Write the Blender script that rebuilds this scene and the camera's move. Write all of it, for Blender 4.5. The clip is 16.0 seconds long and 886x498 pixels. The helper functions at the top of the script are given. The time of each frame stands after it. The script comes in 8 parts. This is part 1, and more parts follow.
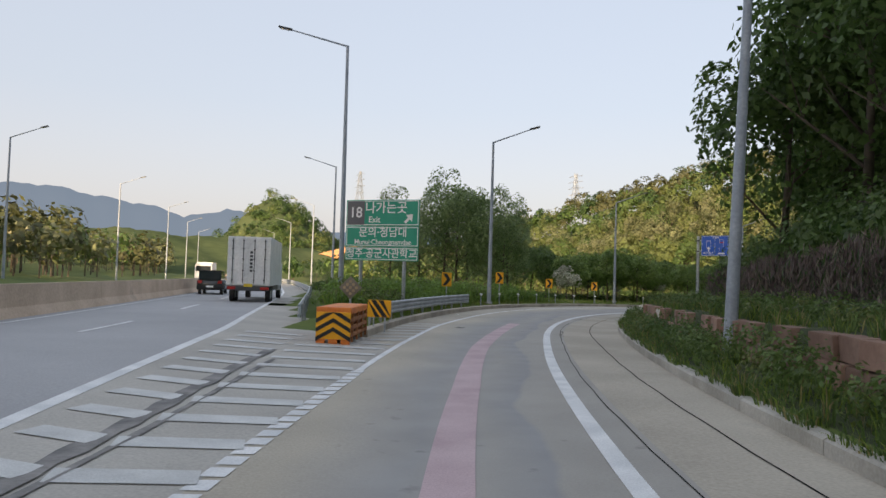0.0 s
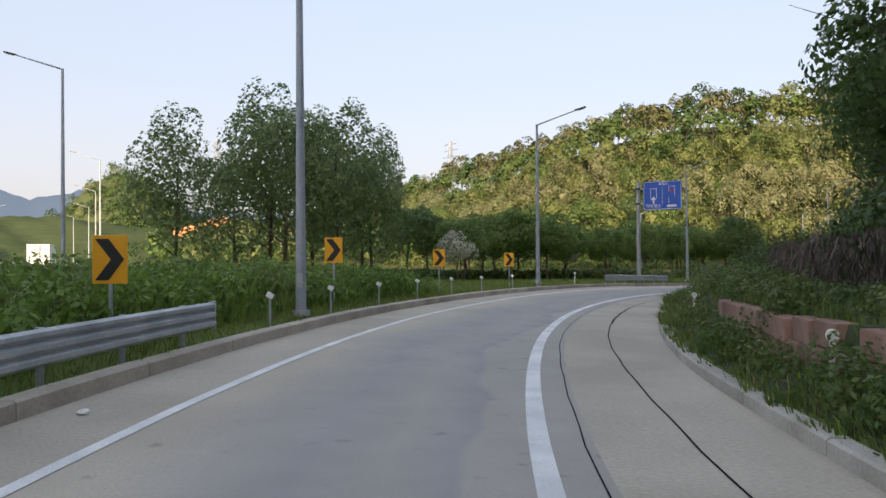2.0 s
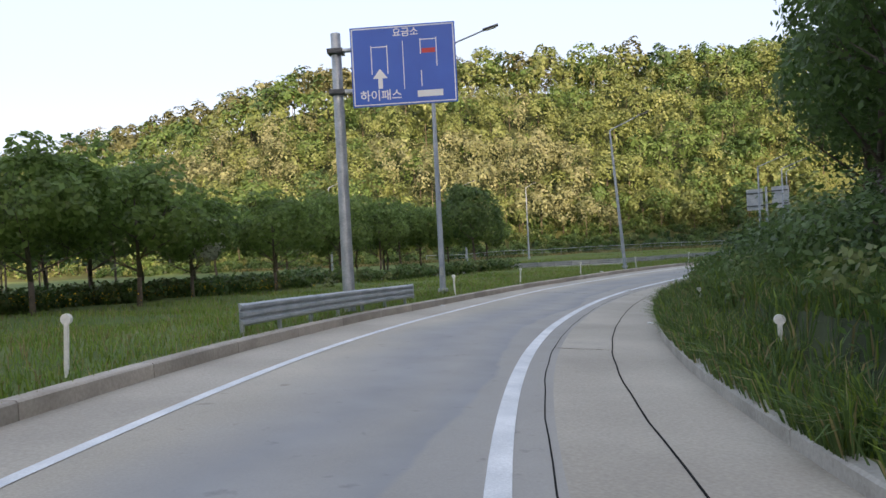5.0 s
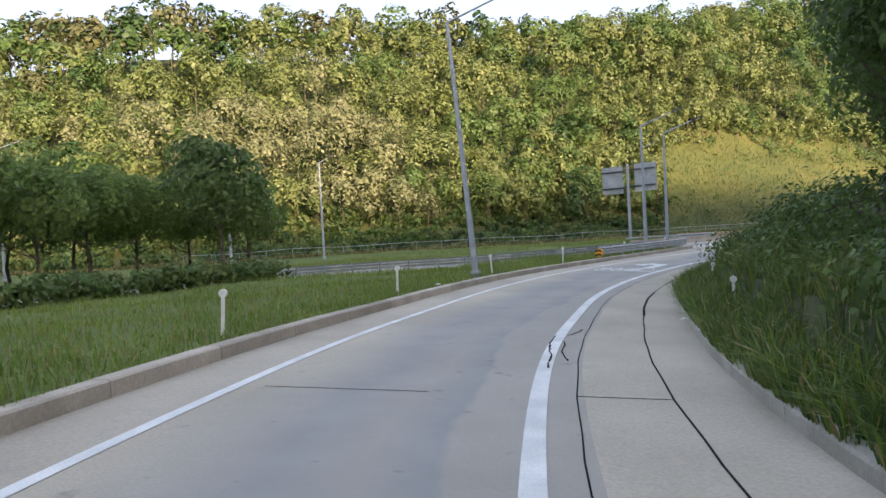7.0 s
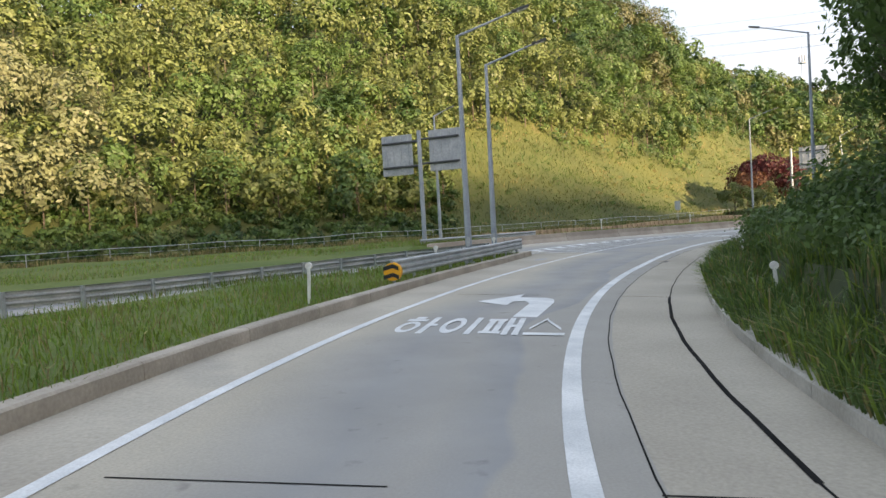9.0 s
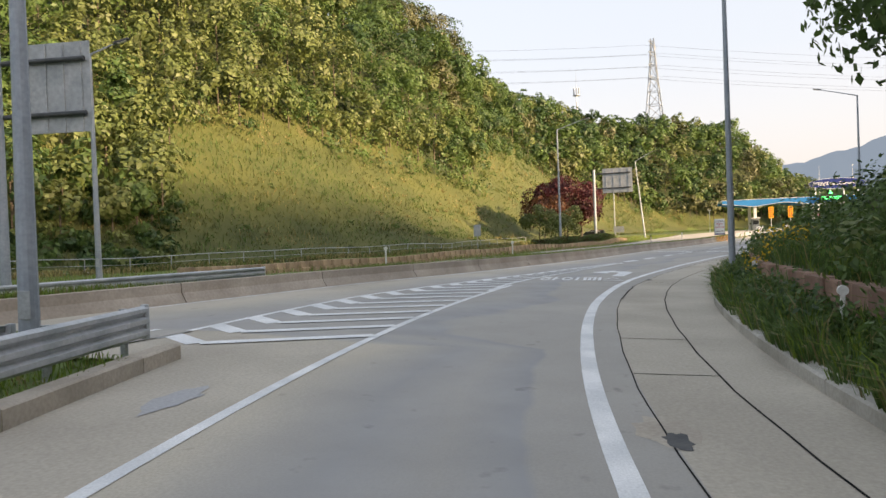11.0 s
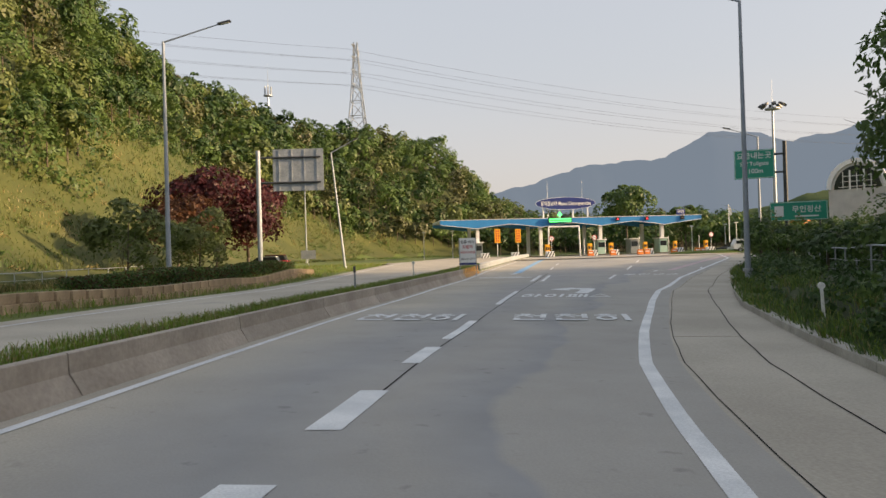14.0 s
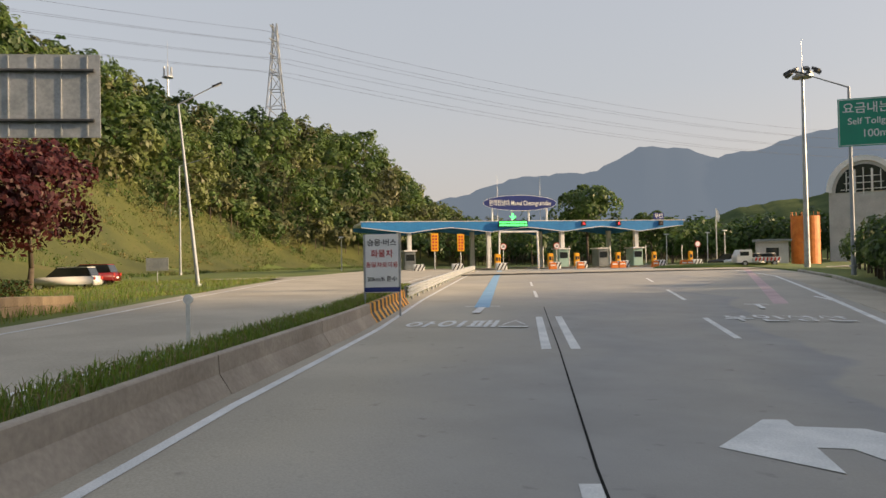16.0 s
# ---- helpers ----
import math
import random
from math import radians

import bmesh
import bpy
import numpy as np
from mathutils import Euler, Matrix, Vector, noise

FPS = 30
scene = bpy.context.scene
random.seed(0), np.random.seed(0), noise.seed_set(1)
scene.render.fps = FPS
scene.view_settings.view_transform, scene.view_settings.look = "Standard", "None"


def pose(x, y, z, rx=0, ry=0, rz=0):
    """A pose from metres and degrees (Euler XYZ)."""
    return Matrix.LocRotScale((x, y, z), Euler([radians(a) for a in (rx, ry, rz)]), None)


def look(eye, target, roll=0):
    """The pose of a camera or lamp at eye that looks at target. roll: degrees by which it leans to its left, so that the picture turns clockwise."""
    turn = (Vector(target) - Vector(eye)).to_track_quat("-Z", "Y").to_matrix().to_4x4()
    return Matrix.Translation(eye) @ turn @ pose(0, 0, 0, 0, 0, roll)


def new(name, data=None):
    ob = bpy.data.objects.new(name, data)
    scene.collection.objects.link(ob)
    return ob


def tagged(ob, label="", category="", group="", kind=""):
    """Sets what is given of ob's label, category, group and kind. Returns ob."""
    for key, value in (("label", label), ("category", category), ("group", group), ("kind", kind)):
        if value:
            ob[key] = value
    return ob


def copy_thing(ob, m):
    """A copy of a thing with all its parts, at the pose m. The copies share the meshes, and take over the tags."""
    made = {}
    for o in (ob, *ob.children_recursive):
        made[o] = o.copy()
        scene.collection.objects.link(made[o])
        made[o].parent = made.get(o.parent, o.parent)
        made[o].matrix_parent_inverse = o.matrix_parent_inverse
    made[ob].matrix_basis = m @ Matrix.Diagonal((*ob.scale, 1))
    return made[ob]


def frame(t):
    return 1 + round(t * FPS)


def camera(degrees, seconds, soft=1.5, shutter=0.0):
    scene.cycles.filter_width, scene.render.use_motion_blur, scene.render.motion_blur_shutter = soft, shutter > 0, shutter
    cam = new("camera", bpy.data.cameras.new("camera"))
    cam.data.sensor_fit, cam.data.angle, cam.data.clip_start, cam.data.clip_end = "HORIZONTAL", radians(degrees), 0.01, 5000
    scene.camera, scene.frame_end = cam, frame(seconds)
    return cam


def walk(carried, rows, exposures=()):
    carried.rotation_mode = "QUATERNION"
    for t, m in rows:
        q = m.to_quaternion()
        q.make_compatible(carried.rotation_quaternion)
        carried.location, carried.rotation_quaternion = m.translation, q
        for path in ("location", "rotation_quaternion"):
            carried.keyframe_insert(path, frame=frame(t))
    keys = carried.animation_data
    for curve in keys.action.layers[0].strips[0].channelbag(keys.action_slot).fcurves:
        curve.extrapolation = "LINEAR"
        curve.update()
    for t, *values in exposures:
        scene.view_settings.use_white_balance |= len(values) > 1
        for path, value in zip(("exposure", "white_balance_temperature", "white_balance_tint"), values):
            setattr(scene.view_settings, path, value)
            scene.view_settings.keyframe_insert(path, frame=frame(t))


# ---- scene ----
import collections

cam = camera(61.3, 16.0)
# seconds, eye x y z, yaw, pitch, roll
CAM_ROWS = [
    (0.0, -0.00, -0.00, 2.000, -0.00, 2.26, -1.81),
    (0.5, 0.44, 7.89, 2.000, -2.25, 1.81, -1.63),
    (1.0, 1.19, 15.60, 2.009, -4.64, 1.12, -1.22),
    (1.5, 2.30, 23.19, 2.014, -6.54, 0.61, -0.21),
    (2.0, 3.70, 30.55, 1.992, -9.40, 0.45, 0.40),
    (2.5, 5.50, 37.86, 1.945, -12.10, 0.57, 1.25),
    (3.0, 7.70, 44.97, 1.875, -15.81, 0.53, 2.20),
    (3.5, 10.35, 51.89, 1.789, -20.42, 0.44, 2.57),
    (4.0, 13.51, 58.70, 1.683, -25.07, 0.12, 2.67),
    (4.5, 17.12, 65.27, 1.561, -29.34, -0.22, 2.81),
    (5.0, 21.14, 71.52, 1.418, -33.29, -0.44, 2.98),
    (5.5, 25.55, 77.39, 1.249, -37.00, -0.59, 3.17),
    (6.0, 30.32, 82.81, 1.050, -40.56, -0.72, 3.38),
    (6.5, 35.51, 87.88, 0.824, -44.05, -1.22, 3.22),
    (7.0, 41.14, 92.78, 0.605, -47.73, -1.24, 3.08),
    (7.5, 46.98, 97.31, 0.423, -51.85, -1.38, 3.30),
    (8.0, 52.79, 101.20, 0.287, -56.38, -1.37, 3.32),
    (8.5, 58.58, 104.39, 0.186, -61.07, -1.56, 3.22),
    (9.0, 64.08, 107.11, 0.115, -65.22, -1.96, 3.30),
    (9.5, 69.87, 109.33, 0.082, -68.85, -2.00, 3.09),
    (10.0, 75.98, 111.06, 0.052, -72.54, -1.68, 2.73),
    (10.5, 82.42, 112.32, 0.027, -76.77, -1.21, 2.38),
    (11.0, 89.19, 113.12, 0.005, -82.03, -0.80, 2.18),
    (11.5, 96.34, 113.45, -0.000, -87.88, -0.57, 2.11),
    (12.0, 104.10, 113.15, 0.033, -92.48, -0.24, 2.03),
    (12.5, 111.82, 112.21, 0.039, -96.26, 0.10, 1.96),
    (13.0, 119.51, 110.73, 0.006, -99.65, 0.29, 1.97),
    (13.5, 126.97, 109.15, -0.021, -102.58, 0.25, 1.82),
    (14.0, 134.18, 107.21, -0.022, -104.46, 0.43, 1.65),
    (14.5, 141.10, 105.18, -0.009, -105.93, 0.67, 1.55),
    (15.0, 148.09, 103.12, 0.029, -107.35, 0.97, 1.26),
    (15.5, 155.05, 100.83, 0.081, -108.45, 1.22, 1.14),
    (16.0, 161.96, 98.37, 0.121, -109.56, 1.08, 1.04),
]
walk(cam, [(t, pose(x, y, z, 90 + pitch, roll, yaw)) for t, x, y, z, yaw, pitch, roll in CAM_ROWS], exposures=[(0.0, 1.12, 7200, 19), (2.0, 1.27, 6900, 20), (7.0, 1.75, 6700, 21), (8.5, 1.8, 7000, 18), (11.0, 1.55, 7600, 20), (13.5, 1.08, 7600, 19), (16.0, 0.78, 7600, 19)])

# ---------------------------------------------------------------- light
SUN_AZ, SUN_EL = 203.0, 15.0
world = bpy.data.worlds.new("evening_sky")
scene.world = world
world.use_nodes = True
wn = world.node_tree
wn.nodes.clear()
sky = wn.nodes.new("ShaderNodeTexSky")
sky.sky_type, sky.sun_disc = "NISHITA", False
sky.sun_elevation, sky.sun_rotation = radians(SUN_EL), radians(SUN_AZ)
sky.air_density, sky.dust_density, sky.ozone_density = 0.9, 4.0, 1.2
bg = wn.nodes.new("ShaderNodeBackground")
bg.inputs["Strength"].default_value = 0.15
wo = wn.nodes.new("ShaderNodeOutputWorld")
# thin even haze over the clear sky
haze = wn.nodes.new("ShaderNodeMix")
haze.data_type = "RGBA"
haze.inputs[0].default_value = 0.76
up = wn.nodes.new("ShaderNodeSeparateXYZ")
wn.links.new(wn.nodes.new("ShaderNodeTexCoord").outputs["Generated"], up.inputs[0])
tone = wn.nodes.new("ShaderNodeValToRGB")
tone.color_ramp.elements[0].position, tone.color_ramp.elements[0].color = 0.0, (0.58, 0.58, 0.585, 1)
tone.color_ramp.elements[1].position, tone.color_ramp.elements[1].color = 0.6, (0.46, 0.58, 0.7, 1)
mid_tone = tone.color_ramp.elements.new(0.22)
mid_tone.color = (0.475, 0.56, 0.635, 1)
wn.links.new(up.outputs["Z"], tone.inputs["Fac"])
lift = wn.nodes.new("ShaderNodeMix")
lift.data_type, lift.blend_type = "RGBA", "MULTIPLY"
lift.inputs[0].default_value = 1.0
lift.inputs[7].default_value = (4.0, 4.0, 4.0, 1)
wn.links.new(tone.outputs["Color"], lift.inputs[6])
wn.links.new(lift.outputs[2], haze.inputs[7])
wn.links.new(sky.outputs[0], haze.inputs[6])
wn.links.new(haze.outputs[2], bg.inputs["Color"])
wn.links.new(bg.outputs[0], wo.inputs["Surface"])
sun = new("sun", bpy.data.lights.new("sun", "SUN"))
sun.data.energy, sun.data.angle, sun.data.color = 4.4, radians(1.5), (1.0, 0.80, 0.52)
az, el = radians(SUN_AZ), radians(SUN_EL)
SUN_DIR = Vector((math.sin(az) * math.cos(el), math.cos(az) * math.cos(el), math.sin(el)))
sun.matrix_world = look(SUN_DIR * 100, (0, 0, 0))

# ---------------------------------------------------------------- materials
def mat(name, a, b, scale=4.0, rough=0.8, bump=0.0, metal=0.0, fine=0.0, third=None, spec=0.5, island=0.0, objrand=0.0):
    """Two-tone surface: large patches from a to b, fine grain, relief."""
    m = bpy.data.materials.new(name)
    m.use_nodes = True
    nt = m.node_tree
    bs = nt.nodes["Principled BSDF"]
    bs.inputs["Roughness"].default_value, bs.inputs["Metallic"].default_value = rough, metal
    bs.inputs["Specular IOR Level"].default_value = spec
    co = nt.nodes.new("ShaderNodeTexCoord")
    n1 = nt.nodes.new("ShaderNodeTexNoise")
    n1.inputs["Scale"].default_value, n1.inputs["Detail"].default_value = scale, 6
    nt.links.new(co.outputs["Object"], n1.inputs["Vector"])
    ramp = nt.nodes.new("ShaderNodeValToRGB")
    ramp.color_ramp.elements[0].position, ramp.color_ramp.elements[1].position = 0.36, 0.66
    ramp.color_ramp.elements[0].color, ramp.color_ramp.elements[1].color = (*a, 1), (*b, 1)
    if third:
        e = ramp.color_ramp.elements.new(0.82)
        e.color = (*third, 1)
    nt.links.new(n1.outputs["Fac"], ramp.inputs["Fac"])
    out = ramp.outputs["Color"]
    if fine:
        n2 = nt.nodes.new("ShaderNodeTexNoise")
        n2.inputs["Scale"].default_value, n2.inputs["Detail"].default_value = fine, 4
        nt.links.new(co.outputs["Object"], n2.inputs["Vector"])
        mr = nt.nodes.new("ShaderNodeMapRange")
        mr.inputs["To Min"].default_value, mr.inputs["To Max"].default_value = 0.72, 1.28
        nt.links.new(n2.outputs["Fac"], mr.inputs["Value"])
        mx = nt.nodes.new("ShaderNodeMix")
        mx.data_type, mx.blend_type = "RGBA", "MULTIPLY"
        mx.inputs[0].default_value = 1.0
        nt.links.new(out, mx.inputs[6])
        nt.links.new(mr.outputs[0], mx.inputs[7])
        out = mx.outputs[2]
    if island or objrand:
        src = nt.nodes.new("ShaderNodeNewGeometry").outputs["Random Per Island"] if island else nt.nodes.new("ShaderNodeObjectInfo").outputs["Random"]
        k = island or objrand
        mr = nt.nodes.new("ShaderNodeMapRange")
        mr.inputs["To Min"].default_value, mr.inputs["To Max"].default_value = 1 - k, 1 + k
        nt.links.new(src, mr.inputs["Value"])
        mx = nt.nodes.new("ShaderNodeMix")
        mx.data_type, mx.blend_type = "RGBA", "MULTIPLY"
        mx.inputs[0].default_value = 1.0
        nt.links.new(out, mx.inputs[6])
        nt.links.new(mr.outputs[0], mx.inputs[7])
        out = mx.outputs[2]
    nt.links.new(out, bs.inputs["Base Color"])
    if bump:
        bp = nt.nodes.new("ShaderNodeBump")
        bp.inputs["Strength"].default_value, bp.inputs["Distance"].default_value = bump, 0.02
        n3 = nt.nodes.new("ShaderNodeTexNoise")
        n3.inputs["Scale"].default_value, n3.inputs["Detail"].default_value = fine or scale * 8, 5
        nt.links.new(co.outputs["Object"], n3.inputs["Vector"])
        nt.links.new(n3.outputs["Fac"], bp.inputs["Height"])
        nt.links.new(bp.outputs[0], bs.inputs["Normal"])
    return m


def leaf_mat(name, a, b, glow=0.35):
    """Foliage: varies leaf by leaf and lets some light through."""
    m = mat(name, a, b, 0.25, 0.5, island=0.3, spec=0.4)
    nt = m.node_tree
    bs = nt.nodes["Principled BSDF"]
    tr = nt.nodes.new("ShaderNodeBsdfTranslucent")
    nt.links.new(bs.inputs["Base Color"].links[0].from_socket, tr.inputs["Color"])
    ms = nt.nodes.new("ShaderNodeMixShader")
    ms.inputs[0].default_value = glow
    nt.links.new(bs.outputs[0], ms.inputs[1])
    nt.links.new(tr.outputs[0], ms.inputs[2])
    nt.links.new(ms.outputs[0], nt.nodes["Material Output"].inputs["Surface"])
    return m


def glow_mat(name, colour, strength):
    m = bpy.data.materials.new(name)
    m.use_nodes = True
    bs = m.node_tree.nodes["Principled BSDF"]
    bs.inputs["Base Color"].default_value = (*colour, 1)
    bs.inputs["Emission Color"].default_value = (*colour, 1)
    bs.inputs["Emission Strength"].default_value = strength
    return m


M = {}


def lane_mat(name, grey, tan, stains):
    """Worn concrete lane: grey along the wheel tracks, tan towards the edges, streaked along the road."""
    m = mat(name, tuple(c * 0.86 for c in tan), tuple(c * 1.08 for c in tan), 0.22, 0.82, 0.22, fine=34)
    nt = m.node_tree
    bs = nt.nodes["Principled BSDF"]
    base = bs.inputs["Base Color"].links[0].from_socket
    at_ = nt.nodes.new("ShaderNodeAttribute")
    at_.attribute_name = "across"
    co = nt.nodes.new("ShaderNodeTexCoord")
    no = nt.nodes.new("ShaderNodeTexNoise")
    no.inputs["Scale"].default_value, no.inputs["Detail"].default_value = 0.12, 4
    nt.links.new(co.outputs["Object"], no.inputs["Vector"])
    # wander of the worn band
    ad = nt.nodes.new("ShaderNodeMath")
    ad.operation = "MULTIPLY_ADD"
    ad.inputs[1].default_value = 0.5
    nt.links.new(no.outputs["Fac"], ad.inputs[0])
    nt.links.new(at_.outputs["Fac"], ad.inputs[2])
    r = nt.nodes.new("ShaderNodeValToRGB")
    el = r.color_ramp.elements
    el[0].position, el[0].color = 0.36, (0, 0, 0, 1)
    el[1].position, el[1].color = 0.66, (0.9, 0.9, 0.9, 1)
    for p, v in ((0.52, 0.55), (0.84, 0.62), (0.98, 1.0), (1.18, 0.55)):
        e = el.new(min(p, 1.0))
        e.color = (v, v, v, 1)
    nt.links.new(ad.outputs[0], r.inputs["Fac"])
    g = nt.nodes.new("ShaderNodeMix")
    g.data_type = "RGBA"
    nt.links.new(r.outputs["Color"], g.inputs[0])
    nt.links.new(base, g.inputs[6])
    n2 = nt.nodes.new("ShaderNodeTexNoise")
    n2.inputs["Scale"].default_value, n2.inputs["Detail"].default_value = 0.9, 8
    nt.links.new(co.outputs["Object"], n2.inputs["Vector"])
    r2 = nt.nodes.new("ShaderNodeValToRGB")
    r2.color_ramp.elements[0].position, r2.color_ramp.elements[1].position = 0.3, 0.75
    r2.color_ramp.elements[0].color = (*[c * 0.88 for c in grey], 1)
    r2.color_ramp.elements[1].color = (*[c * 1.1 for c in grey], 1)
    nt.links.new(n2.outputs["Fac"], r2.inputs["Fac"])
    nt.links.new(r2.outputs["Color"], g.inputs[7])
    # scattered small dark stains
    n3 = nt.nodes.new("ShaderNodeTexNoise")
    n3.inputs["Scale"].default_value, n3.inputs["Detail"].default_value = 2.7, 3
    nt.links.new(co.outputs["Object"], n3.inputs["Vector"])
    r3 = nt.nodes.new("ShaderNodeValToRGB")
    r3.color_ramp.elements[0].position, r3.color_ramp.elements[1].position = 0.24, 0.34
    r3.color_ramp.elements[0].color, r3.color_ramp.elements[1].color = (stains, stains, stains, 1), (1, 1, 1, 1)
    nt.links.new(n3.outputs["Fac"], r3.inputs["Fac"])
    mu = nt.nodes.new("ShaderNodeMix")
    mu.data_type, mu.blend_type = "RGBA", "MULTIPLY"
    mu.inputs[0].default_value = 1.0
    nt.links.new(g.outputs[2], mu.inputs[6])
    nt.links.new(r3.outputs["Color"], mu.inputs[7])
    nt.links.new(mu.outputs[2], bs.inputs["Base Color"])
    return m


M["asphalt"] = lane_mat("grey_worn_lane", (0.285, 0.288, 0.29), (0.43, 0.39, 0.32), 0.72)
M["shoulder"] = mat("tan_concrete_shoulder", (0.36, 0.325, 0.27), (0.46, 0.42, 0.35), 0.3, 0.9, 0.25, fine=22, third=(0.29, 0.275, 0.25))
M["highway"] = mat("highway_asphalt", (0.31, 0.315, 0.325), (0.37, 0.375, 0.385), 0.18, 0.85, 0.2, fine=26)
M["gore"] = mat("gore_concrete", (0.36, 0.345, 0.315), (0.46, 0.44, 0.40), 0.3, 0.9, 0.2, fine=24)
M["paint"] = mat("white_road_paint", (0.58, 0.60, 0.61), (0.76, 0.77, 0.77), 1.3, 0.7, 0.1, fine=40)
M["paint_thin"] = mat("thin_white_road_paint", (0.47, 0.48, 0.475), (0.60, 0.61, 0.60), 1.3, 0.7, 0.1, fine=40)
M["pink"] = mat("pink_road_paint", (0.43, 0.31, 0.33), (0.53, 0.40, 0.42), 0.9, 0.75, 0.1, fine=40)
M["blue_paint"] = mat("blue_road_paint", (0.17, 0.36, 0.55), (0.25, 0.45, 0.65), 0.9, 0.75, 0.1, fine=40)
M["tar"] = mat("black_joint_filler", (0.008, 0.008, 0.009), (0.02, 0.02, 0.02), 2, 0.95, spec=0.1)
M["patch"] = mat("dark_patch", (0.05, 0.055, 0.06), (0.10, 0.10, 0.10), 2, 0.9, 0.3, fine=30)
M["kerb"] = mat("kerb_concrete", (0.33, 0.29, 0.24), (0.46, 0.41, 0.345), 0.9, 0.9, 0.4, fine=18, objrand=0.12)
M["barrier"] = mat("barrier_concrete", (0.31, 0.265, 0.22), (0.44, 0.385, 0.325), 0.6, 0.9, 0.35, fine=12, third=(0.22, 0.19, 0.16), objrand=0.1)
M["median_tan"] = mat("tan_median_concrete", (0.48, 0.36, 0.265), (0.60, 0.46, 0.35), 0.5, 0.9, 0.3, fine=10, third=(0.40, 0.31, 0.24), objrand=0.08)
M["scuff"] = mat("dark_scuffed_strip", (0.12, 0.12, 0.12), (0.27, 0.26, 0.25), 1.4, 0.9, 0.3, fine=14)
M["soil"] = mat("grassy_ground", (0.07, 0.11, 0.018), (0.11, 0.145, 0.028), 0.14, 0.95, 0.6, fine=3.0, third=(0.10, 0.075, 0.03))
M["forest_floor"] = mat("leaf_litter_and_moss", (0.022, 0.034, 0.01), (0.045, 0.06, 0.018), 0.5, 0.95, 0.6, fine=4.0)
M["slope_turf"] = mat("rough_slope_turf", (0.05, 0.062, 0.014), (0.08, 0.088, 0.02), 0.16, 0.95, 0.6, fine=3.0, third=(0.105, 0.08, 0.035))
M["slope_grass"] = leaf_mat("yellowish_slope_grass", (0.07, 0.092, 0.02), (0.11, 0.125, 0.03), 0.3)
M["kerb_grey"] = mat("pale_grey_kerb_concrete", (0.30, 0.285, 0.25), (0.42, 0.40, 0.36), 0.9, 0.9, 0.4, fine=18, third=(0.2, 0.19, 0.17), objrand=0.12)
M["steel"] = mat("galvanised_steel", (0.33, 0.36, 0.39), (0.46, 0.49, 0.52), 2.5, 0.45, 0.05, 0.55, fine=20)
M["rail"] = mat("dull_guardrail_steel", (0.34, 0.37, 0.39), (0.48, 0.50, 0.52), 1.5, 0.5, 0.05, 0.35, fine=14)
M["post_grey"] = mat("painted_grey_pole", (0.27, 0.31, 0.36), (0.35, 0.39, 0.44), 1.2, 0.5, 0.05, 0.2, fine=14)
M["dark_steel"] = mat("dark_steel", (0.05, 0.055, 0.06), (0.09, 0.095, 0.10), 3, 0.5, 0.05, 0.4)
M["sign_green"] = mat("green_sign_sheet", (0.0, 0.27, 0.175), (0.0, 0.31, 0.2), 0.8, 0.45)
M["sign_blue"] = mat("blue_sign_sheet", (0.01, 0.09, 0.46), (0.015, 0.11, 0.52), 0.8, 0.4)
M["sign_grey"] = mat("grey_sign_sheet", (0.10, 0.10, 0.11), (0.12, 0.12, 0.13), 0.8, 0.5)
M["sign_white"] = mat("white_sign_sheet", (0.72, 0.74, 0.74), (0.8, 0.81, 0.8), 0.8, 0.5)
M["sign_back"] = mat("weathered_aluminium", (0.30, 0.33, 0.35), (0.42, 0.44, 0.46), 1.0, 0.55, 0.05, 0.3, fine=8)
M["yellow"] = mat("amber_sheet", (0.80, 0.36, 0.01), (0.88, 0.42, 0.02), 1.0, 0.5)
M["black"] = mat("black_sheet", (0.012, 0.012, 0.013), (0.02, 0.02, 0.02), 2, 0.5)
M["orange"] = mat("faded_orange_plastic", (0.62, 0.15, 0.02), (0.75, 0.23, 0.04), 1.2, 0.55, 0.1, fine=8, third=(0.45, 0.13, 0.04))
M["rust"] = mat("rusty_orange_steel", (0.25, 0.09, 0.035), (0.42, 0.17, 0.06), 2.0, 0.8, 0.3, fine=12, third=(0.16, 0.07, 0.04))
M["red"] = mat("red_sheet", (0.45, 0.03, 0.03), (0.55, 0.05, 0.04), 1.5, 0.5)
M["white_plastic"] = mat("white_plastic", (0.66, 0.66, 0.62), (0.78, 0.78, 0.75), 2.5, 0.5, fine=15)
M["van_white"] = mat("white_box_panel", (0.62, 0.64, 0.65), (0.74, 0.75, 0.75), 0.8, 0.4, fine=10)
M["tyre"] = mat("tyre_rubber", (0.015, 0.015, 0.016), (0.03, 0.03, 0.03), 4, 0.85)
M["car_dark"] = mat("dark_car_paint", (0.03, 0.032, 0.03), (0.045, 0.045, 0.042), 1, 0.25, spec=0.6)
M["car_white"] = mat("white_car_paint", (0.68, 0.69, 0.70), (0.75, 0.75, 0.75), 1, 0.25, spec=0.6)
M["car_red"] = mat("red_car_paint", (0.16, 0.015, 0.02), (0.2, 0.02, 0.025), 1, 0.25, spec=0.6)
M["glass"] = mat("dark_window_glass", (0.02, 0.025, 0.03), (0.03, 0.035, 0.04), 1, 0.08, spec=0.8)
M["lamp_red"] = mat("red_tail_lamp", (0.35, 0.02, 0.02), (0.45, 0.03, 0.02), 2, 0.3)
M["plate"] = mat("yellow_plate", (0.7, 0.5, 0.05), (0.75, 0.55, 0.06), 3, 0.5)
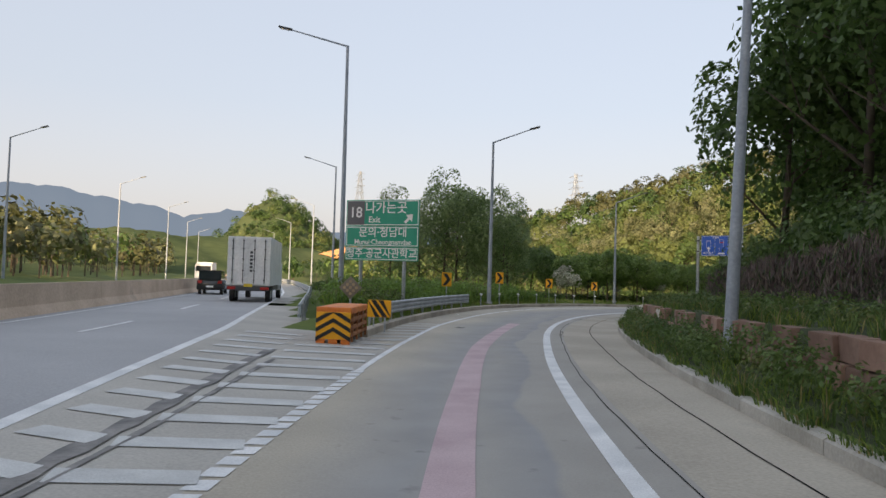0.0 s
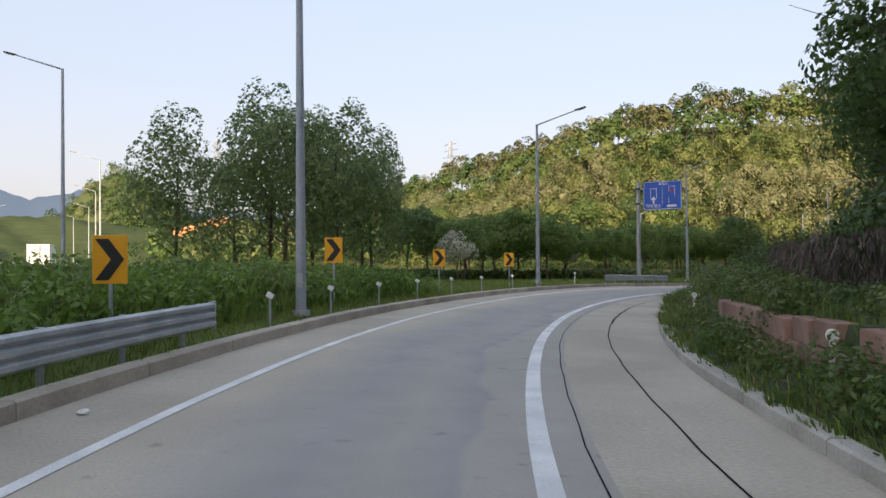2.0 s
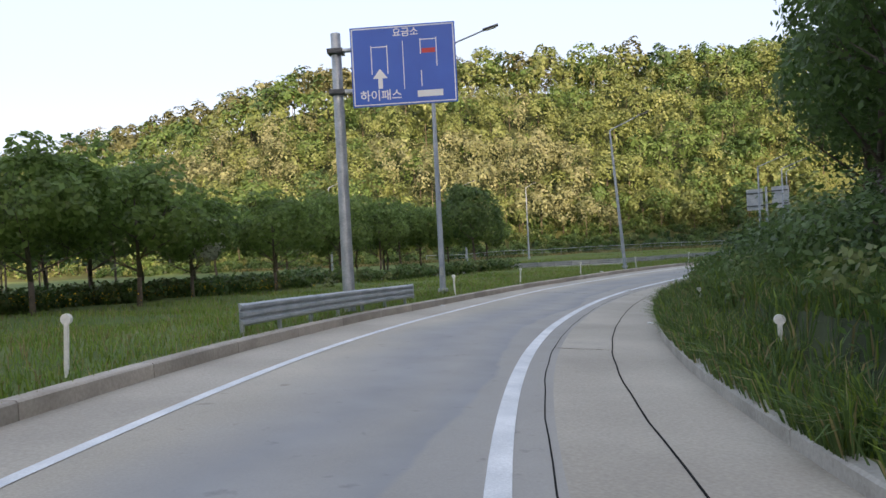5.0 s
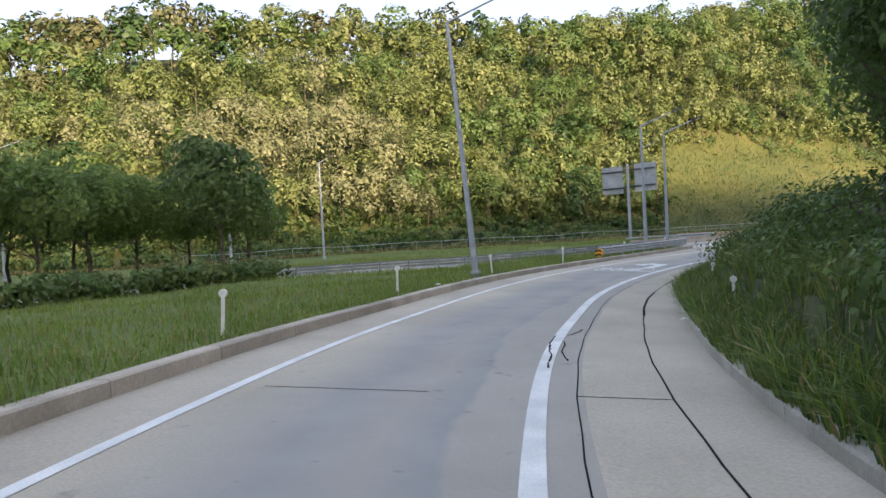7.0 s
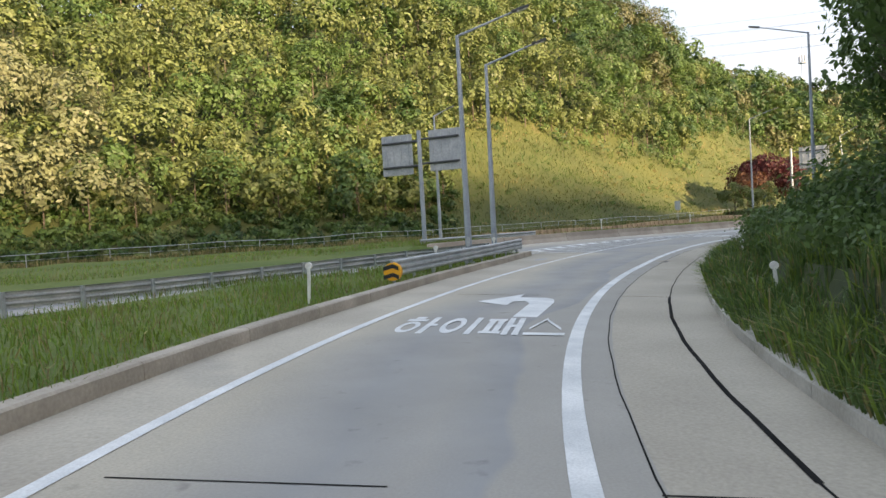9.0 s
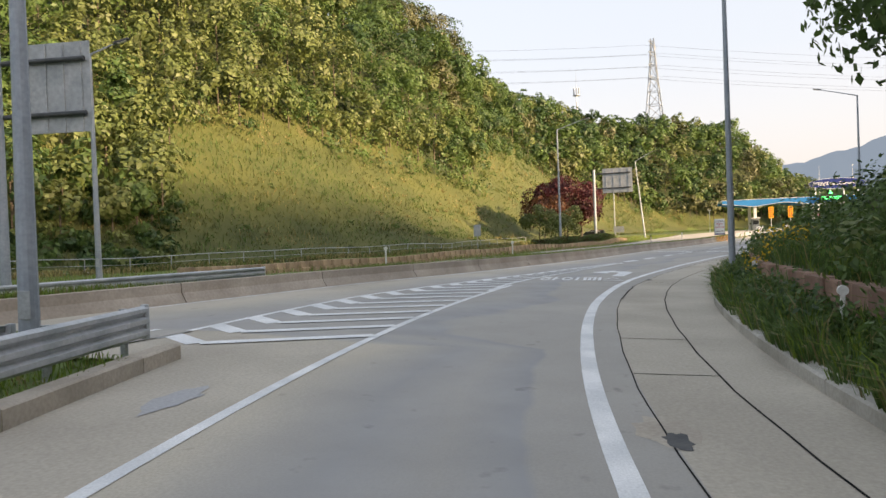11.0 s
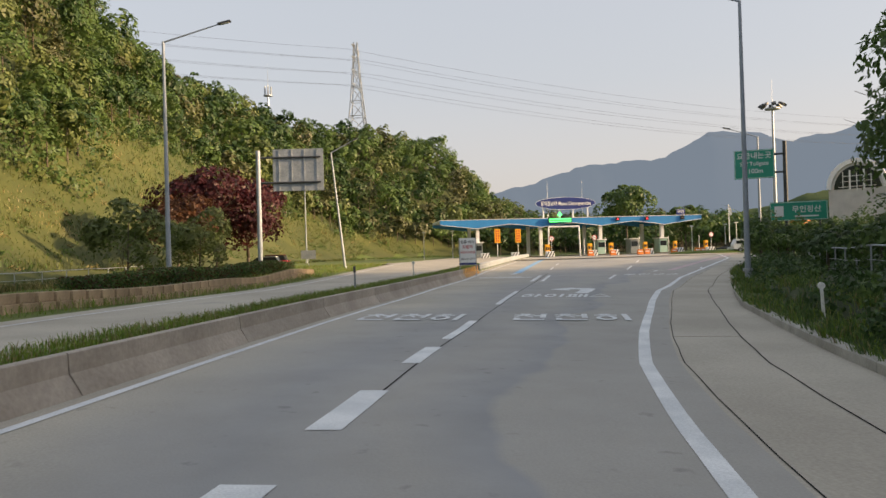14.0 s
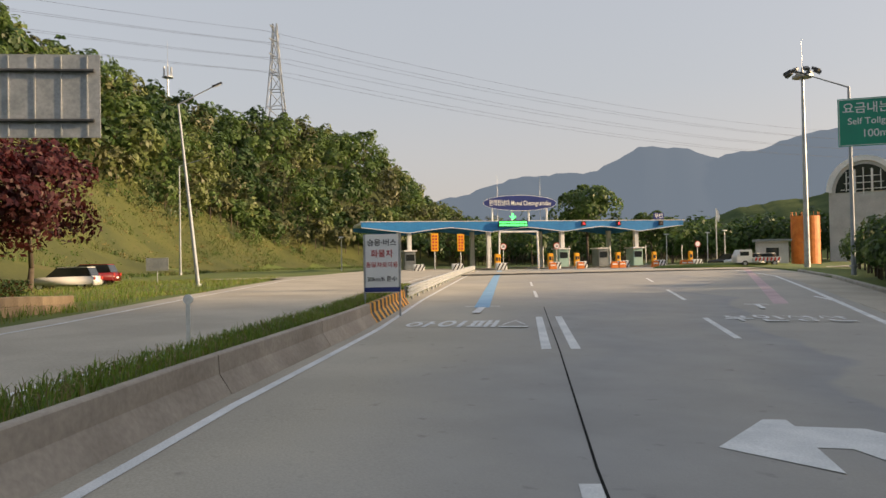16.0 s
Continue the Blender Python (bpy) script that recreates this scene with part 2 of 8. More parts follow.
M["canopy_blue"] = mat("blue_canopy_panel", (0.015, 0.19, 0.47), (0.02, 0.23, 0.54), 0.4, 0.45, fine=5)
M["navy"] = mat("navy_sign_panel", (0.015, 0.03, 0.16), (0.02, 0.04, 0.20), 0.6, 0.4)
M["white_paint"] = mat("white_painted_steel", (0.68, 0.69, 0.70), (0.78, 0.78, 0.78), 0.8, 0.5, fine=6)
M["booth"] = mat("grey_booth_panel", (0.16, 0.19, 0.20), (0.24, 0.27, 0.28), 0.8, 0.5, fine=6)
M["mint"] = mat("pale_green_glazed_panel", (0.28, 0.45, 0.40), (0.36, 0.53, 0.48), 0.8, 0.35)
M["wood"] = mat("weathered_wood", (0.17, 0.14, 0.11), (0.26, 0.22, 0.18), 1.5, 0.9, 0.3, fine=18)
M["bark"] = mat("grey_brown_bark", (0.07, 0.055, 0.042), (0.13, 0.105, 0.08), 2.0, 0.95, 0.6, fine=16)
M["block"] = mat("reddish_wall_block", (0.20, 0.115, 0.085), (0.30, 0.19, 0.145), 0.8, 0.95, 0.5, fine=9, third=(0.2, 0.17, 0.13), objrand=0.25)
M["block_tan"] = mat("tan_wall_block", (0.30, 0.22, 0.14), (0.42, 0.31, 0.20), 0.8, 0.95, 0.5, fine=9, objrand=0.2)
M["render_wall"] = mat("cream_rendered_wall", (0.42, 0.42, 0.42), (0.52, 0.52, 0.51), 0.5, 0.8, 0.1, fine=6)
M["roof_blue"] = mat("blue_roof_sheet", (0.02, 0.05, 0.30), (0.03, 0.07, 0.36), 0.5, 0.4)
M["cut_rock"] = mat("orange_cut_slope", (0.42, 0.17, 0.07), (0.55, 0.27, 0.13), 0.08, 0.95, 0.5, fine=0.9)
M["mid_hill"] = mat("wooded_mid_hill", (0.06, 0.085, 0.042), (0.10, 0.125, 0.06), 0.03, 1.0, 0.5, fine=0.25, spec=0.0)
M["leaf_lime"] = leaf_mat("yellow_green_leaves", (0.115, 0.155, 0.045), (0.165, 0.195, 0.065))
M["leaf_mid"] = leaf_mat("mid_green_leaves", (0.075, 0.135, 0.035), (0.115, 0.18, 0.05), 0.42)
M["leaf_dark"] = leaf_mat("dark_green_leaves", (0.035, 0.075, 0.022), (0.055, 0.105, 0.03))
M["leaf_pale"] = leaf_mat("pale_olive_leaves", (0.15, 0.17, 0.075), (0.21, 0.22, 0.115))
M["leaf_pine"] = leaf_mat("brown_green_pine_needles", (0.075, 0.085, 0.03), (0.11, 0.11, 0.045), 0.2)
M["leaf_fresh"] = leaf_mat("fresh_green_leaves", (0.12, 0.215, 0.038), (0.17, 0.28, 0.055), 0.45)
M["leaf_bank"] = leaf_mat("deep_green_bank_leaves", (0.07, 0.13, 0.035), (0.115, 0.18, 0.052), 0.45)
M["leaf_grey"] = leaf_mat("grey_green_leaves", (0.14, 0.21, 0.075), (0.20, 0.27, 0.115), 0.55)
M["leaf_row"] = leaf_mat("light_green_tree_leaves", (0.14, 0.22, 0.055), (0.20, 0.285, 0.08), 0.55)
M["leaf_red"] = leaf_mat("dark_red_maple_leaves", (0.045, 0.009, 0.011), (0.085, 0.014, 0.015))
M["leaf_rust"] = leaf_mat("rusty_maple_leaves", (0.075, 0.03, 0.012), (0.12, 0.05, 0.018))
M["blossom"] = leaf_mat("creamy_blossom", (0.42, 0.42, 0.32), (0.55, 0.54, 0.42))
M["vine"] = leaf_mat("dry_brown_vines", (0.075, 0.052, 0.05), (0.135, 0.10, 0.092), 0.1)
M["grass"] = leaf_mat("long_green_grass", (0.14, 0.215, 0.03), (0.20, 0.27, 0.045), 0.45)
M["grass_dry"] = leaf_mat("straw_coloured_grass", (0.22, 0.19, 0.08), (0.30, 0.25, 0.11), 0.3)
M["flower"] = leaf_mat("yellow_flowers", (0.65, 0.42, 0.02), (0.75, 0.5, 0.03), 0.3)
M["led_green"] = glow_mat("green_led", (0.02, 0.9, 0.2), 1.6)
M["led_red"] = glow_mat("red_led", (0.9, 0.03, 0.05), 1.2)
# steady bluish emission paints distance haze onto the far mountains
M["far_hill"] = glow_mat("far_mountains_glowing_haze_blue", (0.085, 0.118, 0.155), 1.0)
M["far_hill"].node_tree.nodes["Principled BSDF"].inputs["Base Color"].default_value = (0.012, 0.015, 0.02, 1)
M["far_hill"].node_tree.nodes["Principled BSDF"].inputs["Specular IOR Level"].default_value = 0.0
M["lens"] = mat("lamp_lens", (0.5, 0.5, 0.48), (0.6, 0.6, 0.58), 3, 0.2)


# ---------------------------------------------------------------- mesh helpers
def obj(name, verts, faces, material, parent=None, smooth=False):
    me = bpy.data.meshes.new(name)
    me.from_pydata([tuple(v) for v in verts], [], faces)
    me.materials.append(material)
    if smooth:
        me.polygons.foreach_set("use_smooth", [True] * len(me.polygons))
    me.update()
    ob = new(name, me)
    ob.parent = parent
    return ob


def part(name, bm, material, parent=None, label="", smooth=False):
    """Links a bmesh as one mesh object under a thing or part."""
    me = bpy.data.meshes.new(name)
    bm.normal_update()
    bm.to_mesh(me)
    bm.free()
    me.materials.append(material)
    if smooth:
        me.polygons.foreach_set("use_smooth", [True] * len(me.polygons))
    ob = new(name, me)
    ob.parent = parent
    if label:
        tagged(ob, label)
    return ob


def empty(name, m, label, category, group="", kind=""):
    ob = new(name)
    ob.matrix_basis = m
    return tagged(ob, label, category, group, kind)


def box(bm, c, size, m=None, bevel=0.0):
    mm = Matrix.Translation(c) @ (m or Matrix()) @ Matrix.Diagonal((*size, 1))
    r = bmesh.ops.create_cube(bm, size=1.0, matrix=mm)
    if bevel:
        es = list({e for v in r["verts"] for e in v.link_edges})
        bmesh.ops.bevel(bm, geom=es, offset=bevel, segments=2, affect="EDGES", profile=0.7)
    return bm


def tube(bm, a, b, r0, r1=None, n=10):
    a, b = Vector(a), Vector(b)
    d = b - a
    mm = Matrix.Translation((a + b) / 2) @ d.to_track_quat("Z", "Y").to_matrix().to_4x4()
    bmesh.ops.create_cone(bm, cap_ends=True, segments=n, radius1=r0, radius2=r0 if r1 is None else r1, depth=d.length, matrix=mm)
    return bm


def prism(bm, pts, depth, m=None):
    """Extrudes an outline in the xz plane by depth along y."""
    m = m or Matrix()
    f = [bm.verts.new(m @ Vector((x, -depth / 2, z))) for x, z in pts]
    b = [bm.verts.new(m @ Vector((x, depth / 2, z))) for x, z in pts]
    bm.faces.new(f)
    bm.faces.new(b[::-1])
    n = len(pts)
    for i in range(n):
        bm.faces.new((f[i], b[i], b[(i + 1) % n], f[(i + 1) % n]))
    return bm


def text(name, body, size, m, material, parent, depth=0.006, sx=1.0, bold=0.012):
    """Lettering in the built-in font, as a mesh."""
    cu = bpy.data.curves.new(name, "FONT")
    cu.body, cu.size, cu.extrude, cu.align_x, cu.align_y = body, size, depth, "CENTER", "CENTER"
    cu.offset = size * bold
    if depth == 0:
        cu.dimensions, cu.fill_mode = "2D", "FRONT"
    tmp = bpy.data.objects.new(name, cu)
    scene.collection.objects.link(tmp)
    me = bpy.data.meshes.new_from_object(tmp.evaluated_get(bpy.context.evaluated_depsgraph_get()))
    bpy.data.objects.remove(tmp)
    me.materials.clear()
    me.materials.append(material)
    ob = new(name, me)
    ob.parent = parent
    ob.matrix_basis = m @ Matrix.Diagonal((sx, 1, 1, 1))
    return ob


# ---------------------------------------------------------------- the ramp's line
def hermite(points, n=8):
    p = np.array(points, float)
    q = np.vstack([2 * p[0] - p[1], p, 2 * p[-1] - p[-2]])
    out = []
    for i in range(1, len(q) - 2):
        p0, p1, p2, p3 = q[i - 1:i + 3]
        l0, l1, l2 = [max(np.hypot(*(b - a)[:2]), 1e-6) for a, b in ((p0, p1), (p1, p2), (p2, p3))]
        m1 = ((p1 - p0) / l0 * l1 + (p2 - p1) / l1 * l0) / (l0 + l1) * l1
        m2 = ((p2 - p1) / l1 * l2 + (p3 - p2) / l2 * l1) / (l1 + l2) * l1
        for u in np.arange(n) / n:
            out.append((2 * u ** 3 - 3 * u * u + 1) * p1 + (u ** 3 - 2 * u * u + u) * m1 + (-2 * u ** 3 + 3 * u * u) * p2 + (u ** 3 - u * u) * m2)
    out.append(q[-2])
    return np.array(out)


HEAD_END = radians(110.5)
_x, _y = CAM_ROWS[-1][1:3]
AXIS = [(0, -160, 0.0, -1.8), (0, -60, 0.0, -1.8), (-0.6, -30, 0.0, -1.8)]
AXIS += [(r[1], r[2], r[3] - 2.0, r[6]) for r in CAM_ROWS]
AXIS += [(_x + math.sin(HEAD_END) * k, _y + math.cos(HEAD_END) * k, z, b) for k, z, b in ((8, -1.85, 0.8), (20, -1.75, 0.5), (40, -1.5, 0.2), (80, -1.1, 0), (160, -0.9, 0), (330, -0.8, 0))]
LINE = hermite(AXIS)
ARC = np.concatenate([[0], np.cumsum(np.hypot(*np.diff(LINE[:, :2], axis=0).T))]) - 0.0
ARC -= ARC[24]
TAN = np.gradient(LINE[:, :2], axis=0)
TAN /= np.hypot(*TAN.T)[:, None]


def frames_at(s):
    s = np.asarray(s, float)
    c = [np.interp(s, ARC, LINE[:, k]) for k in range(4)]
    tx, ty = np.interp(s, ARC, TAN[:, 0]), np.interp(s, ARC, TAN[:, 1])
    return c[0], c[1], c[2], np.tan(np.radians(c[3])), ty, -tx


def at(s, d, dz=0.0):
    """Places at s metres along the ramp and d metres to the right of its axis, on the banked road plus dz."""
    x, y, z, b, nx, ny = frames_at(s)
    d = np.asarray(d, float) + 0 * x
    lim = np.clip(d, -9, 9)
    fall = np.interp(s, [70, 95, 158, 170], [0, 0.2, 0.2, 0]) * np.clip((-d - 7.0) / 6, 0, 1)
    return np.stack([x + nx * d, y + ny * d, z - b * lim - fall + dz], -1)


def spot(s, d, dz=0.0, turn=0.0):
    """A pose on the road there, its y axis along the ramp."""
    p = at(s, d, dz)
    x, y, z, b, nx, ny = frames_at(s)
    return Matrix.Translation(p) @ Matrix.Rotation(math.atan2(ny, nx) + radians(turn), 4, "Z")


def curve(*pairs):
    a = np.array(pairs, float)
    return lambda s: np.interp(s, a[:, 0], a[:, 1])


RIGHT_LINE = curve((-160, 2.2), (0, 1.7), (7, 1.56), (14, 1.33), (24, 0.95), (31, 0.64), (39, 0.38), (50, 0.12), (60, 0.0), (97, -0.02), (111, 0.18), (124, 0.45), (132, 0.55), (164, 0.9), (172, 0.75), (179, 0.56), (187, 0.5), (191, 0.66), (199.5, 1.35), (204, 1.65), (208.5, 2.05), (212.4, 2.45), (217, 3.1), (222, 4.1), (228, 5.4), (232.6, 6.3), (239, 7.65), (243, 8.9), (251, 11.1), (270, 17.6), (290, 24.3), (310, 28.5), (330, 31))
LEFT_LINE = curve((-160, -2.2), (0, -2.55), (7, -2.67), (14, -2.9), (25, -3.5), (31, -3.95), (40, -4.22), (54, -4.36), (97, -4.33), (111, -4.05), (132, -3.63), (150, -3.4), (164, -3.35), (172, -3.3), (183, -3.3), (190, -3.45), (196, -2.95), (204, -2.3))
LEFT_KERB = curve((20, -4.6), (31, -5.45), (40, -5.75), (61, -5.83), (98, -5.83), (112, -5.3), (132, -4.85), (150, -4.75), (164, -5.2), (172, -6.0))
RIGHT_KERB = curve((-160, 4.3), (8, 3.93), (31, 3.5), (46, 3.2), (61, 3.28), (97, 2.92), (112, 3.05), (122, 3.3), (132, 3.2), (167, 3.66), (180, 3.72), (188, 3.95), (196, 4.35), (204, 4.98), (210, 5.7), (218.6, 6.95), (230, 8.8), (236, 10.2), (253, 14.6), (268, 19.8), (285, 26), (305, 32), (330, 36))
MEDIAN = curve((150, -20), (172, -13.6), (180, -11.4), (192, -8.7), (197, -7.85), (204, -6.95), (212, -6.0), (220, -5.35), (234, -4.25), (243, -3.85), (254, -2.95), (267, -2.3), (300, 0.0), (340, 3.0))


def ribbon(name, s0, s1, left, right, dz, material, step=1.5, cols=2, parent=None):
    """A sheet on the ramp between two lines given as functions of s."""
    n = max(2, int((s1 - s0) / step) + 1)
    s = np.linspace(s0, s1, n)
    v = np.stack([at(s, left(s) + (right(s) - left(s)) * k / (cols - 1), dz) for k in range(cols)], 1).reshape(-1, 3)
    f = [(i * cols + k, i * cols + k + 1, (i + 1) * cols + k + 1, (i + 1) * cols + k) for i in range(n - 1) for k in range(cols - 1)]
    ob = obj(name, v, f, material, parent)
    u = ob.data.attributes.new("across", "FLOAT", "POINT")
    u.data.foreach_set("value", np.tile(np.arange(cols) / (cols - 1), n).astype(np.float32))
    return ob


def line_on(name, s0, s1, centre, width, material, dz=0.008, label="", step=1.0):
    ob = ribbon(name, s0, s1, lambda s: centre(s) - width / 2, lambda s: centre(s) + width / 2, dz, material, step)
    return tagged(ob, label or "white painted edge line worn on the concrete", "road marking", kind="structure")


def sweep(name, path, profile, material, parent=None, closed=False):
    """A profile of (outward, up) pairs along a path of (x, y, z); outward is to the right of the path."""
    p = np.array(path, float)
    t = np.gradient(p[:, :2], axis=0)
    t /= np.hypot(*t.T)[:, None] + 1e-9
    nrm = np.stack([t[:, 1], -t[:, 0]], 1)
    k = len(profile)
    v = [(p[i, 0] + nrm[i, 0] * o, p[i, 1] + nrm[i, 1] * o, p[i, 2] + u) for i in range(len(p)) for o, u in profile]
    m = k if closed else k - 1
    f = [(i * k + j, i * k + (j + 1) % k, (i + 1) * k + (j + 1) % k, (i + 1) * k + j) for i in range(len(p) - 1) for j in range(m)]
    if closed:
        f += [tuple(range(k))[::-1], tuple((len(p) - 1) * k + j for j in range(k))]
    return obj(name, v, f, material, parent)


# ---------------------------------------------------------------- ground
HWY_EDGE = curve((-200, -3.5), (-60, -4.6), (0, -4.8), (9.2, -5.3), (13.4, -5.8), (25, -7.1), (45, -10.4), (66.7, -14.1), (115, -25), (170, -40), (240, -63), (340, -102), (500, -180))


def hwy_z(x, y):
    return -0.09 + 0.29 * np.clip((-np.asarray(x, float) - 2.7) / 5, 0, 1)


TOE = np.array([(-400, 330), (-60, 300), (10, 250), (50, 205), (82, 180), (110, 166), (132, 152), (152, 140), (176, 128), (205, 119), (240, 109), (285, 97), (320, 74), (345, 40), (362, 0), (375, -60), (420, -260)], float)


def toe_dist(x, y):
    """Metres beyond the foot of the wooded hill, and how far along it."""
    best, sign, along = np.full(x.shape, 1e9), np.ones(x.shape), np.zeros(x.shape)
    run = 0.0
    for a, b in zip(TOE[:-1], TOE[1:]):
        ab = b - a
        ln = np.hypot(*ab)
        u = np.clip(((x - a[0]) * ab[0] + (y - a[1]) * ab[1]) / ln ** 2, 0, 1)
        dx, dy = x - a[0] - ab[0] * u, y - a[1] - ab[1] * u
        r = np.hypot(dx, dy)
        k = r < best
        best = np.where(k, r, best)
        sign = np.where(k, np.sign(ab[0] * dy - ab[1] * dx), sign)
        along = np.where(k, run + u * ln, along)
        run += ln
    return best * sign, along


HILL_TOP = curve((-400, 8), (-60, 10), (10, 13), (50, 25), (90, 37), (120, 42), (150, 37), (205, 38), (245, 47), (285, 40), (330, 34), (400, 30))
MOUND = curve((0, 0.0), (0.3, 0.02), (1.3, 0.3), (1.5, 1.05), (3.2, 1.12), (4.9, 1.32), (6.5, 2.3), (12, 6.2), (20, 11.0), (30, 14.0), (60, 16), (200, 18))
MOUND_SIZE = curve((-400, 1.0), (-30, 1.0), (170, 1.0), (190, 0.95), (205, 0.75), (222, 0.5), (240, 0.32), (262, 0.16), (285, 0.0), (500, 0.0))


# extra rise in the middle of the loop, out of view, shading the road
SHADE_KNOLL = curve((0, 0), (11, 0), (20, 8), (30, 14.5), (45, 20), (80, 22), (200, 22))
SHADE_KNOLL_SIZE = curve((-400, 0.6), (40, 0.7), (120, 0.9), (180, 1.0), (243, 1.0), (260, 0.0), (500, 0.0))


SIDE_E = curve((60, -52), (90, -42), (110, -33), (125, -26.5), (135, -22.5), (140, -20.3), (145, -18.2), (148.5, -15.2), (151, -13.4), (154, -11.9), (158, -10.7), (165, -8.6), (172, -7.2))


def wave(x, y, k):
    return np.sin(x * k + 1.3) * np.cos(y * k * 1.17 + 0.4) + 0.5 * np.sin(x * k * 2.3 + y * k * 1.9)


def ground_z(s, d):
    p = at(s, d)
    x, y = p[..., 0], p[..., 1]
    z = p[..., 2] + 0.14
    rk, lk = RIGHT_KERB(s), LEFT_KERB(s)
    v = d - rk
    z = z + np.where(v > 0, np.maximum(MOUND(np.maximum(v, 0)) * MOUND_SIZE(s), SHADE_KNOLL(v) * SHADE_KNOLL_SIZE(s)) + np.clip(v / 10, 0, 1) * 0.25 * wave(x, y, 0.35), 0)
    u, _ = toe_dist(x, y)
    t = np.clip(u / np.interp(x, [120, 150, 215], [66, 52, 38]), 0, 1)
    hill = HILL_TOP(x) * (t * t * (3 - 2 * t) * 0.55 + t * 0.45) + np.clip(u / 30, 0, 1) * 1.3 * wave(x, y, 0.06)
    hill = hill * np.where(x > 285, np.clip((y - 4 + np.maximum(0, 315 - x) * 3) / 42, 0.15, 1), 1)
    z = z + np.where(u > 0, hill, 0)
    w = np.clip((lk - d) / 6, 0, 1) * np.where(u < 0, 1, 0)
    z = z + w * 0.12 * wave(x, y, 0.3)
    paved = (d < rk - 0.01) & (d > np.where(s < 22, -70, np.where(s < 169.2, lk + 0.01, np.where(s < 172, -7.6, MEDIAN(s) - 0.12)))) & (s < 345) & (u < -2)
    hwy = (x < HWY_EDGE(y) + np.where(y < 26, 12, 2.6)) & (x > HWY_EDGE(y) - 24) & (d < lk + 0.5) & (u < 5)
    onr = (s > 140) & (s < 345) & (d < MEDIAN(s) - 1.3) & (d > MEDIAN(s) - 8.3 - np.clip((s - 240) / 60, 0, 1) * 7)
    strip = (s >= 172) & (s < 272) & (d <= MEDIAN(s) - 0.14) & (d > MEDIAN(s) - 1.5)
    z = z + np.where(strip, 0.3, 0)
    side = (s > 60) & (s <= 172) & (d < SIDE_E(s) + 0.2) & (d > SIDE_E(s) - 6.7)
    z = np.where(side, p[..., 2] - 0.25, z)
    z = np.where(paved, p[..., 2] - 0.3, z)
    z = np.where(hwy, hwy_z(x, y) - 0.3, z)
    z = np.where(onr & (s > 198), p[..., 2] - 0.12, z)
    z = z + np.where((s < 62) & (s > 24) & (d < lk) & ~hwy, np.clip((lk - d - 0.5) / 3, 0, 1) * 0.35, 0)
    west = np.clip((-40 - x) / 120, 0, 1)
    z = z + np.where(hwy, 0, west * 5 * (u < 0))
    return x, y, z


def many_sd(x, y):
    """s and d of many places at once."""
    x, y = np.atleast_1d(np.asarray(x, float)), np.atleast_1d(np.asarray(y, float))
    a, ab = LINE[:-1, :2], np.diff(LINE[:, :2], axis=0)
    l2 = (ab ** 2).sum(1)
    so, do = np.empty(len(x)), np.empty(len(x))
    for k in range(0, len(x), 2000):
        px, py = x[k:k + 2000, None] - a[:, 0], y[k:k + 2000, None] - a[:, 1]
        u = np.clip((px * ab[:, 0] + py * ab[:, 1]) / l2, 0, 1)
        qx, qy = px - ab[:, 0] * u, py - ab[:, 1] * u
        i = (qx ** 2 + qy ** 2).argmin(1)
        r = np.arange(len(i))
        t = ab[i] / np.sqrt(l2[i])[:, None]
        so[k:k + 2000] = ARC[i] + u[r, i] * np.sqrt(l2[i])
        do[k:k + 2000] = qx[r, i] * t[:, 1] - qy[r, i] * t[:, 0]
    return so, do


wood_edge = curve((40, 3), (95, 7), (138, 9), (150, 19), (160, 24), (200, 17), (222, 11), (240, 17), (270, 18), (300, 13), (340, 4))


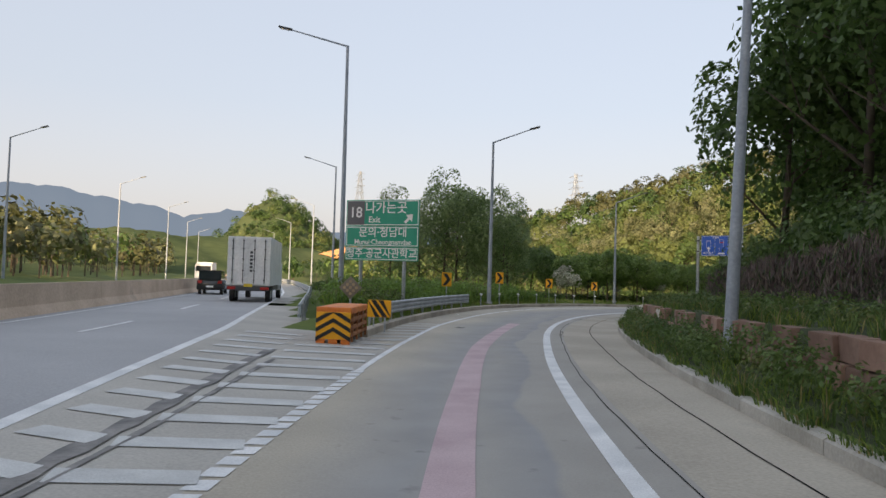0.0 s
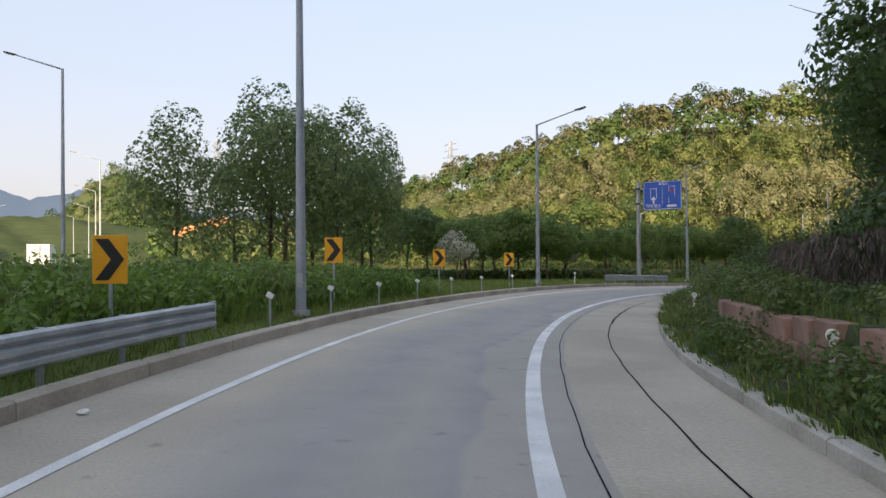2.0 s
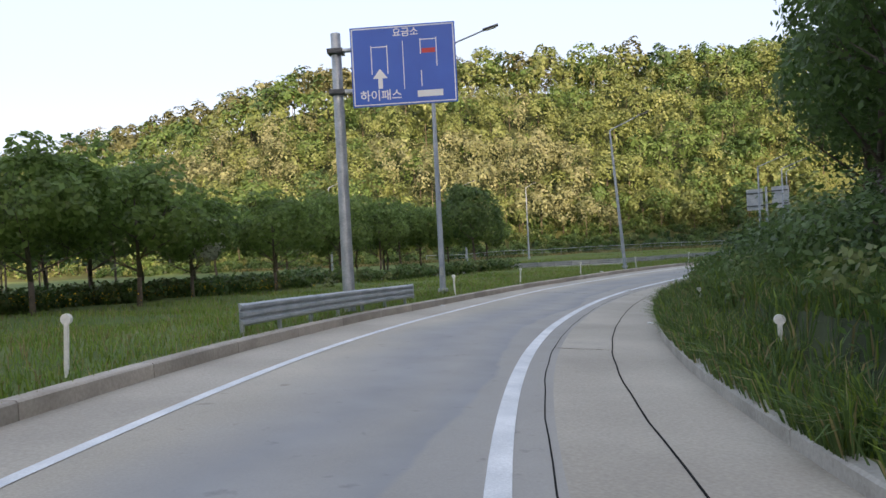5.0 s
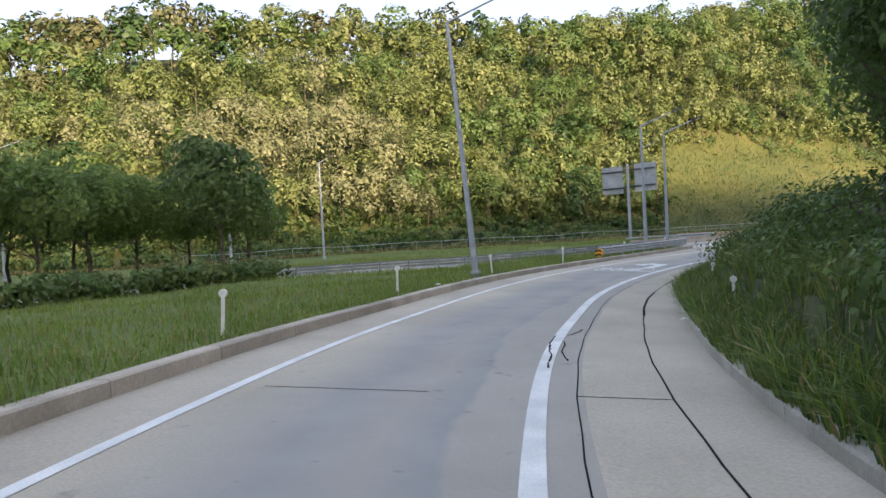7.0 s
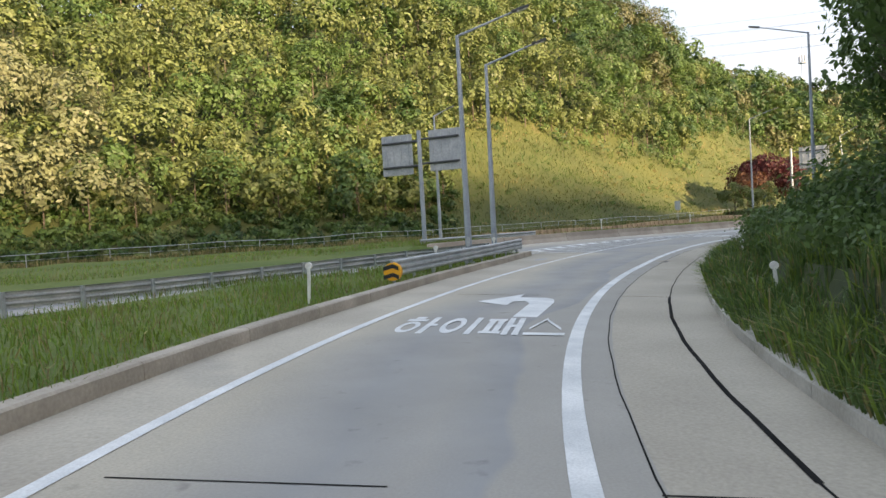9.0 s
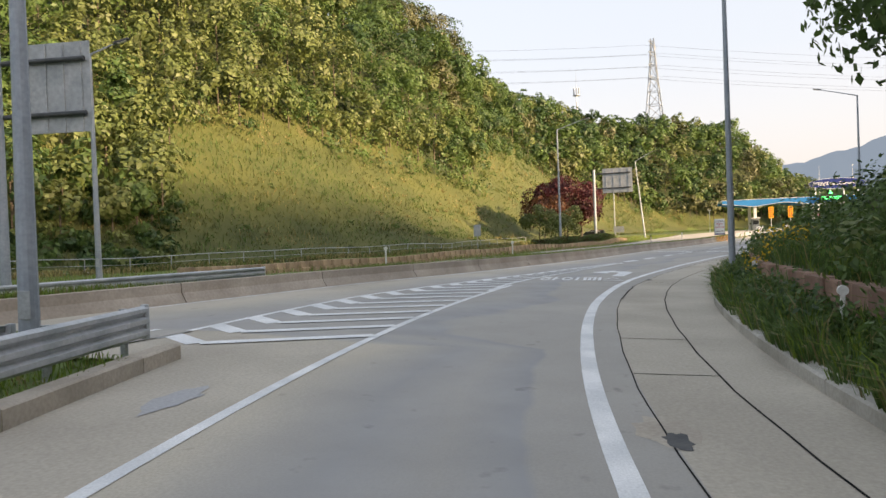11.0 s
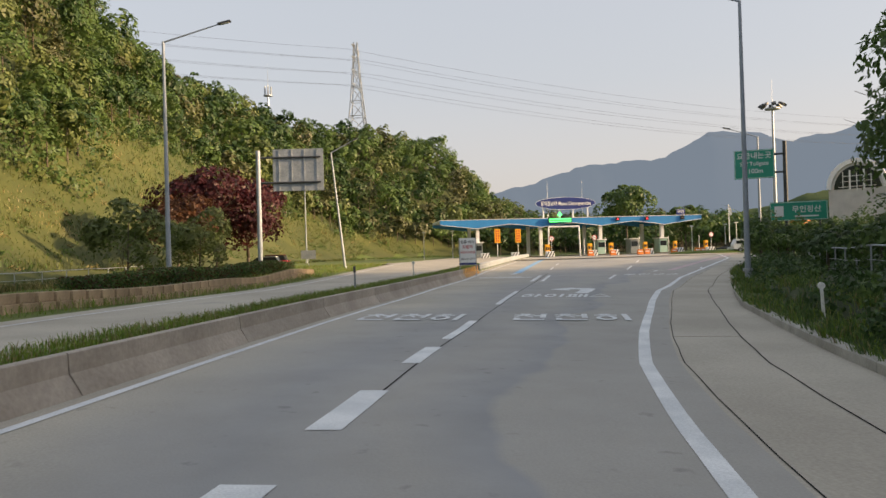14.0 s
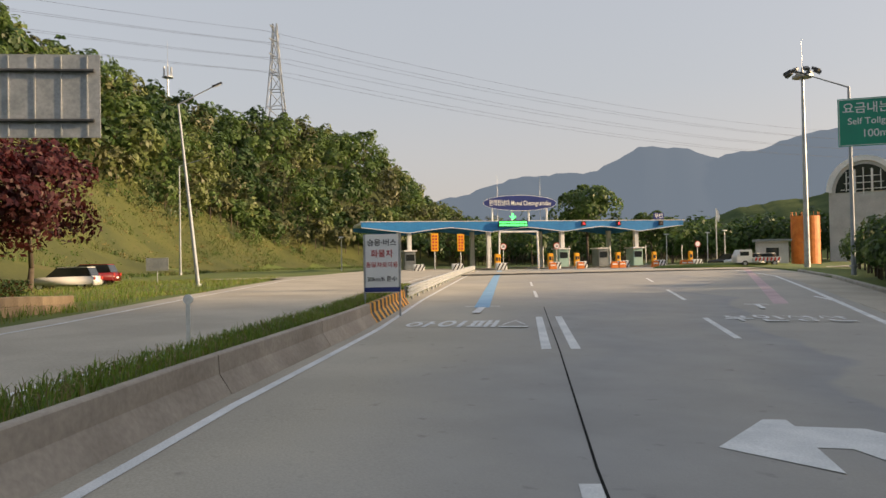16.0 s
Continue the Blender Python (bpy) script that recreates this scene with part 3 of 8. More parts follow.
def build_ground():
    s = np.concatenate([np.arange(-260, -20, 12.0), np.arange(-20, 260, 2.0), np.arange(260, 700, 8.0)])
    left = np.array([0.06, 0.25, 0.7, 1.5, 2.6, 4, 6, 8, 10, 12.5, 15, 18, 21, 25, 29, 34, 40, 46, 53, 60, 68, 76, 85, 95, 106, 120, 140, 170, 210, 260, 330, 430, 600])[::-1]
    mid = np.array([0.0, 0.5, 1.0])
    right = np.array([0.06, 0.2, 0.4, 0.8, 1.3, 1.5, 2.2, 3.2, 4.6, 5.5, 6.5, 8, 10, 12, 15, 18, 22, 26, 30, 36, 44, 54, 66, 78])
    lk = np.where(s < 172, LEFT_KERB(s), MEDIAN(s) - 0.15)[:, None]
    rk = RIGHT_KERB(s)[:, None]
    d = np.concatenate([lk - left, lk + 0.04 + (rk - lk - 0.08) * mid, rk + right], 1)
    ss = np.repeat(s[:, None], d.shape[1], 1)
    x, y, z = ground_z(ss, d)
    v = np.stack([x, y, z], -1).reshape(-1, 3)
    k = d.shape[1]
    f = [(i * k + j, i * k + j + 1, (i + 1) * k + j + 1, (i + 1) * k + j) for i in range(len(s) - 1) for j in range(k - 1)]
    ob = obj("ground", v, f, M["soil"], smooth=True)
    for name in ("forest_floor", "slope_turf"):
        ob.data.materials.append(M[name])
    ctr = v.reshape(len(s), k, 3)
    ctr = (ctr[:-1, :-1] + ctr[1:, 1:]).reshape(-1, 3) / 2
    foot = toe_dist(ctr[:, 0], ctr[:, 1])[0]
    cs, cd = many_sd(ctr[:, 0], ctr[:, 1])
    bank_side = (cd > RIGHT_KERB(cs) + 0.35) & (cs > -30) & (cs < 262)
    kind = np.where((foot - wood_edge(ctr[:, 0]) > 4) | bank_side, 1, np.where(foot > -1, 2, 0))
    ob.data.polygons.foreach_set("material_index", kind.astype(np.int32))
    tagged(ob, "grassy verges, cut slope and wooded hillside soil", "ground", kind="structure")
    # the plain out to the horizon
    a = np.radians(np.arange(0, 360, 6))
    v, f = [], []
    for r in (60, 900, 4500):
        v += [(80 + r * math.cos(t), 60 + r * math.sin(t), -6.5) for t in a]
    n = len(a)
    f = [(q * n + i, q * n + (i + 1) % n, (q + 1) * n + (i + 1) % n, (q + 1) * n + i) for q in range(2) for i in range(n)]
    f.append(tuple(range(n)))
    tagged(obj("ground_plain", v, f, M["mid_hill"]), "dull green valley floor out to the horizon", "ground", kind="structure")


build_ground()


def ground_at(s, d):
    x, y, z = ground_z(np.array([float(s)]), np.array([float(d)]))
    return float(x[0]), float(y[0]), float(z[0])


def soil_many(x, y):
    """Heights of the ground at many places."""
    s, d = many_sd(x, y)
    return ground_z(s, d)[2]


def to_sd(x, y):
    """The ramp's s and d of a place."""
    p = np.array([x, y])
    a, b = LINE[:-1, :2], LINE[1:, :2]
    ab = b - a
    u = np.clip(((p - a) * ab).sum(1) / (ab ** 2).sum(1), 0, 1)
    q = a + ab * u[:, None]
    i = np.hypot(*(p - q).T).argmin()
    t = ab[i] / np.hypot(*ab[i])
    return ARC[i] + u[i] * (ARC[i + 1] - ARC[i]), float((p - q[i]) @ np.array([t[1], -t[0]]))


def soil(x, y):
    """Height of the ground there."""
    s, d = to_sd(x, y)
    return ground_at(s, d)[2]


# ---------------------------------------------------------------- paving
ramp_left = lambda s: np.where(s < 24, LEFT_LINE(s) - 0.6, np.where(s < 172, LEFT_KERB(s), MEDIAN(s)))
tagged(ribbon("road", -150, 345, lambda s: np.where(s < 172, LEFT_LINE(s) - 0.08, np.minimum(LEFT_LINE(s) - 0.1, MEDIAN(s) + 0.2)), lambda s: RIGHT_LINE(s) + 0.6, 0.0, M["asphalt"], 1.5, 9), "grey worn concrete lane of the curving exit ramp", "road", kind="structure")
tagged(ribbon("shoulder", -150, 345, lambda s: RIGHT_LINE(s) + 0.6, lambda s: np.maximum(RIGHT_KERB(s), RIGHT_LINE(s) + 0.7), 0.0, M["shoulder"], 1.5, 4), "tan concrete shoulder with dark joints along the ramp", "shoulder", kind="structure")
tagged(ribbon("shoulder_inner", 19.5, 172, lambda s: LEFT_KERB(s), lambda s: LEFT_LINE(s) - 0.08, -0.004, M["shoulder"], 1.5, 3), "tan concrete strip beside the ramp's kerb", "shoulder", kind="structure")

tagged(ribbon("ramp_nose", 169.0, 172.2, lambda s: -7.5 + 0 * s, lambda s: LEFT_KERB(s) + 0.05, -0.003, M["shoulder"], 0.5, 3), "tan concrete where the two ramps meet", "shoulder", kind="structure")


def build_highway():
    y = np.concatenate([np.arange(-150, 60, 3.0), np.arange(60, 500, 10.0)])
    e = HWY_EDGE(y)
    # gore: between the main carriageway's edge line and the ramp
    sl = np.array([to_sd(0.0 if yy < 60 else 10.0, yy)[0] for yy in y[y < 44]])
    g = at(sl, np.where(sl < 22, LEFT_LINE(sl) - 0.08, LEFT_KERB(sl) + 0.02))
    yy = y[y < 44]
    lx = np.interp(g[:, 1], y, e)
    lx2 = lx + np.where(g[:, 1] > 26, np.minimum(2.6, g[:, 0] - lx), g[:, 0] - lx) * 1.0
    v, f = [], []
    for i in range(len(yy)):
        w = g[i]
        a = (lx[i], w[1], float(hwy_z(lx[i], w[1])))
        b = tuple(w) if w[1] < 26 else (lx2[i], w[1], float(hwy_z(lx2[i], w[1])))
        for k in range(4):
            v.append(tuple(a[j] + (b[j] - a[j]) * k / 3 for j in range(3)))
    f = [(i * 4 + k, i * 4 + k + 1, i * 4 + k + 5, i * 4 + k + 4) for i in range(len(yy) - 1) for k in range(3)]
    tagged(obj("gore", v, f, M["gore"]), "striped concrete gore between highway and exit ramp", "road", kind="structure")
    def band(name, o0, o1, dz, m, label, y0=-150, y1=490, cols=3):
        q = y[(y >= y0) & (y <= y1)]
        ee = HWY_EDGE(q)
        v = [(ee[i] + o0 + (o1 - o0) * k / (cols - 1), q[i], float(hwy_z(ee[i] + o0 + (o1 - o0) * k / (cols - 1), 0)) + dz) for i in range(len(q)) for k in range(cols)]
        f = [(i * cols + k, i * cols + k + 1, (i + 1) * cols + k + 1, (i + 1) * cols + k) for i in range(len(q) - 1) for k in range(cols - 1)]
        return tagged(obj(name, v, f, m), label, "road", kind="structure")
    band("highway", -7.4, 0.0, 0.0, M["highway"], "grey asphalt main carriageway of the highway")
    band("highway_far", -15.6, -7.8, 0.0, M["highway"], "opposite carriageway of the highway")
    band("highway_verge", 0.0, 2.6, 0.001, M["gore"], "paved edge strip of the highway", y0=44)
    band("highway_edge_line", -0.12, 0.12, 0.008, M["paint"], "white solid edge line of the highway", cols=2)
    band("highway_median_line", -6.75, -6.6, 0.008, M["paint"], "white line beside the concrete median", cols=2)
    for k in range(-2, 16):
        y0 = 20.8 + k * 14.0
        q = np.linspace(y0, y0 + 5.0, 5)
        ee = HWY_EDGE(q)
        v = [(ee[i] - 3.4 + o, q[i], float(hwy_z(ee[i] - 3.4, 0)) + 0.008) for i in range(5) for o in (-0.075, 0.075)]
        tagged(obj("lane_dash", v, [(2 * i, 2 * i + 1, 2 * i + 3, 2 * i + 2) for i in range(4)], M["paint"]), "white lane dash on the highway", "road marking", "highway lane dashes", "structure")
    q = np.concatenate([np.arange(-150, 60, 6.0), np.arange(60, 480, 12.0)])
    prof = [(-0.35, 0), (-0.3, 0.1), (-0.14, 0.35), (-0.11, 1.15), (0.11, 1.15), (0.14, 0.35), (0.3, 0.1), (0.35, 0)]
    for i in range(len(q) - 1):
        a = [(HWY_EDGE(t) - 7.6, t, float(hwy_z(-20, 0))) for t in (q[i] + 0.01, (q[i] + q[i + 1]) / 2, q[i + 1] - 0.01)]
        tagged(sweep("median_barrier", a, prof, M["median_tan"], closed=True), "stained tan concrete median barrier segment on the highway", "barrier", "highway median barrier", "structure")
    return band


build_highway()
tagged(ribbon("side_ramp", 60, 172, lambda s: SIDE_E(s) - 6.5, SIDE_E, 0.02, M["asphalt"], 2.0, 4), "grey ramp joining from the other carriageway", "road", kind="structure")
line_on("side_ramp_line", 60, 172, lambda s: SIDE_E(s) - 0.8, 0.15, M["paint"], 0.03)
line_on("side_ramp_line_far", 60, 172, lambda s: SIDE_E(s) - 5.6, 0.15, M["paint"], 0.03)
# on-ramp from the toll plaza beyond the median
tagged(ribbon("entry_road", 196, 345, lambda s: MEDIAN(s) - 8.2 - np.clip((s - 240) / 60, 0, 1) * 7, lambda s: MEDIAN(s) - 1.3, 0.2, M["shoulder"], 2.0, 4), "tan concrete entry road beyond the median", "road", kind="structure")
line_on("entry_line", 196, 300, lambda s: MEDIAN(s) - 2.2, 0.15, M["paint"], 0.21, "white line on the entry road")
line_on("entry_line_far", 196, 300, lambda s: MEDIAN(s) - 7.0 - np.clip((s - 240) / 60, 0, 1) * 7, 0.15, M["paint"], 0.21, "white far edge line on the entry road")

# ---------------------------------------------------------------- markings on the ramp
line_on("right_edge_line", -20, 325, RIGHT_LINE, 0.24, M["paint"])
line_on("left_edge_line", 24, 186, LEFT_LINE, 0.17, M["paint"])
line_on("pink_guide_line", -20, 35.2, curve((-20, -0.2), (7, -0.27), (14, -0.5), (22, -0.95), (29, -1.12), (35.2, -1.3)), 0.52, M["pink"], label="faded pink guide stripe along the exit lane")


# ---------------------------------------------------------------- vegetation
RNG = np.random.default_rng(7)


def cards(centres, size, rng, facing_out=None, loose=0.55):
    """Small leaf-shaped quads at the given places, turned any way or loosely facing out."""
    n = len(centres)
    c = rng.normal(size=(n, 3))
    c /= np.linalg.norm(c, axis=1)[:, None] + 1e-9
    if facing_out is not None:
        c = facing_out + c * loose
        c /= np.linalg.norm(c, axis=1)[:, None] + 1e-9
    a = rng.normal(size=(n, 3))
    a -= (a * c).sum(1)[:, None] * c
    a /= np.linalg.norm(a, axis=1)[:, None] + 1e-9
    b = np.cross(c, a)
    sz = (size * rng.uniform(0.6, 1.3, n))[:, None]
    v = np.stack([centres - a * sz, centres - b * sz * 0.55, centres + a * sz, centres + b * sz * 0.55], 1)
    return v.reshape(-1, 3)


def quads(name, verts, material_ids, mats):
    """One mesh of separate quads with a material each."""
    me = bpy.data.meshes.new(name)
    n = len(verts) // 4
    me.vertices.add(n * 4)
    me.vertices.foreach_set("co", np.asarray(verts, np.float32).ravel())
    me.loops.add(n * 4)
    me.loops.foreach_set("vertex_index", np.arange(n * 4, dtype=np.int32))
    me.polygons.add(n)
    me.polygons.foreach_set("loop_start", np.arange(0, n * 4, 4, dtype=np.int32))
    for m in mats:
        me.materials.append(m)
    me.polygons.foreach_set("material_index", np.asarray(material_ids, np.int32))
    me.update(calc_edges=True)
    me.validate()
    return me


def unit(v):
    return v / (np.linalg.norm(v, axis=1)[:, None] + 1e-9)


def crown_points(rng, n, rx, rz, lumps, hollow=0.55):
    """Leaf places in clumps on an uneven ellipsoid round the origin, and the way each faces."""
    c = unit(rng.normal(size=(lumps, 3)))
    c *= rng.uniform(hollow, 0.88, lumps)[:, None]
    c[:, 2] = np.abs(c[:, 2]) * np.where(rng.random(lumps) < 0.72, 1, -0.6)
    rad = rng.uniform(0.26, 0.46, lumps)
    k = rng.integers(0, lumps, n)
    q = unit(rng.normal(size=(n, 3)) + unit(c)[k] * 0.7 + np.array([0, 0, 0.35]))
    p = c[k] + q * rad[k][:, None] * (rng.uniform(0.55, 1.0, n)[:, None] ** 0.5)
    return p * np.array([rx, rx, rz]), unit(q * 0.7 + unit(p) * 0.5 + np.array([0, 0, 0.15]))


def wood_stuff(name, places, label, seed, per=170, leaf=0.62, open_side=None):
    """Many far trees as one mesh: places are (x, y, z, radius, height, tone)."""
    rng = np.random.default_rng(seed)
    vs, ids, tv, tf = [], [], [], []
    tones = ["leaf_lime", "leaf_mid", "leaf_dark", "leaf_pale", "leaf_pine"]
    for x, y, z, r, h, tone in places:
        n = int(per * (r / 3.0) ** 1.6)
        p, out = crown_points(rng, n, r, h * 0.45, 20)
        if open_side is not None:
            p, out = p[out @ open_side > -0.4], out[out @ open_side > -0.4]
        vs.append(cards(p + np.array([x, y, z + h * 0.55]), leaf * rng.uniform(0.85, 1.15), rng, out, 0.42))
        ids.append(np.full(len(p), tone))
        b = len(tv)
        for k in range(4):
            t = k * math.pi / 2
            tv += [(x + 0.11 * math.cos(t), y + 0.11 * math.sin(t), z - 0.6), (x + 0.06 * math.cos(t), y + 0.06 * math.sin(t), z + h * 0.55)]
        tf += [(b + 2 * k, b + 2 * ((k + 1) % 4), b + 2 * ((k + 1) % 4) + 1, b + 2 * k + 1) for k in range(4)]
    me = quads(name, np.concatenate(vs), np.concatenate(ids), [M[t] for t in tones])
    ob = tagged(new(name, me), label, "woods", kind="stuff")
    tk = obj(name + "_trunks", tv, tf, M["bark"])
    tagged(tk, "thin grey trunks of the hillside woods", "woods", kind="stuff")
    return ob


# crowns in the closed woods carry their leaves towards the open, downhill side
DOWNHILL = np.array([-0.45, -0.78, 0.43])


def hill_woods():
    rng = np.random.default_rng(11)
    n = 60000
    x, y = rng.uniform(-40, 430, n), rng.uniform(-120, 330, n)
    u, _ = toe_dist(x, y)
    lower = wood_edge(x)
    keep = ((u > lower) | (u > 6) & (x < 145 + 1.165 * u)) & (u < 76)
    x, y, u, lower = x[keep], y[keep], u[keep], lower[keep]
    r = np.where(u - lower < 5, rng.uniform(1.8, 3.0, len(x)), rng.uniform(2.6, 4.6, len(x)))
    grid = collections.defaultdict(list)
    taken = []
    for k in range(len(x)):
        i, j = int(x[k] // 7), int(y[k] // 7)
        near = [m for a in (i - 1, i, i + 1) for b in (j - 1, j, j + 1) for m in grid[(a, b)]]
        if all((x[k] - x[m]) ** 2 + (y[k] - y[m]) ** 2 > ((0.42 if u[k] - lower[k] < 7 else 0.5) * (r[k] + r[m])) ** 2 for m in near):
            grid[(i, j)].append(k)
            taken.append(k)
    x, y, u, r = x[taken], y[taken], u[taken], r[taken]
    z = soil_many(x, y)
    kind = wave(x, y, 0.055) + rng.normal(size=len(x)) * 0.45
    near, far = [], []
    for k in range(len(x)):
        h = r[k] * rng.uniform(2.3, 2.9)
        if u[k] + rng.normal() * 6 > 58:
            tone = rng.choice([4, 4, 4, 2])
        elif x[k] > 235:
            tone = rng.choice([1, 1, 2, 2, 0, 4])
        elif kind[k] > 0.75 and x[k] < 128:
            tone, h = 3, h * 1.15
        elif kind[k] > -0.35:
            tone = rng.choice([0, 0, 0, 0, 1])
        else:
            tone = rng.choice([1, 1, 0, 2])
        (far if u[k] > 46 or x[k] > 280 else near).append((x[k], y[k], z[k], r[k], h, tone))
    wood_stuff("hillside_woods", near, "sunlit mixed spring woods on the hillside", 21, 640, 0.31, DOWNHILL)
    wood_stuff("hilltop_woods", far, "mixed woods with brownish pines along the hilltop", 22, 230, 0.55, DOWNHILL)


hill_woods()


def tree_mesh(rng, h, r, trunk_r, leaves, leaf, tone, bare=0.28, lumps=26):
    """A tree at the origin: an Empty with a trunk, its limbs and a crown of separate leaves."""
    bm = bmesh.new()
    tips = []
    top = Vector((rng.normal() * 0.3, rng.normal() * 0.3, h * 0.72))
    mid = Vector((rng.normal() * 0.15, rng.normal() * 0.15, h * bare))
    tube(bm, (0, 0, -0.4), mid, trunk_r, trunk_r * 0.8, 8)
    tube(bm, mid, top, trunk_r * 0.8, trunk_r * 0.25, 7)
    trunk = bm
    limbs = []
    for k in range(9):
        t = rng.uniform(0.05, 0.85)
        a = mid.lerp(top, t)
        th = k * 2.4 + rng.uniform(-0.4, 0.4)
        ln = r * rng.uniform(0.55, 0.9) * (1 - 0.4 * t)
        b = a + Vector((math.cos(th) * ln, math.sin(th) * ln, ln * rng.uniform(0.35, 0.9)))
        lb = bmesh.new()
        tube(lb, a, b, trunk_r * 0.34 * (1.2 - t), trunk_r * 0.08, 5)
        for q in range(2):
            c = b + Vector((rng.normal(), rng.normal(), abs(rng.normal()))) * r * 0.22
            tube(lb, a.lerp(b, 0.6), c, trunk_r * 0.12, trunk_r * 0.04, 4)
        limbs.append(lb)
        tips.append(b)
    z0 = h * bare
    p, out = crown_points(rng, leaves, r, (h - z0) * 0.5, lumps, 0.45)
    p[:, 2] += z0 + (h - z0) * 0.47
    me = quads("crown", cards(p, leaf, rng, out, 0.7), np.zeros(len(p)), [M[tone]])
    return trunk, limbs, me


def plant(name, label, category, group, seed, h, r, trunk_r, leaves, leaf, tone, bare=0.28, lumps=26):
    rng = np.random.default_rng(seed)
    trunk, limbs, crown = tree_mesh(rng, h, r, trunk_r, leaves, leaf, tone, bare, lumps)
    e = empty(name, Matrix.Translation((0, 0, -60)), label, category, group)
    part("trunk", trunk, M["bark"], e, smooth=True)
    for lb in limbs:
        part("limb", lb, M["bark"], e)
    c = new("crown", crown)
    c.parent = e
    return e


def plant_all(proto, spots, rng, lo=0.85, hi=1.15):
    """Copies of one tree at places on the ground; the first stands for itself."""
    for i, (x, y) in enumerate(spots):
        m = Matrix.Translation((x, y, soil(x, y) - 0.1)) @ Matrix.Rotation(rng.uniform(0, 6.28), 4, "Z")
        k = rng.uniform(lo, hi)
        if i == 0:
            proto.scale = (k, k, k)
            proto.matrix_basis = m @ Matrix.Scale(k, 4)
        else:
            c = copy_thing(proto, m)
            c.scale = (k, k, k * rng.uniform(0.92, 1.1))


rg = np.random.default_rng(5)
# tall trees in the grass between highway and ramp
a = plant("roadside_tree", "tall leafy roadside tree with dark green foliage on the grass island", "tree", "trees on the grass island", 31, 11.5, 4.1, 0.19, 6000, 0.16, "leaf_grey", 0.06, 44)
plant_all(a, [(1.5, 83), (7.0, 88), (-3, 92), (3, 97)], rg)
b = plant("roadside_tree", "slender grey-green roadside tree with loose foliage on the grass island", "tree", "trees on the grass island", 32, 12.8, 3.2, 0.16, 4600, 0.15, "leaf_grey", 0.06, 40)
plant_all(b, [(5.0, 80), (0, 88), (8.0, 92), (-6, 84)], rg)
# the row of lower trees further round
c = plant("spreading_tree", "low spreading green tree in a row on the grass", "tree", "row of low trees", 33, 7.6, 3.6, 0.14, 4200, 0.18, "leaf_row", 0.2, 30)
plant_all(c, [(18, 104), (24, 109), (29, 112), (33, 117), (39, 119), (71.2, 139), (70, 145), (65, 143), (60.4, 139.5), (22, 114), (56.3, 136.5), (28, 120), (51.3, 135), (47, 140), (53, 141)], rg)
d_ = plant("spreading_tree", "low dark green tree with several thin trunks on the grass", "tree", "row of low trees", 34, 7.8, 3.3, 0.13, 4000, 0.18, "leaf_mid", 0.2, 28)
plant_all(d_, [(15, 108), (21, 119), (31, 122), (67.7, 136.4), (65, 151), (26, 125), (42, 142), (57, 142.5), (14, 116), (50, 146), (62, 146)], rg)
e_ = plant("blossoming_tree", "small tree with creamy white blossom among green ones", "tree", "row of low trees", 35, 5.8, 2.3, 0.1, 1500, 0.17, "blossom", 0.25, 20)
plant_all(e_, [(16.5, 99), (34, 121)], rg)
# trees on the bank inside the bend
f_ = plant("bank_tree", "large dark leafy tree leaning over the planted bank", "tree", "trees on the bank", 36, 11, 4.3, 0.24, 4600, 0.2, "leaf_bank", 0.12, 36)
bank = []
# trees past 200 m stand mostly out of view, added to shade the road
for s_, d_ in ((216, 16), (224, 15.5), (232, 15), (239, 15), (246, 15), (252, 16), (243, 22), (249, 24), (236, 23), (228, 23), (26, 13), (33, 12.5), (38.5, 10.4), (40, 13.5), (48, 15), (20, 16), (30, 18), (14, 18), (8, 21), (37, 20), (0, 24), (45, 22), (56, 17), (64, 16), (72, 15), (80, 14.5), (88, 14), (97, 13.5), (105, 13), (113, 12.5), (121, 12.5), (129, 12), (137, 12), (145, 12), (152, 12), (159, 11.5), (166, 11.5), (173, 11.5), (180, 11.5), (187, 11.5), (193, 13), (62, 23), (78, 22), (92, 21), (108, 20), (124, 20), (140, 20), (156, 20), (170, 20), (184, 20), (-12, 26), (-25, 24), (160, 28), (180, 27), (200, 24), (212, 24), (222, 25), (231, 28), (239, 32)):
    q = at(float(s_), float(d_ + RIGHT_KERB(s_) - 3))
    bank.append((float(q[0]), float(q[1])))
plant_all(f_, bank, rg, 0.9, 1.25)
# red maples beside the entry road
g_ = plant("red_maple", "dark red maple with a wide low crown beside the entry road", "tree", "maples", 37, 9.8, 5.4, 0.19, 6600, 0.2, "leaf_red", 0.16, 30)
plant_all(g_, [(211, 110.5), (217, 107.5)], rg)
h_ = plant("rust_maple", "rusty orange-brown maple beside the dark red one", "tree", "maples", 38, 8.0, 4.0, 0.15, 3800, 0.19, "leaf_rust", 0.18, 24)
plant_all(h_, [(205.5, 113.5)], rg)
i_ = plant("young_tree", "bright green young tree in the verge", "tree", "young trees", 39, 5.0, 2.3, 0.08, 2200, 0.15, "leaf_lime", 0.08, 18)
plant_all(i_, [(188, 110.5), (192.5, 111.5), (180.5, 114)], rg)
j_ = plant("plaza_tree", "tall layered tree standing behind the toll plaza", "tree", "plaza trees", 40, 13, 5.2, 0.25, 3600, 0.34, "leaf_mid", 0.35, 24)
plant_all(j_, [(290, 8), (283, 27)], rg)


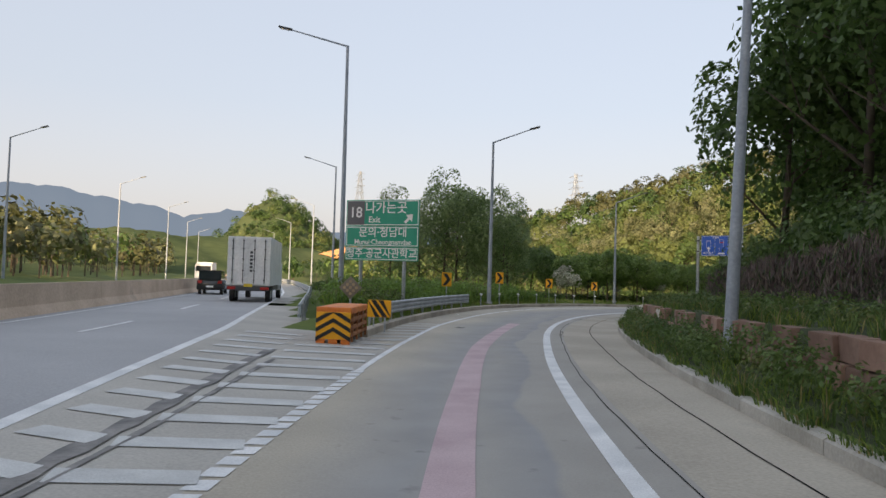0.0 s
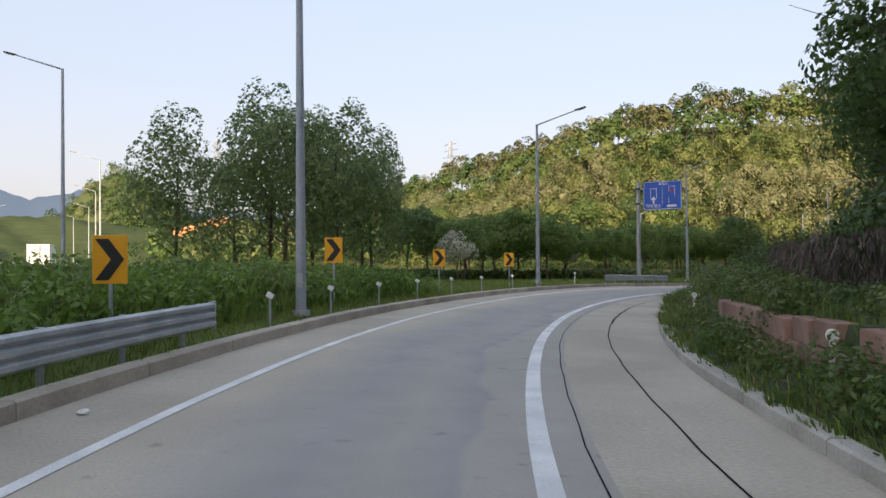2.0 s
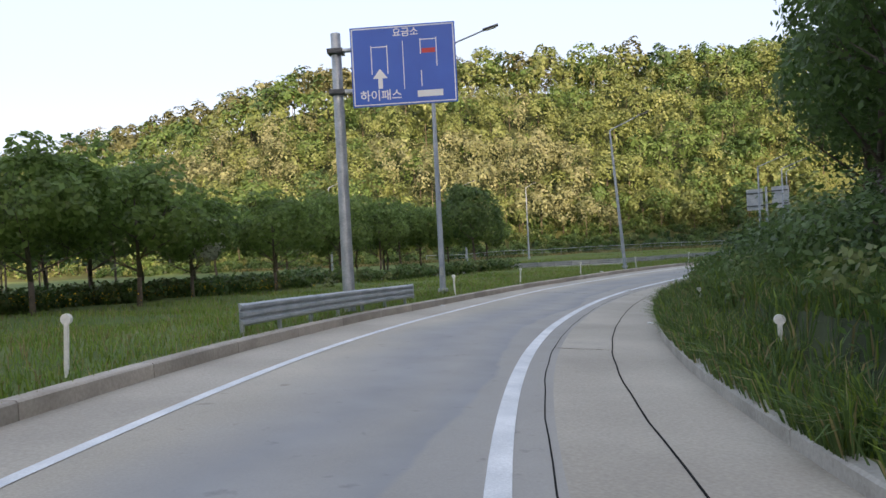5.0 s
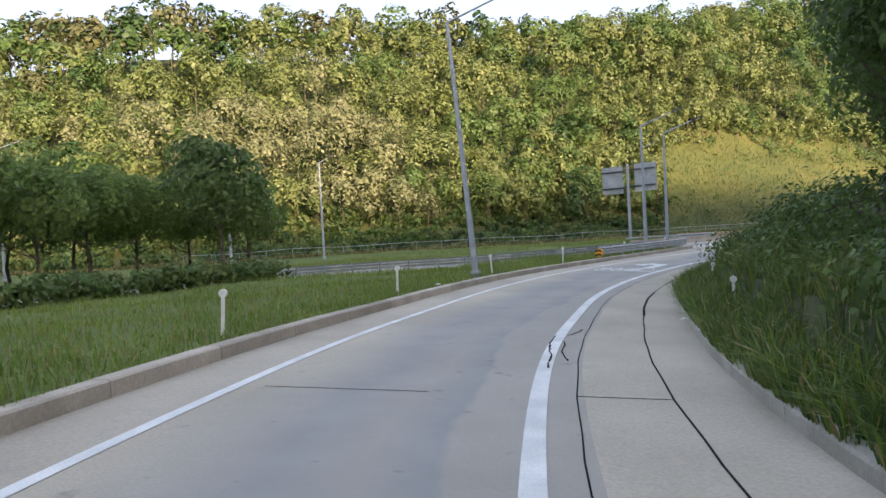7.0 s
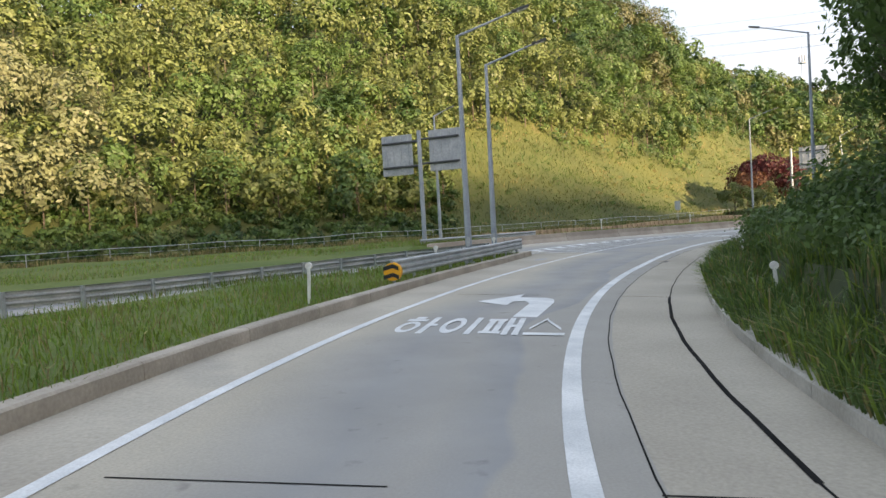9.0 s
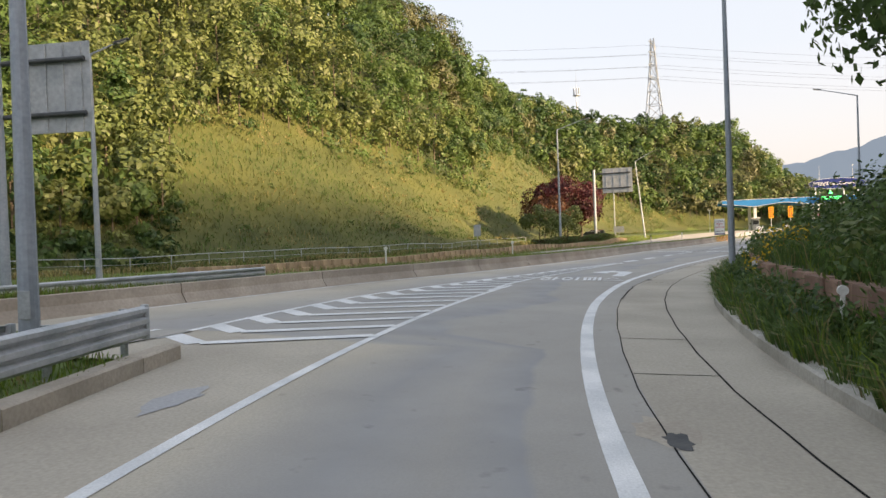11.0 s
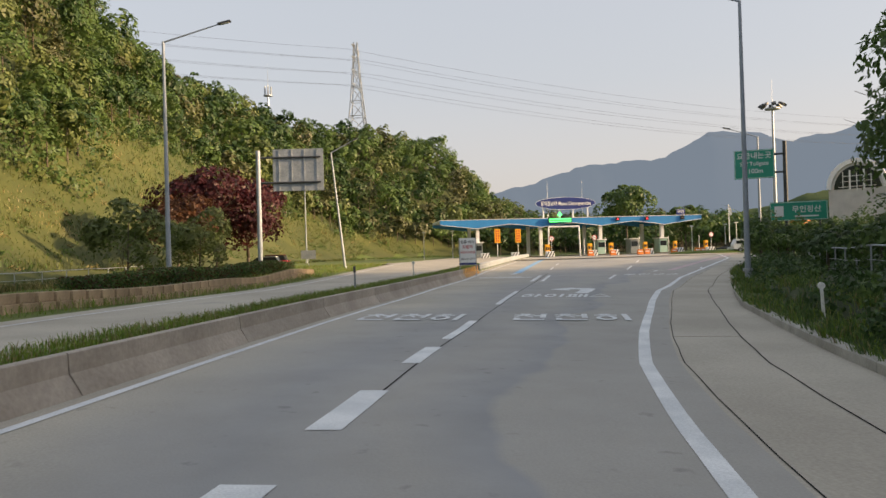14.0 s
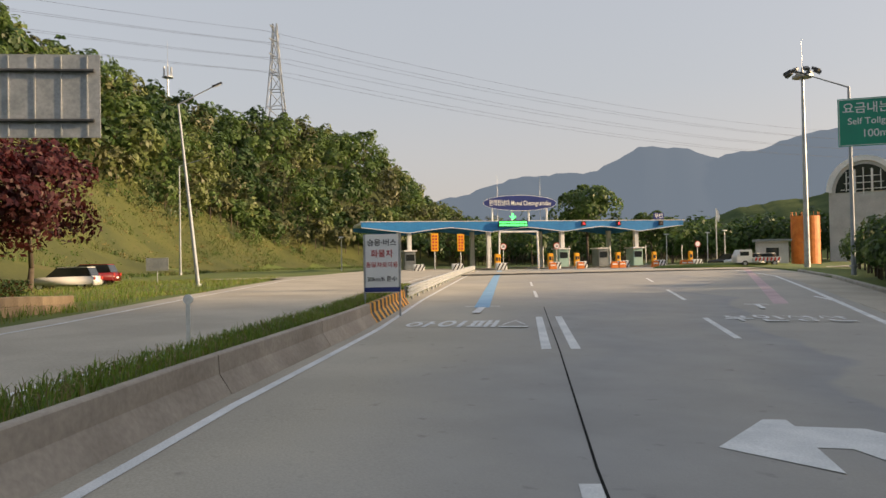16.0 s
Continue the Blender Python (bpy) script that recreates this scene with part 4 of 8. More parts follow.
def undergrowth():
    """Shrubs and tall weeds on the banks, bush by bush."""
    rng = np.random.default_rng(51)
    pts, outs, ids, sz = [], [], [], []

    def bushes(n, s0, s1, v0, v1, r0, r1, leaf, tones, flat=0.9, bias=1.0):
        s = rng.uniform(s0, s1, n)
        v = rng.uniform(0, 1, n) ** bias * (v1 - v0) + v0
        gx, gy, gz = ground_z(s, v + RIGHT_KERB(s))
        for a, x, y, z in zip(s, gx, gy, gz):
            if MOUND_SIZE(a) < 0.06:
                continue
            r = rng.uniform(r0, r1)
            k = int(1.15 * (r / leaf) ** 2) + 14
            c = unit(rng.normal(size=(6, 3))) * 0.5
            q = unit(rng.normal(size=(k, 3)) + np.array([0, 0, 0.4]))
            p = (c[rng.integers(0, 6, k)] + q * rng.uniform(0.35, 0.75, k)[:, None]) * np.array([r, r, r * flat])
            pts.append(p + np.array([x, y, z + r * flat * 0.55]))
            outs.append(unit(p))
            ids.append(np.full(k, rng.choice(tones)))
            sz.append(np.full(k, leaf))

    bushes(150, 2, 48, 0.5, 1.25, 0.25, 0.62, 0.05, [1, 1, 0, 4])
    bushes(110, 8, 62, 5.6, 11, 1.1, 2.0, 0.12, [4, 4, 1, 2])
    bushes(60, 44, 68, 0.7, 2.4, 0.3, 0.65, 0.05, [1, 1, 0, 0])
    bushes(170, 166, 218, 0.5, 1.3, 0.25, 0.6, 0.065, [2, 4, 4])
    bushes(420, -6, 66, 1.6, 4.3, 0.22, 0.45, 0.05, [1, 1, 4, 0], bias=0.8)
    bushes(520, 62, 196, 1.4, 4.8, 0.4, 0.85, 0.08, [1, 1, 0, 4, 4])
    bushes(400, 78, 196, 3.0, 6.5, 0.8, 1.5, 0.095, [4, 4, 1, 2], 1.1)
    # darker leaf tones here stand in for shade on the far bank
    bushes(420, 186, 262, 0.8, 8, 0.3, 0.75, 0.09, [2, 2, 4])
    bushes(900, -10, 200, 5.4, 18, 0.6, 1.3, 0.17, [1, 4, 2, 2, 3])
    p, i, z = np.concatenate(pts), np.concatenate(ids), np.concatenate(sz)
    me = quads("bank_shrubs", cards(p, z, rng, np.concatenate(outs)), i, [M["leaf_lime"], M["leaf_mid"], M["leaf_dark"], M["vine"], M["leaf_bank"]])
    tagged(new("bank_shrubs", me), "dark green shrubs and weeds over the bank inside the bend", "shrubs", kind="stuff")
    # bushes behind the guardrail at the gore
    pts, ids, outs = [], [], []
    bs_, bo = rng.uniform(30, 64, 420), rng.uniform(1.2, 11, 420)
    bx, by, bz = ground_z(bs_, LEFT_KERB(bs_) - bo)
    for x, y, z, o in zip(bx, by, bz, bo):
        if x < HWY_EDGE(y) + 3.2:
            continue
        r = rng.uniform(0.5, 0.95)
        q = unit(rng.normal(size=(130, 3)) + np.array([0, 0, 0.5]))
        p = q * rng.uniform(0.6, 1.15, 130)[:, None] * np.array([r, r, r * 0.85])
        pts.append(p + np.array([x, y, z + r * 0.55]))
        outs.append(q)
        ids.append(np.full(130, rng.choice([0, 1, 1, 2])))
    me = quads("gore_bushes", cards(np.concatenate(pts), 0.085, rng, np.concatenate(outs), 0.8), np.concatenate(ids), [M["leaf_lime"], M["leaf_fresh"], M["leaf_fresh"]])
    tagged(new("gore_bushes", me), "dense green bushes behind the guardrail", "shrubs", kind="stuff")
    # bushes under the trees of the island
    pts, ids, outs = [], [], []
    bs_, bo = np.append(rng.uniform(66, 121, 560), rng.uniform(98, 139, 340)), np.append(rng.uniform(1.5, 7, 560), rng.uniform(0.8, 3.2, 340))
    bx, by, bz = ground_z(bs_, SIDE_E(bs_) + bo)
    for x, y, z in zip(bx, by, bz):
        if x < HWY_EDGE(y) + 4:
            continue
        r = rng.uniform(0.5, 1.0)
        q = unit(rng.normal(size=(64, 3)) + np.array([0, 0, 0.5]))
        pts.append(q * rng.uniform(0.6, 1.1, 64)[:, None] * np.array([r, r, r * 0.8]) + np.array([x, y, z + r * 0.55]))
        outs.append(q)
        ids.append(np.full(64, rng.choice([0, 1, 1, 2])))
    me = quads("island_bushes", cards(np.concatenate(pts), 0.16, rng, np.concatenate(outs), 0.8), np.concatenate(ids), [M["leaf_lime"], M["leaf_bank"], M["leaf_mid"]])
    tagged(new("island_bushes", me), "green bushes under the trees of the grass island", "shrubs", kind="stuff")
    # dense shrubs along the foot of the woods
    pts, ids, outs = [], [], []
    hx, hy = rng.uniform(30, 340, 48000), rng.uniform(-40, 260, 48000)
    hu = toe_dist(hx, hy)[0]
    ok = (hu > -1.0) & (hu < 13) & (hx < 146 + 1.165 * hu) & (hy < 215) | (hx > 225) & (hu > 16) & (hu < 20) & (rng.random(48000) < 0.4)
    hx, hy, hu = hx[ok], hy[ok], hu[ok]
    hz = soil_many(hx, hy)
    for x, y, u, z in zip(hx, hy, hu, hz):
        r = rng.uniform(0.6, 1.3)
        k = 70
        q = rng.normal(size=(k, 3))
        q /= np.linalg.norm(q, axis=1)[:, None]
        q *= rng.uniform(0.6, 1.0, k)[:, None]
        pts.append(q * np.array([r, r, r * 0.85]) + np.array([x, y, z + r * 0.6]))
        outs.append(q)
        ids.append(np.full(k, rng.choice([1, 1, 1, 2, 2, 0])))
    # thickets between the trunks
    hx, hy = rng.uniform(20, 330, 16000), rng.uniform(-20, 300, 16000)
    hu = toe_dist(hx, hy)[0]
    ok = (hu - wood_edge(hx) > -2) & (hu - wood_edge(hx) < 40)
    hx, hy = hx[ok], hy[ok]
    for x, y, z in zip(hx, hy, soil_many(hx, hy)):
        r = rng.uniform(1.0, 2.2)
        q = unit(rng.normal(size=(44, 3)) + np.array([-0.3, -0.5, 0.5]))
        pts.append(q * np.array([r, r, r * 0.9]) * rng.uniform(0.7, 1.1, 44)[:, None] + np.array([x, y, z + r * 0.4]))
        outs.append(q)
        ids.append(np.full(44, rng.choice([1, 1, 2, 0])))
    me = quads("foot_shrubs", cards(np.concatenate(pts), 0.27, rng, np.concatenate(outs), 0.6), np.concatenate(ids), [M["leaf_lime"], M["leaf_mid"], M["leaf_dark"]])
    tagged(new("foot_shrubs", me), "dense green shrubs along the foot of the woods", "shrubs", kind="stuff")
    # low bushes dotted over the open slope
    pts, ids = [], []
    hx, hy = np.append(rng.uniform(146, 330, 2600), rng.uniform(195, 330, 2600)), rng.uniform(40, 200, 5200)
    hu = toe_dist(hx, hy)[0]
    ok = (hu > 1) & (hu < 32)
    hx, hy = hx[ok], hy[ok]
    hz = soil_many(hx, hy)
    for x, y, z in zip(hx, hy, hz):
        r = rng.uniform(0.25, 0.7)
        pts.append(rng.normal(size=(46, 3)) * np.array([r, r, r * 0.55]) * 0.6 + np.array([x, y, z + r * 0.4]))
        ids.append(np.full(46, rng.choice([0, 1, 1, 2])))
    me = quads("slope_bushes", cards(np.concatenate(pts), 0.13, rng), np.concatenate(ids), [M["leaf_lime"], M["leaf_mid"], M["grass_dry"]])
    tagged(new("slope_bushes", me), "low green bushes dotted over the open grassy slope", "shrubs", kind="stuff")


undergrowth()


def blades(name, ss, dd, hh, ids, label, rng, zs=None, wide=1.0, lean=None, tones=("grass", "grass_dry", "leaf_fresh")):
    """Grass blades of two bent pieces each."""
    x, y, z = ground_z(ss, dd)
    if zs is not None:
        z = zs
    n = len(ss)
    th = rng.uniform(0, 6.28, n)
    w = rng.uniform(0.005, 0.011, n) * (1 + hh) * wide
    if lean is None:
        lean = rng.normal(size=(n, 2)) * 0.4
    lean = lean * hh[:, None]
    c = np.stack([x, y, z - 0.03], 1)
    sv = np.stack([np.cos(th) * w, np.sin(th) * w, 0 * w], 1)
    mid = c + np.stack([lean[:, 0] * 0.35, lean[:, 1] * 0.35, hh * 0.62], 1)
    droop = np.clip(np.hypot(lean[:, 0], lean[:, 1]) / (hh + 1e-6), 0, 1.4)
    tip = c + np.stack([lean[:, 0] * 1.15, lean[:, 1] * 1.15, hh * (1.0 - 0.45 * droop)], 1)
    lo = np.stack([c - sv, c + sv, mid + sv * 0.8, mid - sv * 0.8], 1)
    hi = np.stack([mid - sv * 0.8, mid + sv * 0.8, tip + sv * 0.15, tip - sv * 0.15], 1)
    v = np.concatenate([lo, hi]).reshape(-1, 3)
    me = quads(name, v, np.concatenate([ids, ids]), [M[t] for t in tones])
    return tagged(new(name, me), label, "grass", kind="stuff")


def build_grass():
    rng = np.random.default_rng(61)
    n = 120000
    s = rng.uniform(24, 168, n)
    o = rng.uniform(0, 1, n) ** 1.8 * 17 + 0.12
    d = LEFT_KERB(s) - o
    gp = at(s, d)
    keep = ~((s > 120) & (d < SIDE_E(s) + 0.5)) & (gp[:, 0] > HWY_EDGE(gp[:, 1]) + 3.2)
    s, d, o = s[keep], d[keep], o[keep]
    tall = np.where((s < 62) & (o > 2), 1.9, 1.0)
    h = rng.uniform(0.12, 0.34, len(s)) * np.clip(o + 0.3, 0.4, 1.1) * tall * (1 + 0.25 * wave(s, o, 0.9))
    blades("verge_grass", s, d, h, rng.choice([0, 0, 0, 2, 1], len(s)), "long green grass on the island beside the ramp", rng)
    n = 26000
    s, o = rng.uniform(29, 65, n), rng.uniform(1.2, 10.5, n)
    d = LEFT_KERB(s) - o
    gp = at(s, d)
    keep = gp[:, 0] > HWY_EDGE(gp[:, 1]) + 3.4
    s, d, o = s[keep], d[keep], o[keep]
    blades("tall_sprigs", s, d, rng.uniform(0.55, 1.25, len(s)) * np.clip(o / 2.2, 0.4, 1), rng.choice([0, 0, 1, 2], len(s)), "tall feathery green sprigs over the bushes behind the guardrail", rng, wide=2.2, tones=("leaf_fresh", "grass", "leaf_mid"))
    n = 15000
    gx = rng.uniform(60, 205, n)
    gy = np.interp(gx, TOE[:, 0], TOE[:, 1]) - rng.uniform(1.5, 4.5, n)
    s, d = many_sd(gx, gy)
    blades("straw_strip", s, d, rng.uniform(0.25, 0.7, n), rng.choice([0, 0, 1], n), "straw-coloured dry grass along the far fence", rng, wide=3.0, tones=("grass_dry", "slope_grass"))
    # tufts leaning over the kerb of the bank
    k = 4200
    ts, to = np.append(rng.uniform(-4, 262, k - 1400), rng.uniform(62, 190, 1400)), rng.uniform(0, 1, k) ** 1.4 * 2.8 + 0.1
    th = np.where((ts > 66) & (ts < 200), rng.uniform(0.35, 0.85, k), rng.uniform(0.2, 0.5, k))
    q = np.repeat(np.arange(k), 26)
    n = len(q)
    off = rng.normal(size=(n, 2)) * 0.11
    s, d = ts[q] + off[:, 0], RIGHT_KERB(ts[q]) + np.maximum(to[q] + off[:, 1], 0.06)
    _, _, _, _, nx, ny = frames_at(s)
    lean = off / 0.11 * 0.3 + rng.normal(size=(n, 2)) * 0.15
    side = np.clip(lean[:, 1] - 0.22 * (to[q] < 0.6), -0.6, 0.8)
    lean = np.stack([nx * side - ny * lean[:, 0], ny * side + nx * lean[:, 0]], 1)
    blades("bank_grass", s, d, th[q] * rng.uniform(0.6, 1.1, n), rng.choice([0, 0, 0, 2, 2, 2, 3, 3, 1], n), "long drooping tufts of grass along the kerb of the bank", rng, lean=lean, wide=1.1, tones=("leaf_bank", "grass_dry", "leaf_mid", "grass"))
    n = 34000
    s = rng.uniform(172, 276, n)
    d = MEDIAN(s) - rng.uniform(0.3, 1.25, n)
    h = rng.uniform(0.1, 0.32, n)
    blades("median_grass", s, d, h, rng.choice([0, 0, 2, 1], n), "grass strip behind the concrete barrier", rng)
    n = 40000
    s = rng.uniform(150, 300, n)
    d = MEDIAN(s) - 9 - np.clip((s - 240) / 60, 0, 1) * 7 - rng.uniform(0, 1, n) ** 1.3 * 14
    h = rng.uniform(0.15, 0.5, n)
    blades("far_verge_grass", s, d, h, rng.choice([0, 0, 1, 2], n), "sunlit rough grass below the hill", rng)

    # rough grass over the open slope
    n = 330000
    gx, gy = rng.uniform(140, 335, n), rng.uniform(30, 190, n)
    u = toe_dist(gx, gy)[0]
    ok = (u > -4) & (u < np.interp(gx, [140, 155, 170, 230, 335], [8, 26, 28, 20, 16]))
    s, d = many_sd(gx[ok], gy[ok])
    h = rng.uniform(0.25, 0.75, len(s))
    patch = wave(gx[ok], gy[ok], 0.21) + rng.normal(size=len(s)) * 0.5
    blades("slope_grass", s, d, h, np.where(patch > 1.15, 1, np.where(patch > -0.3, 0, 2)), "rough yellowish-green grass over the open slope", rng, wide=3.5, tones=("slope_grass", "grass_dry", "leaf_mid"))


build_grass()


# ---------------------------------------------------------------- kerbs, barriers, rails
def facing(x, y, z, heading):
    """A pose there whose y axis points along a compass heading."""
    return Matrix.Translation((x, y, z)) @ Matrix.Rotation(-radians(heading), 4, "Z")


def on_road(s, d, dz=0.0):
    """An upright pose on the ramp there, its y axis along the ramp."""
    return spot(s, d, dz)


def kerb_run(s0, s1, edge, side, label, group, h=0.2, w=0.24, piece=3.0, material="kerb"):
    prof = [(0, -0.25), (0.0, h - 0.03), (0.04 * side, h), (w * side, h), (w * side, -0.25)]
    if side < 0:
        prof = prof[::-1]
    s = s0
    i = 0
    while s < s1 - 0.5:
        e = min(s + piece, s1)
        ss = np.linspace(s + 0.012, e - 0.012, 4)
        p = at(ss, edge(ss), 0.004 * math.sin(i * 5.1))
        tagged(sweep("kerb", p, prof, M[material], closed=True), label, "kerb", group, "structure")
        s, i = e, i + 1


kerb_run(-18, 300, RIGHT_KERB, 1, "weathered concrete kerb under overhanging grass", "kerb of the bank", material="kerb_grey")
kerb_run(24, 169.2, LEFT_KERB, -1, "low stained concrete kerb with cracks beside the grass", "kerb of the island", 0.24, 0.3)
MED = [(-0.22, 0), (-0.2, 0.12), (-0.1, 0.32), (-0.085, 0.6), (-0.06, 0.62), (0.06, 0.62), (0.085, 0.6), (0.1, 0.32), (0.24, 0.1), (0.3, 0)]
for k in range(15):
    stripe_end = k == 14
    ss = np.linspace(172 + 6 * k + 0.02, 178 + 6 * k - 0.02, 5) if not stripe_end else np.linspace(256.02, 265, 6)
    ob = sweep("concrete_barrier", at(ss, MEDIAN(ss) + 0.1, -0.02), MED, M["yellow"] if stripe_end else M["barrier"], closed=True)
    if stripe_end:
        tagged(ob, "concrete barrier end painted with yellow and black stripes", "barrier", "median of the toll approach", "structure")
        for q in range(10):
            s2 = np.linspace(256.2 + q * 0.9, 256.62 + q * 0.9, 2)
            sweep("stripe", at(s2, MEDIAN(s2) + 0.1, -0.02), [(a * 1.03, b * 1.006) for a, b in MED], M["black"], ob, closed=True)
    else:
        tagged(ob, "tan concrete barrier segment with stains and open joints", "barrier", "median of the toll approach", "structure")


def guardrail(name, path, label, height=0.72, post_gap=2.0, side=1, end=True):
    """Corrugated steel beam on posts along a path of ground places; side: where the traffic is."""
    e = empty(name, Matrix(), label, "guardrail")
    p = np.array(path, float)
    wave_ = [(0.0, -0.25), (0.07, -0.2), (0.07, -0.13), (0.0, -0.085), (0.0, -0.06), (0.07, -0.02), (0.07, 0.05), (0.0, 0.095), (0.0, 0.12), (0.07, 0.165), (0.07, 0.22), (0.0, 0.26)]
    back = [(a - 0.012, b) for a, b in wave_[::-1]]
    prof = [(a * side, b + height - 0.26) for a, b in wave_ + back]
    sweep("beam", p, prof if side > 0 else prof[::-1], M["rail"], e, closed=True)
    ln = np.concatenate([[0], np.cumsum(np.hypot(*np.diff(p[:, :2], axis=0).T))])
    me = None
    for s in np.arange(0.3, ln[-1], post_gap):
        x, y, z = [float(np.interp(s, ln, p[:, k])) for k in range(3)]
        if me is None:
            bm = bmesh.new()
            tube(bm, (0, 0, -0.3), (0, 0, height), 0.06, n=8)
            po = part("post", bm, M["steel"], e)
            me = po.data
        else:
            po = new("post", me)
            po.parent = e
        t = float(np.interp(s + 0.1, ln, p[:, 0])) - x, float(np.interp(s + 0.1, ln, p[:, 1])) - y
        q = math.hypot(*t) + 1e-9
        po.location = (x - side * 0.11 * t[1] / q, y + side * 0.11 * t[0] / q, z)
    if end:
        bm = bmesh.new()
        x, y, z = p[-1]
        box(bm, (x, y, z + height - 0.26), (0.1, 0.1, 0.56), bevel=0.02)
        part("end_cap", bm, M["rail"], e)
    return e


s_ = np.linspace(26.5, 45.0, 16)
guardrail("guardrail", at(s_, LEFT_KERB(s_) - 0.42, 0.24), "galvanised corrugated guardrail behind the kerb at the gore", side=1)
s_ = np.linspace(91.0, 103.2, 9)
guardrail("guardrail", at(s_, LEFT_KERB(s_) - 0.45, 0.2), "short corrugated guardrail in front of the sign post", side=1)
s_ = np.linspace(153.2, 169.0, 10)
guardrail("guardrail", at(s_, LEFT_KERB(s_) - 0.5, 0.15), "corrugated guardrail along the nose between two ramps", side=1)
s_ = np.linspace(139.5, 167.5, 20)
guardrail("guardrail", at(s_, SIDE_E(s_) + 0.8, 0.02), "long corrugated guardrail of the joining ramp", side=-1)
s_ = np.linspace(174, 184, 6)
guardrail("guardrail", at(s_, MEDIAN(s_) - 2.4, 0.1), "corrugated guardrail with a striped end in the far verge", side=1)
s_ = np.linspace(265.5, 330, 24)
guardrail("guardrail", at(s_, MEDIAN(s_) + 0.25, 0.0), "pale low guardrail leading to the toll lanes", side=1, post_gap=2.4)
yy = np.concatenate([np.arange(27, 110, 4.0), np.arange(110, 300, 12.0)])
guardrail("guardrail", [(float(HWY_EDGE(t)) + 2.3, t, float(hwy_z(-10, t))) for t in yy], "corrugated guardrail along the highway's outer edge", side=-1, post_gap=4.0)

nose = empty("hazard_marker", on_road(153.0, float(LEFT_KERB(153.0)) - 0.42, 0.12), "black and amber marker on the end of the rail", "sign")
bm = bmesh.new()
tube(bm, (0, -0.06, 0.42), (0, 0.1, 0.42), 0.27, n=20)
nose_disc = part("disc", bm, M["yellow"], nose)
for k in (-1, 1):
    bm = bmesh.new()
    prism(bm, [(-0.28, 0.42 + k * 0.13 - 0.1), (0.02, 0.42 + k * 0.13 - 0.02), (0.2, 0.42 + k * 0.13 - 0.1), (0.2, 0.42 + k * 0.13 + 0.02), (0.02, 0.42 + k * 0.13 + 0.1), (-0.28, 0.42 + k * 0.13 + 0.02)], 0.014, Matrix.Translation((0, -0.068, 0)))
    part("stripe", bm, M["black"], nose_disc)
bm = bmesh.new()
tube(bm, (0, 0.05, -0.3), (0, 0.05, 0.3), 0.05, n=8)
part("post", bm, M["steel"], nose)

# joints in the shoulder
JOINTS = (curve((0, 0.5), (100, 0.48), (170, 0.6), (222, 0.68)), curve((0, 1.63), (41, 1.7), (100, 1.75), (170, 1.8), (203, 2.0), (222, 2.2)))
for off, w in zip(JOINTS, (0.02, 0.03)):
    line_on("shoulder_joint", -18, 262, lambda s, o=off: RIGHT_LINE(s) + o(s) + 0.025 * np.sin(s * 0.33) + 0.012 * np.sin(s * 1.9), w, M["tar"], 0.005, "dark open joint running along the concrete shoulder")
for a, b in ((56.5, 66.5), (126, 134), (138, 152)):
    line_on("wide_joint", a, b, lambda s: RIGHT_LINE(s) + JOINTS[1](s) + 0.025 * np.sin(s * 0.33) + 0.012 * np.sin(s * 1.9), 0.07, M["tar"], 0.007, "wide black gap in the shoulder joint")
for a in (92.5, 115.0, 137.6, 152.0, 169.0, 172.6, 189.0, 207.0, 221.0):
    q = ribbon("cross_joint", a, a + 0.035, lambda s: RIGHT_LINE(s) + JOINTS[0](s), lambda s: RIGHT_LINE(s) + JOINTS[1](s), 0.005, M["tar"], 0.01)
    tagged(q, "dark cross joint in the shoulder concrete", "road joint", "cross joints", "structure")
    if a in (115.0, 137.6, 152.0):
        q = ribbon("cross_joint", a, a + 0.03, lambda s: LEFT_LINE(s) + 0.4, lambda s: RIGHT_LINE(s) - 1.5, 0.004, M["tar"], 0.01)
        tagged(q, "thin cross joint in the lane concrete", "road joint", "cross joints", "structure")


def blot(name, s, d, rx, ry, material, label, seed, dz=0.006):
    rng = np.random.default_rng(seed)
    n = 18
    k = rng.uniform(0.65, 1.2, n)
    a = np.arange(n) / n * 2 * math.pi
    p = at(s + np.sin(a) * ry * k, d + np.cos(a) * rx * k, dz)
    return tagged(obj(name, p, [tuple(range(n))], material), label, "road patch", kind="structure")


blot("pothole_patch", 165.5, 1.52, 0.15, 0.34, M["patch"], "crumbled dark pothole beside the shoulder joint", 3)
blot("pothole_rim", 165.9, 1.45, 0.3, 0.62, M["kerb"], "pale spalled rim round the pothole", 4, 0.004)
blot("oil_patch", 30.3, -2.9, 0.2, 0.3, M["patch"], "dark oil patch on the lane", 5)
blot("crack_patch", 62.5, 1.72, 0.09, 0.7, M["kerb"], "crumbled concrete beside the open joint", 6)


def crack(s0, s1, d0, d1, width, label, seed):
    """A jagged open crack along the concrete."""
    rng = np.random.default_rng(seed)
    s = np.arange(s0, s1, 0.09)
    d = d0 + (d1 - d0) * (s - s0) / (s1 - s0) + np.cumsum(rng.normal(size=len(s))) * 0.012
    w = width * rng.uniform(0.25, 1.0, len(s))
    v = np.stack([at(s, d - w, 0.0125), at(s, d + w, 0.0125)], 1).reshape(-1, 3)
    tagged(obj("crack", v, [(2 * k, 2 * k + 1, 2 * k + 3, 2 * k + 2) for k in range(len(s) - 1)], M["tar"]), label, "road crack", "cracks", "structure")


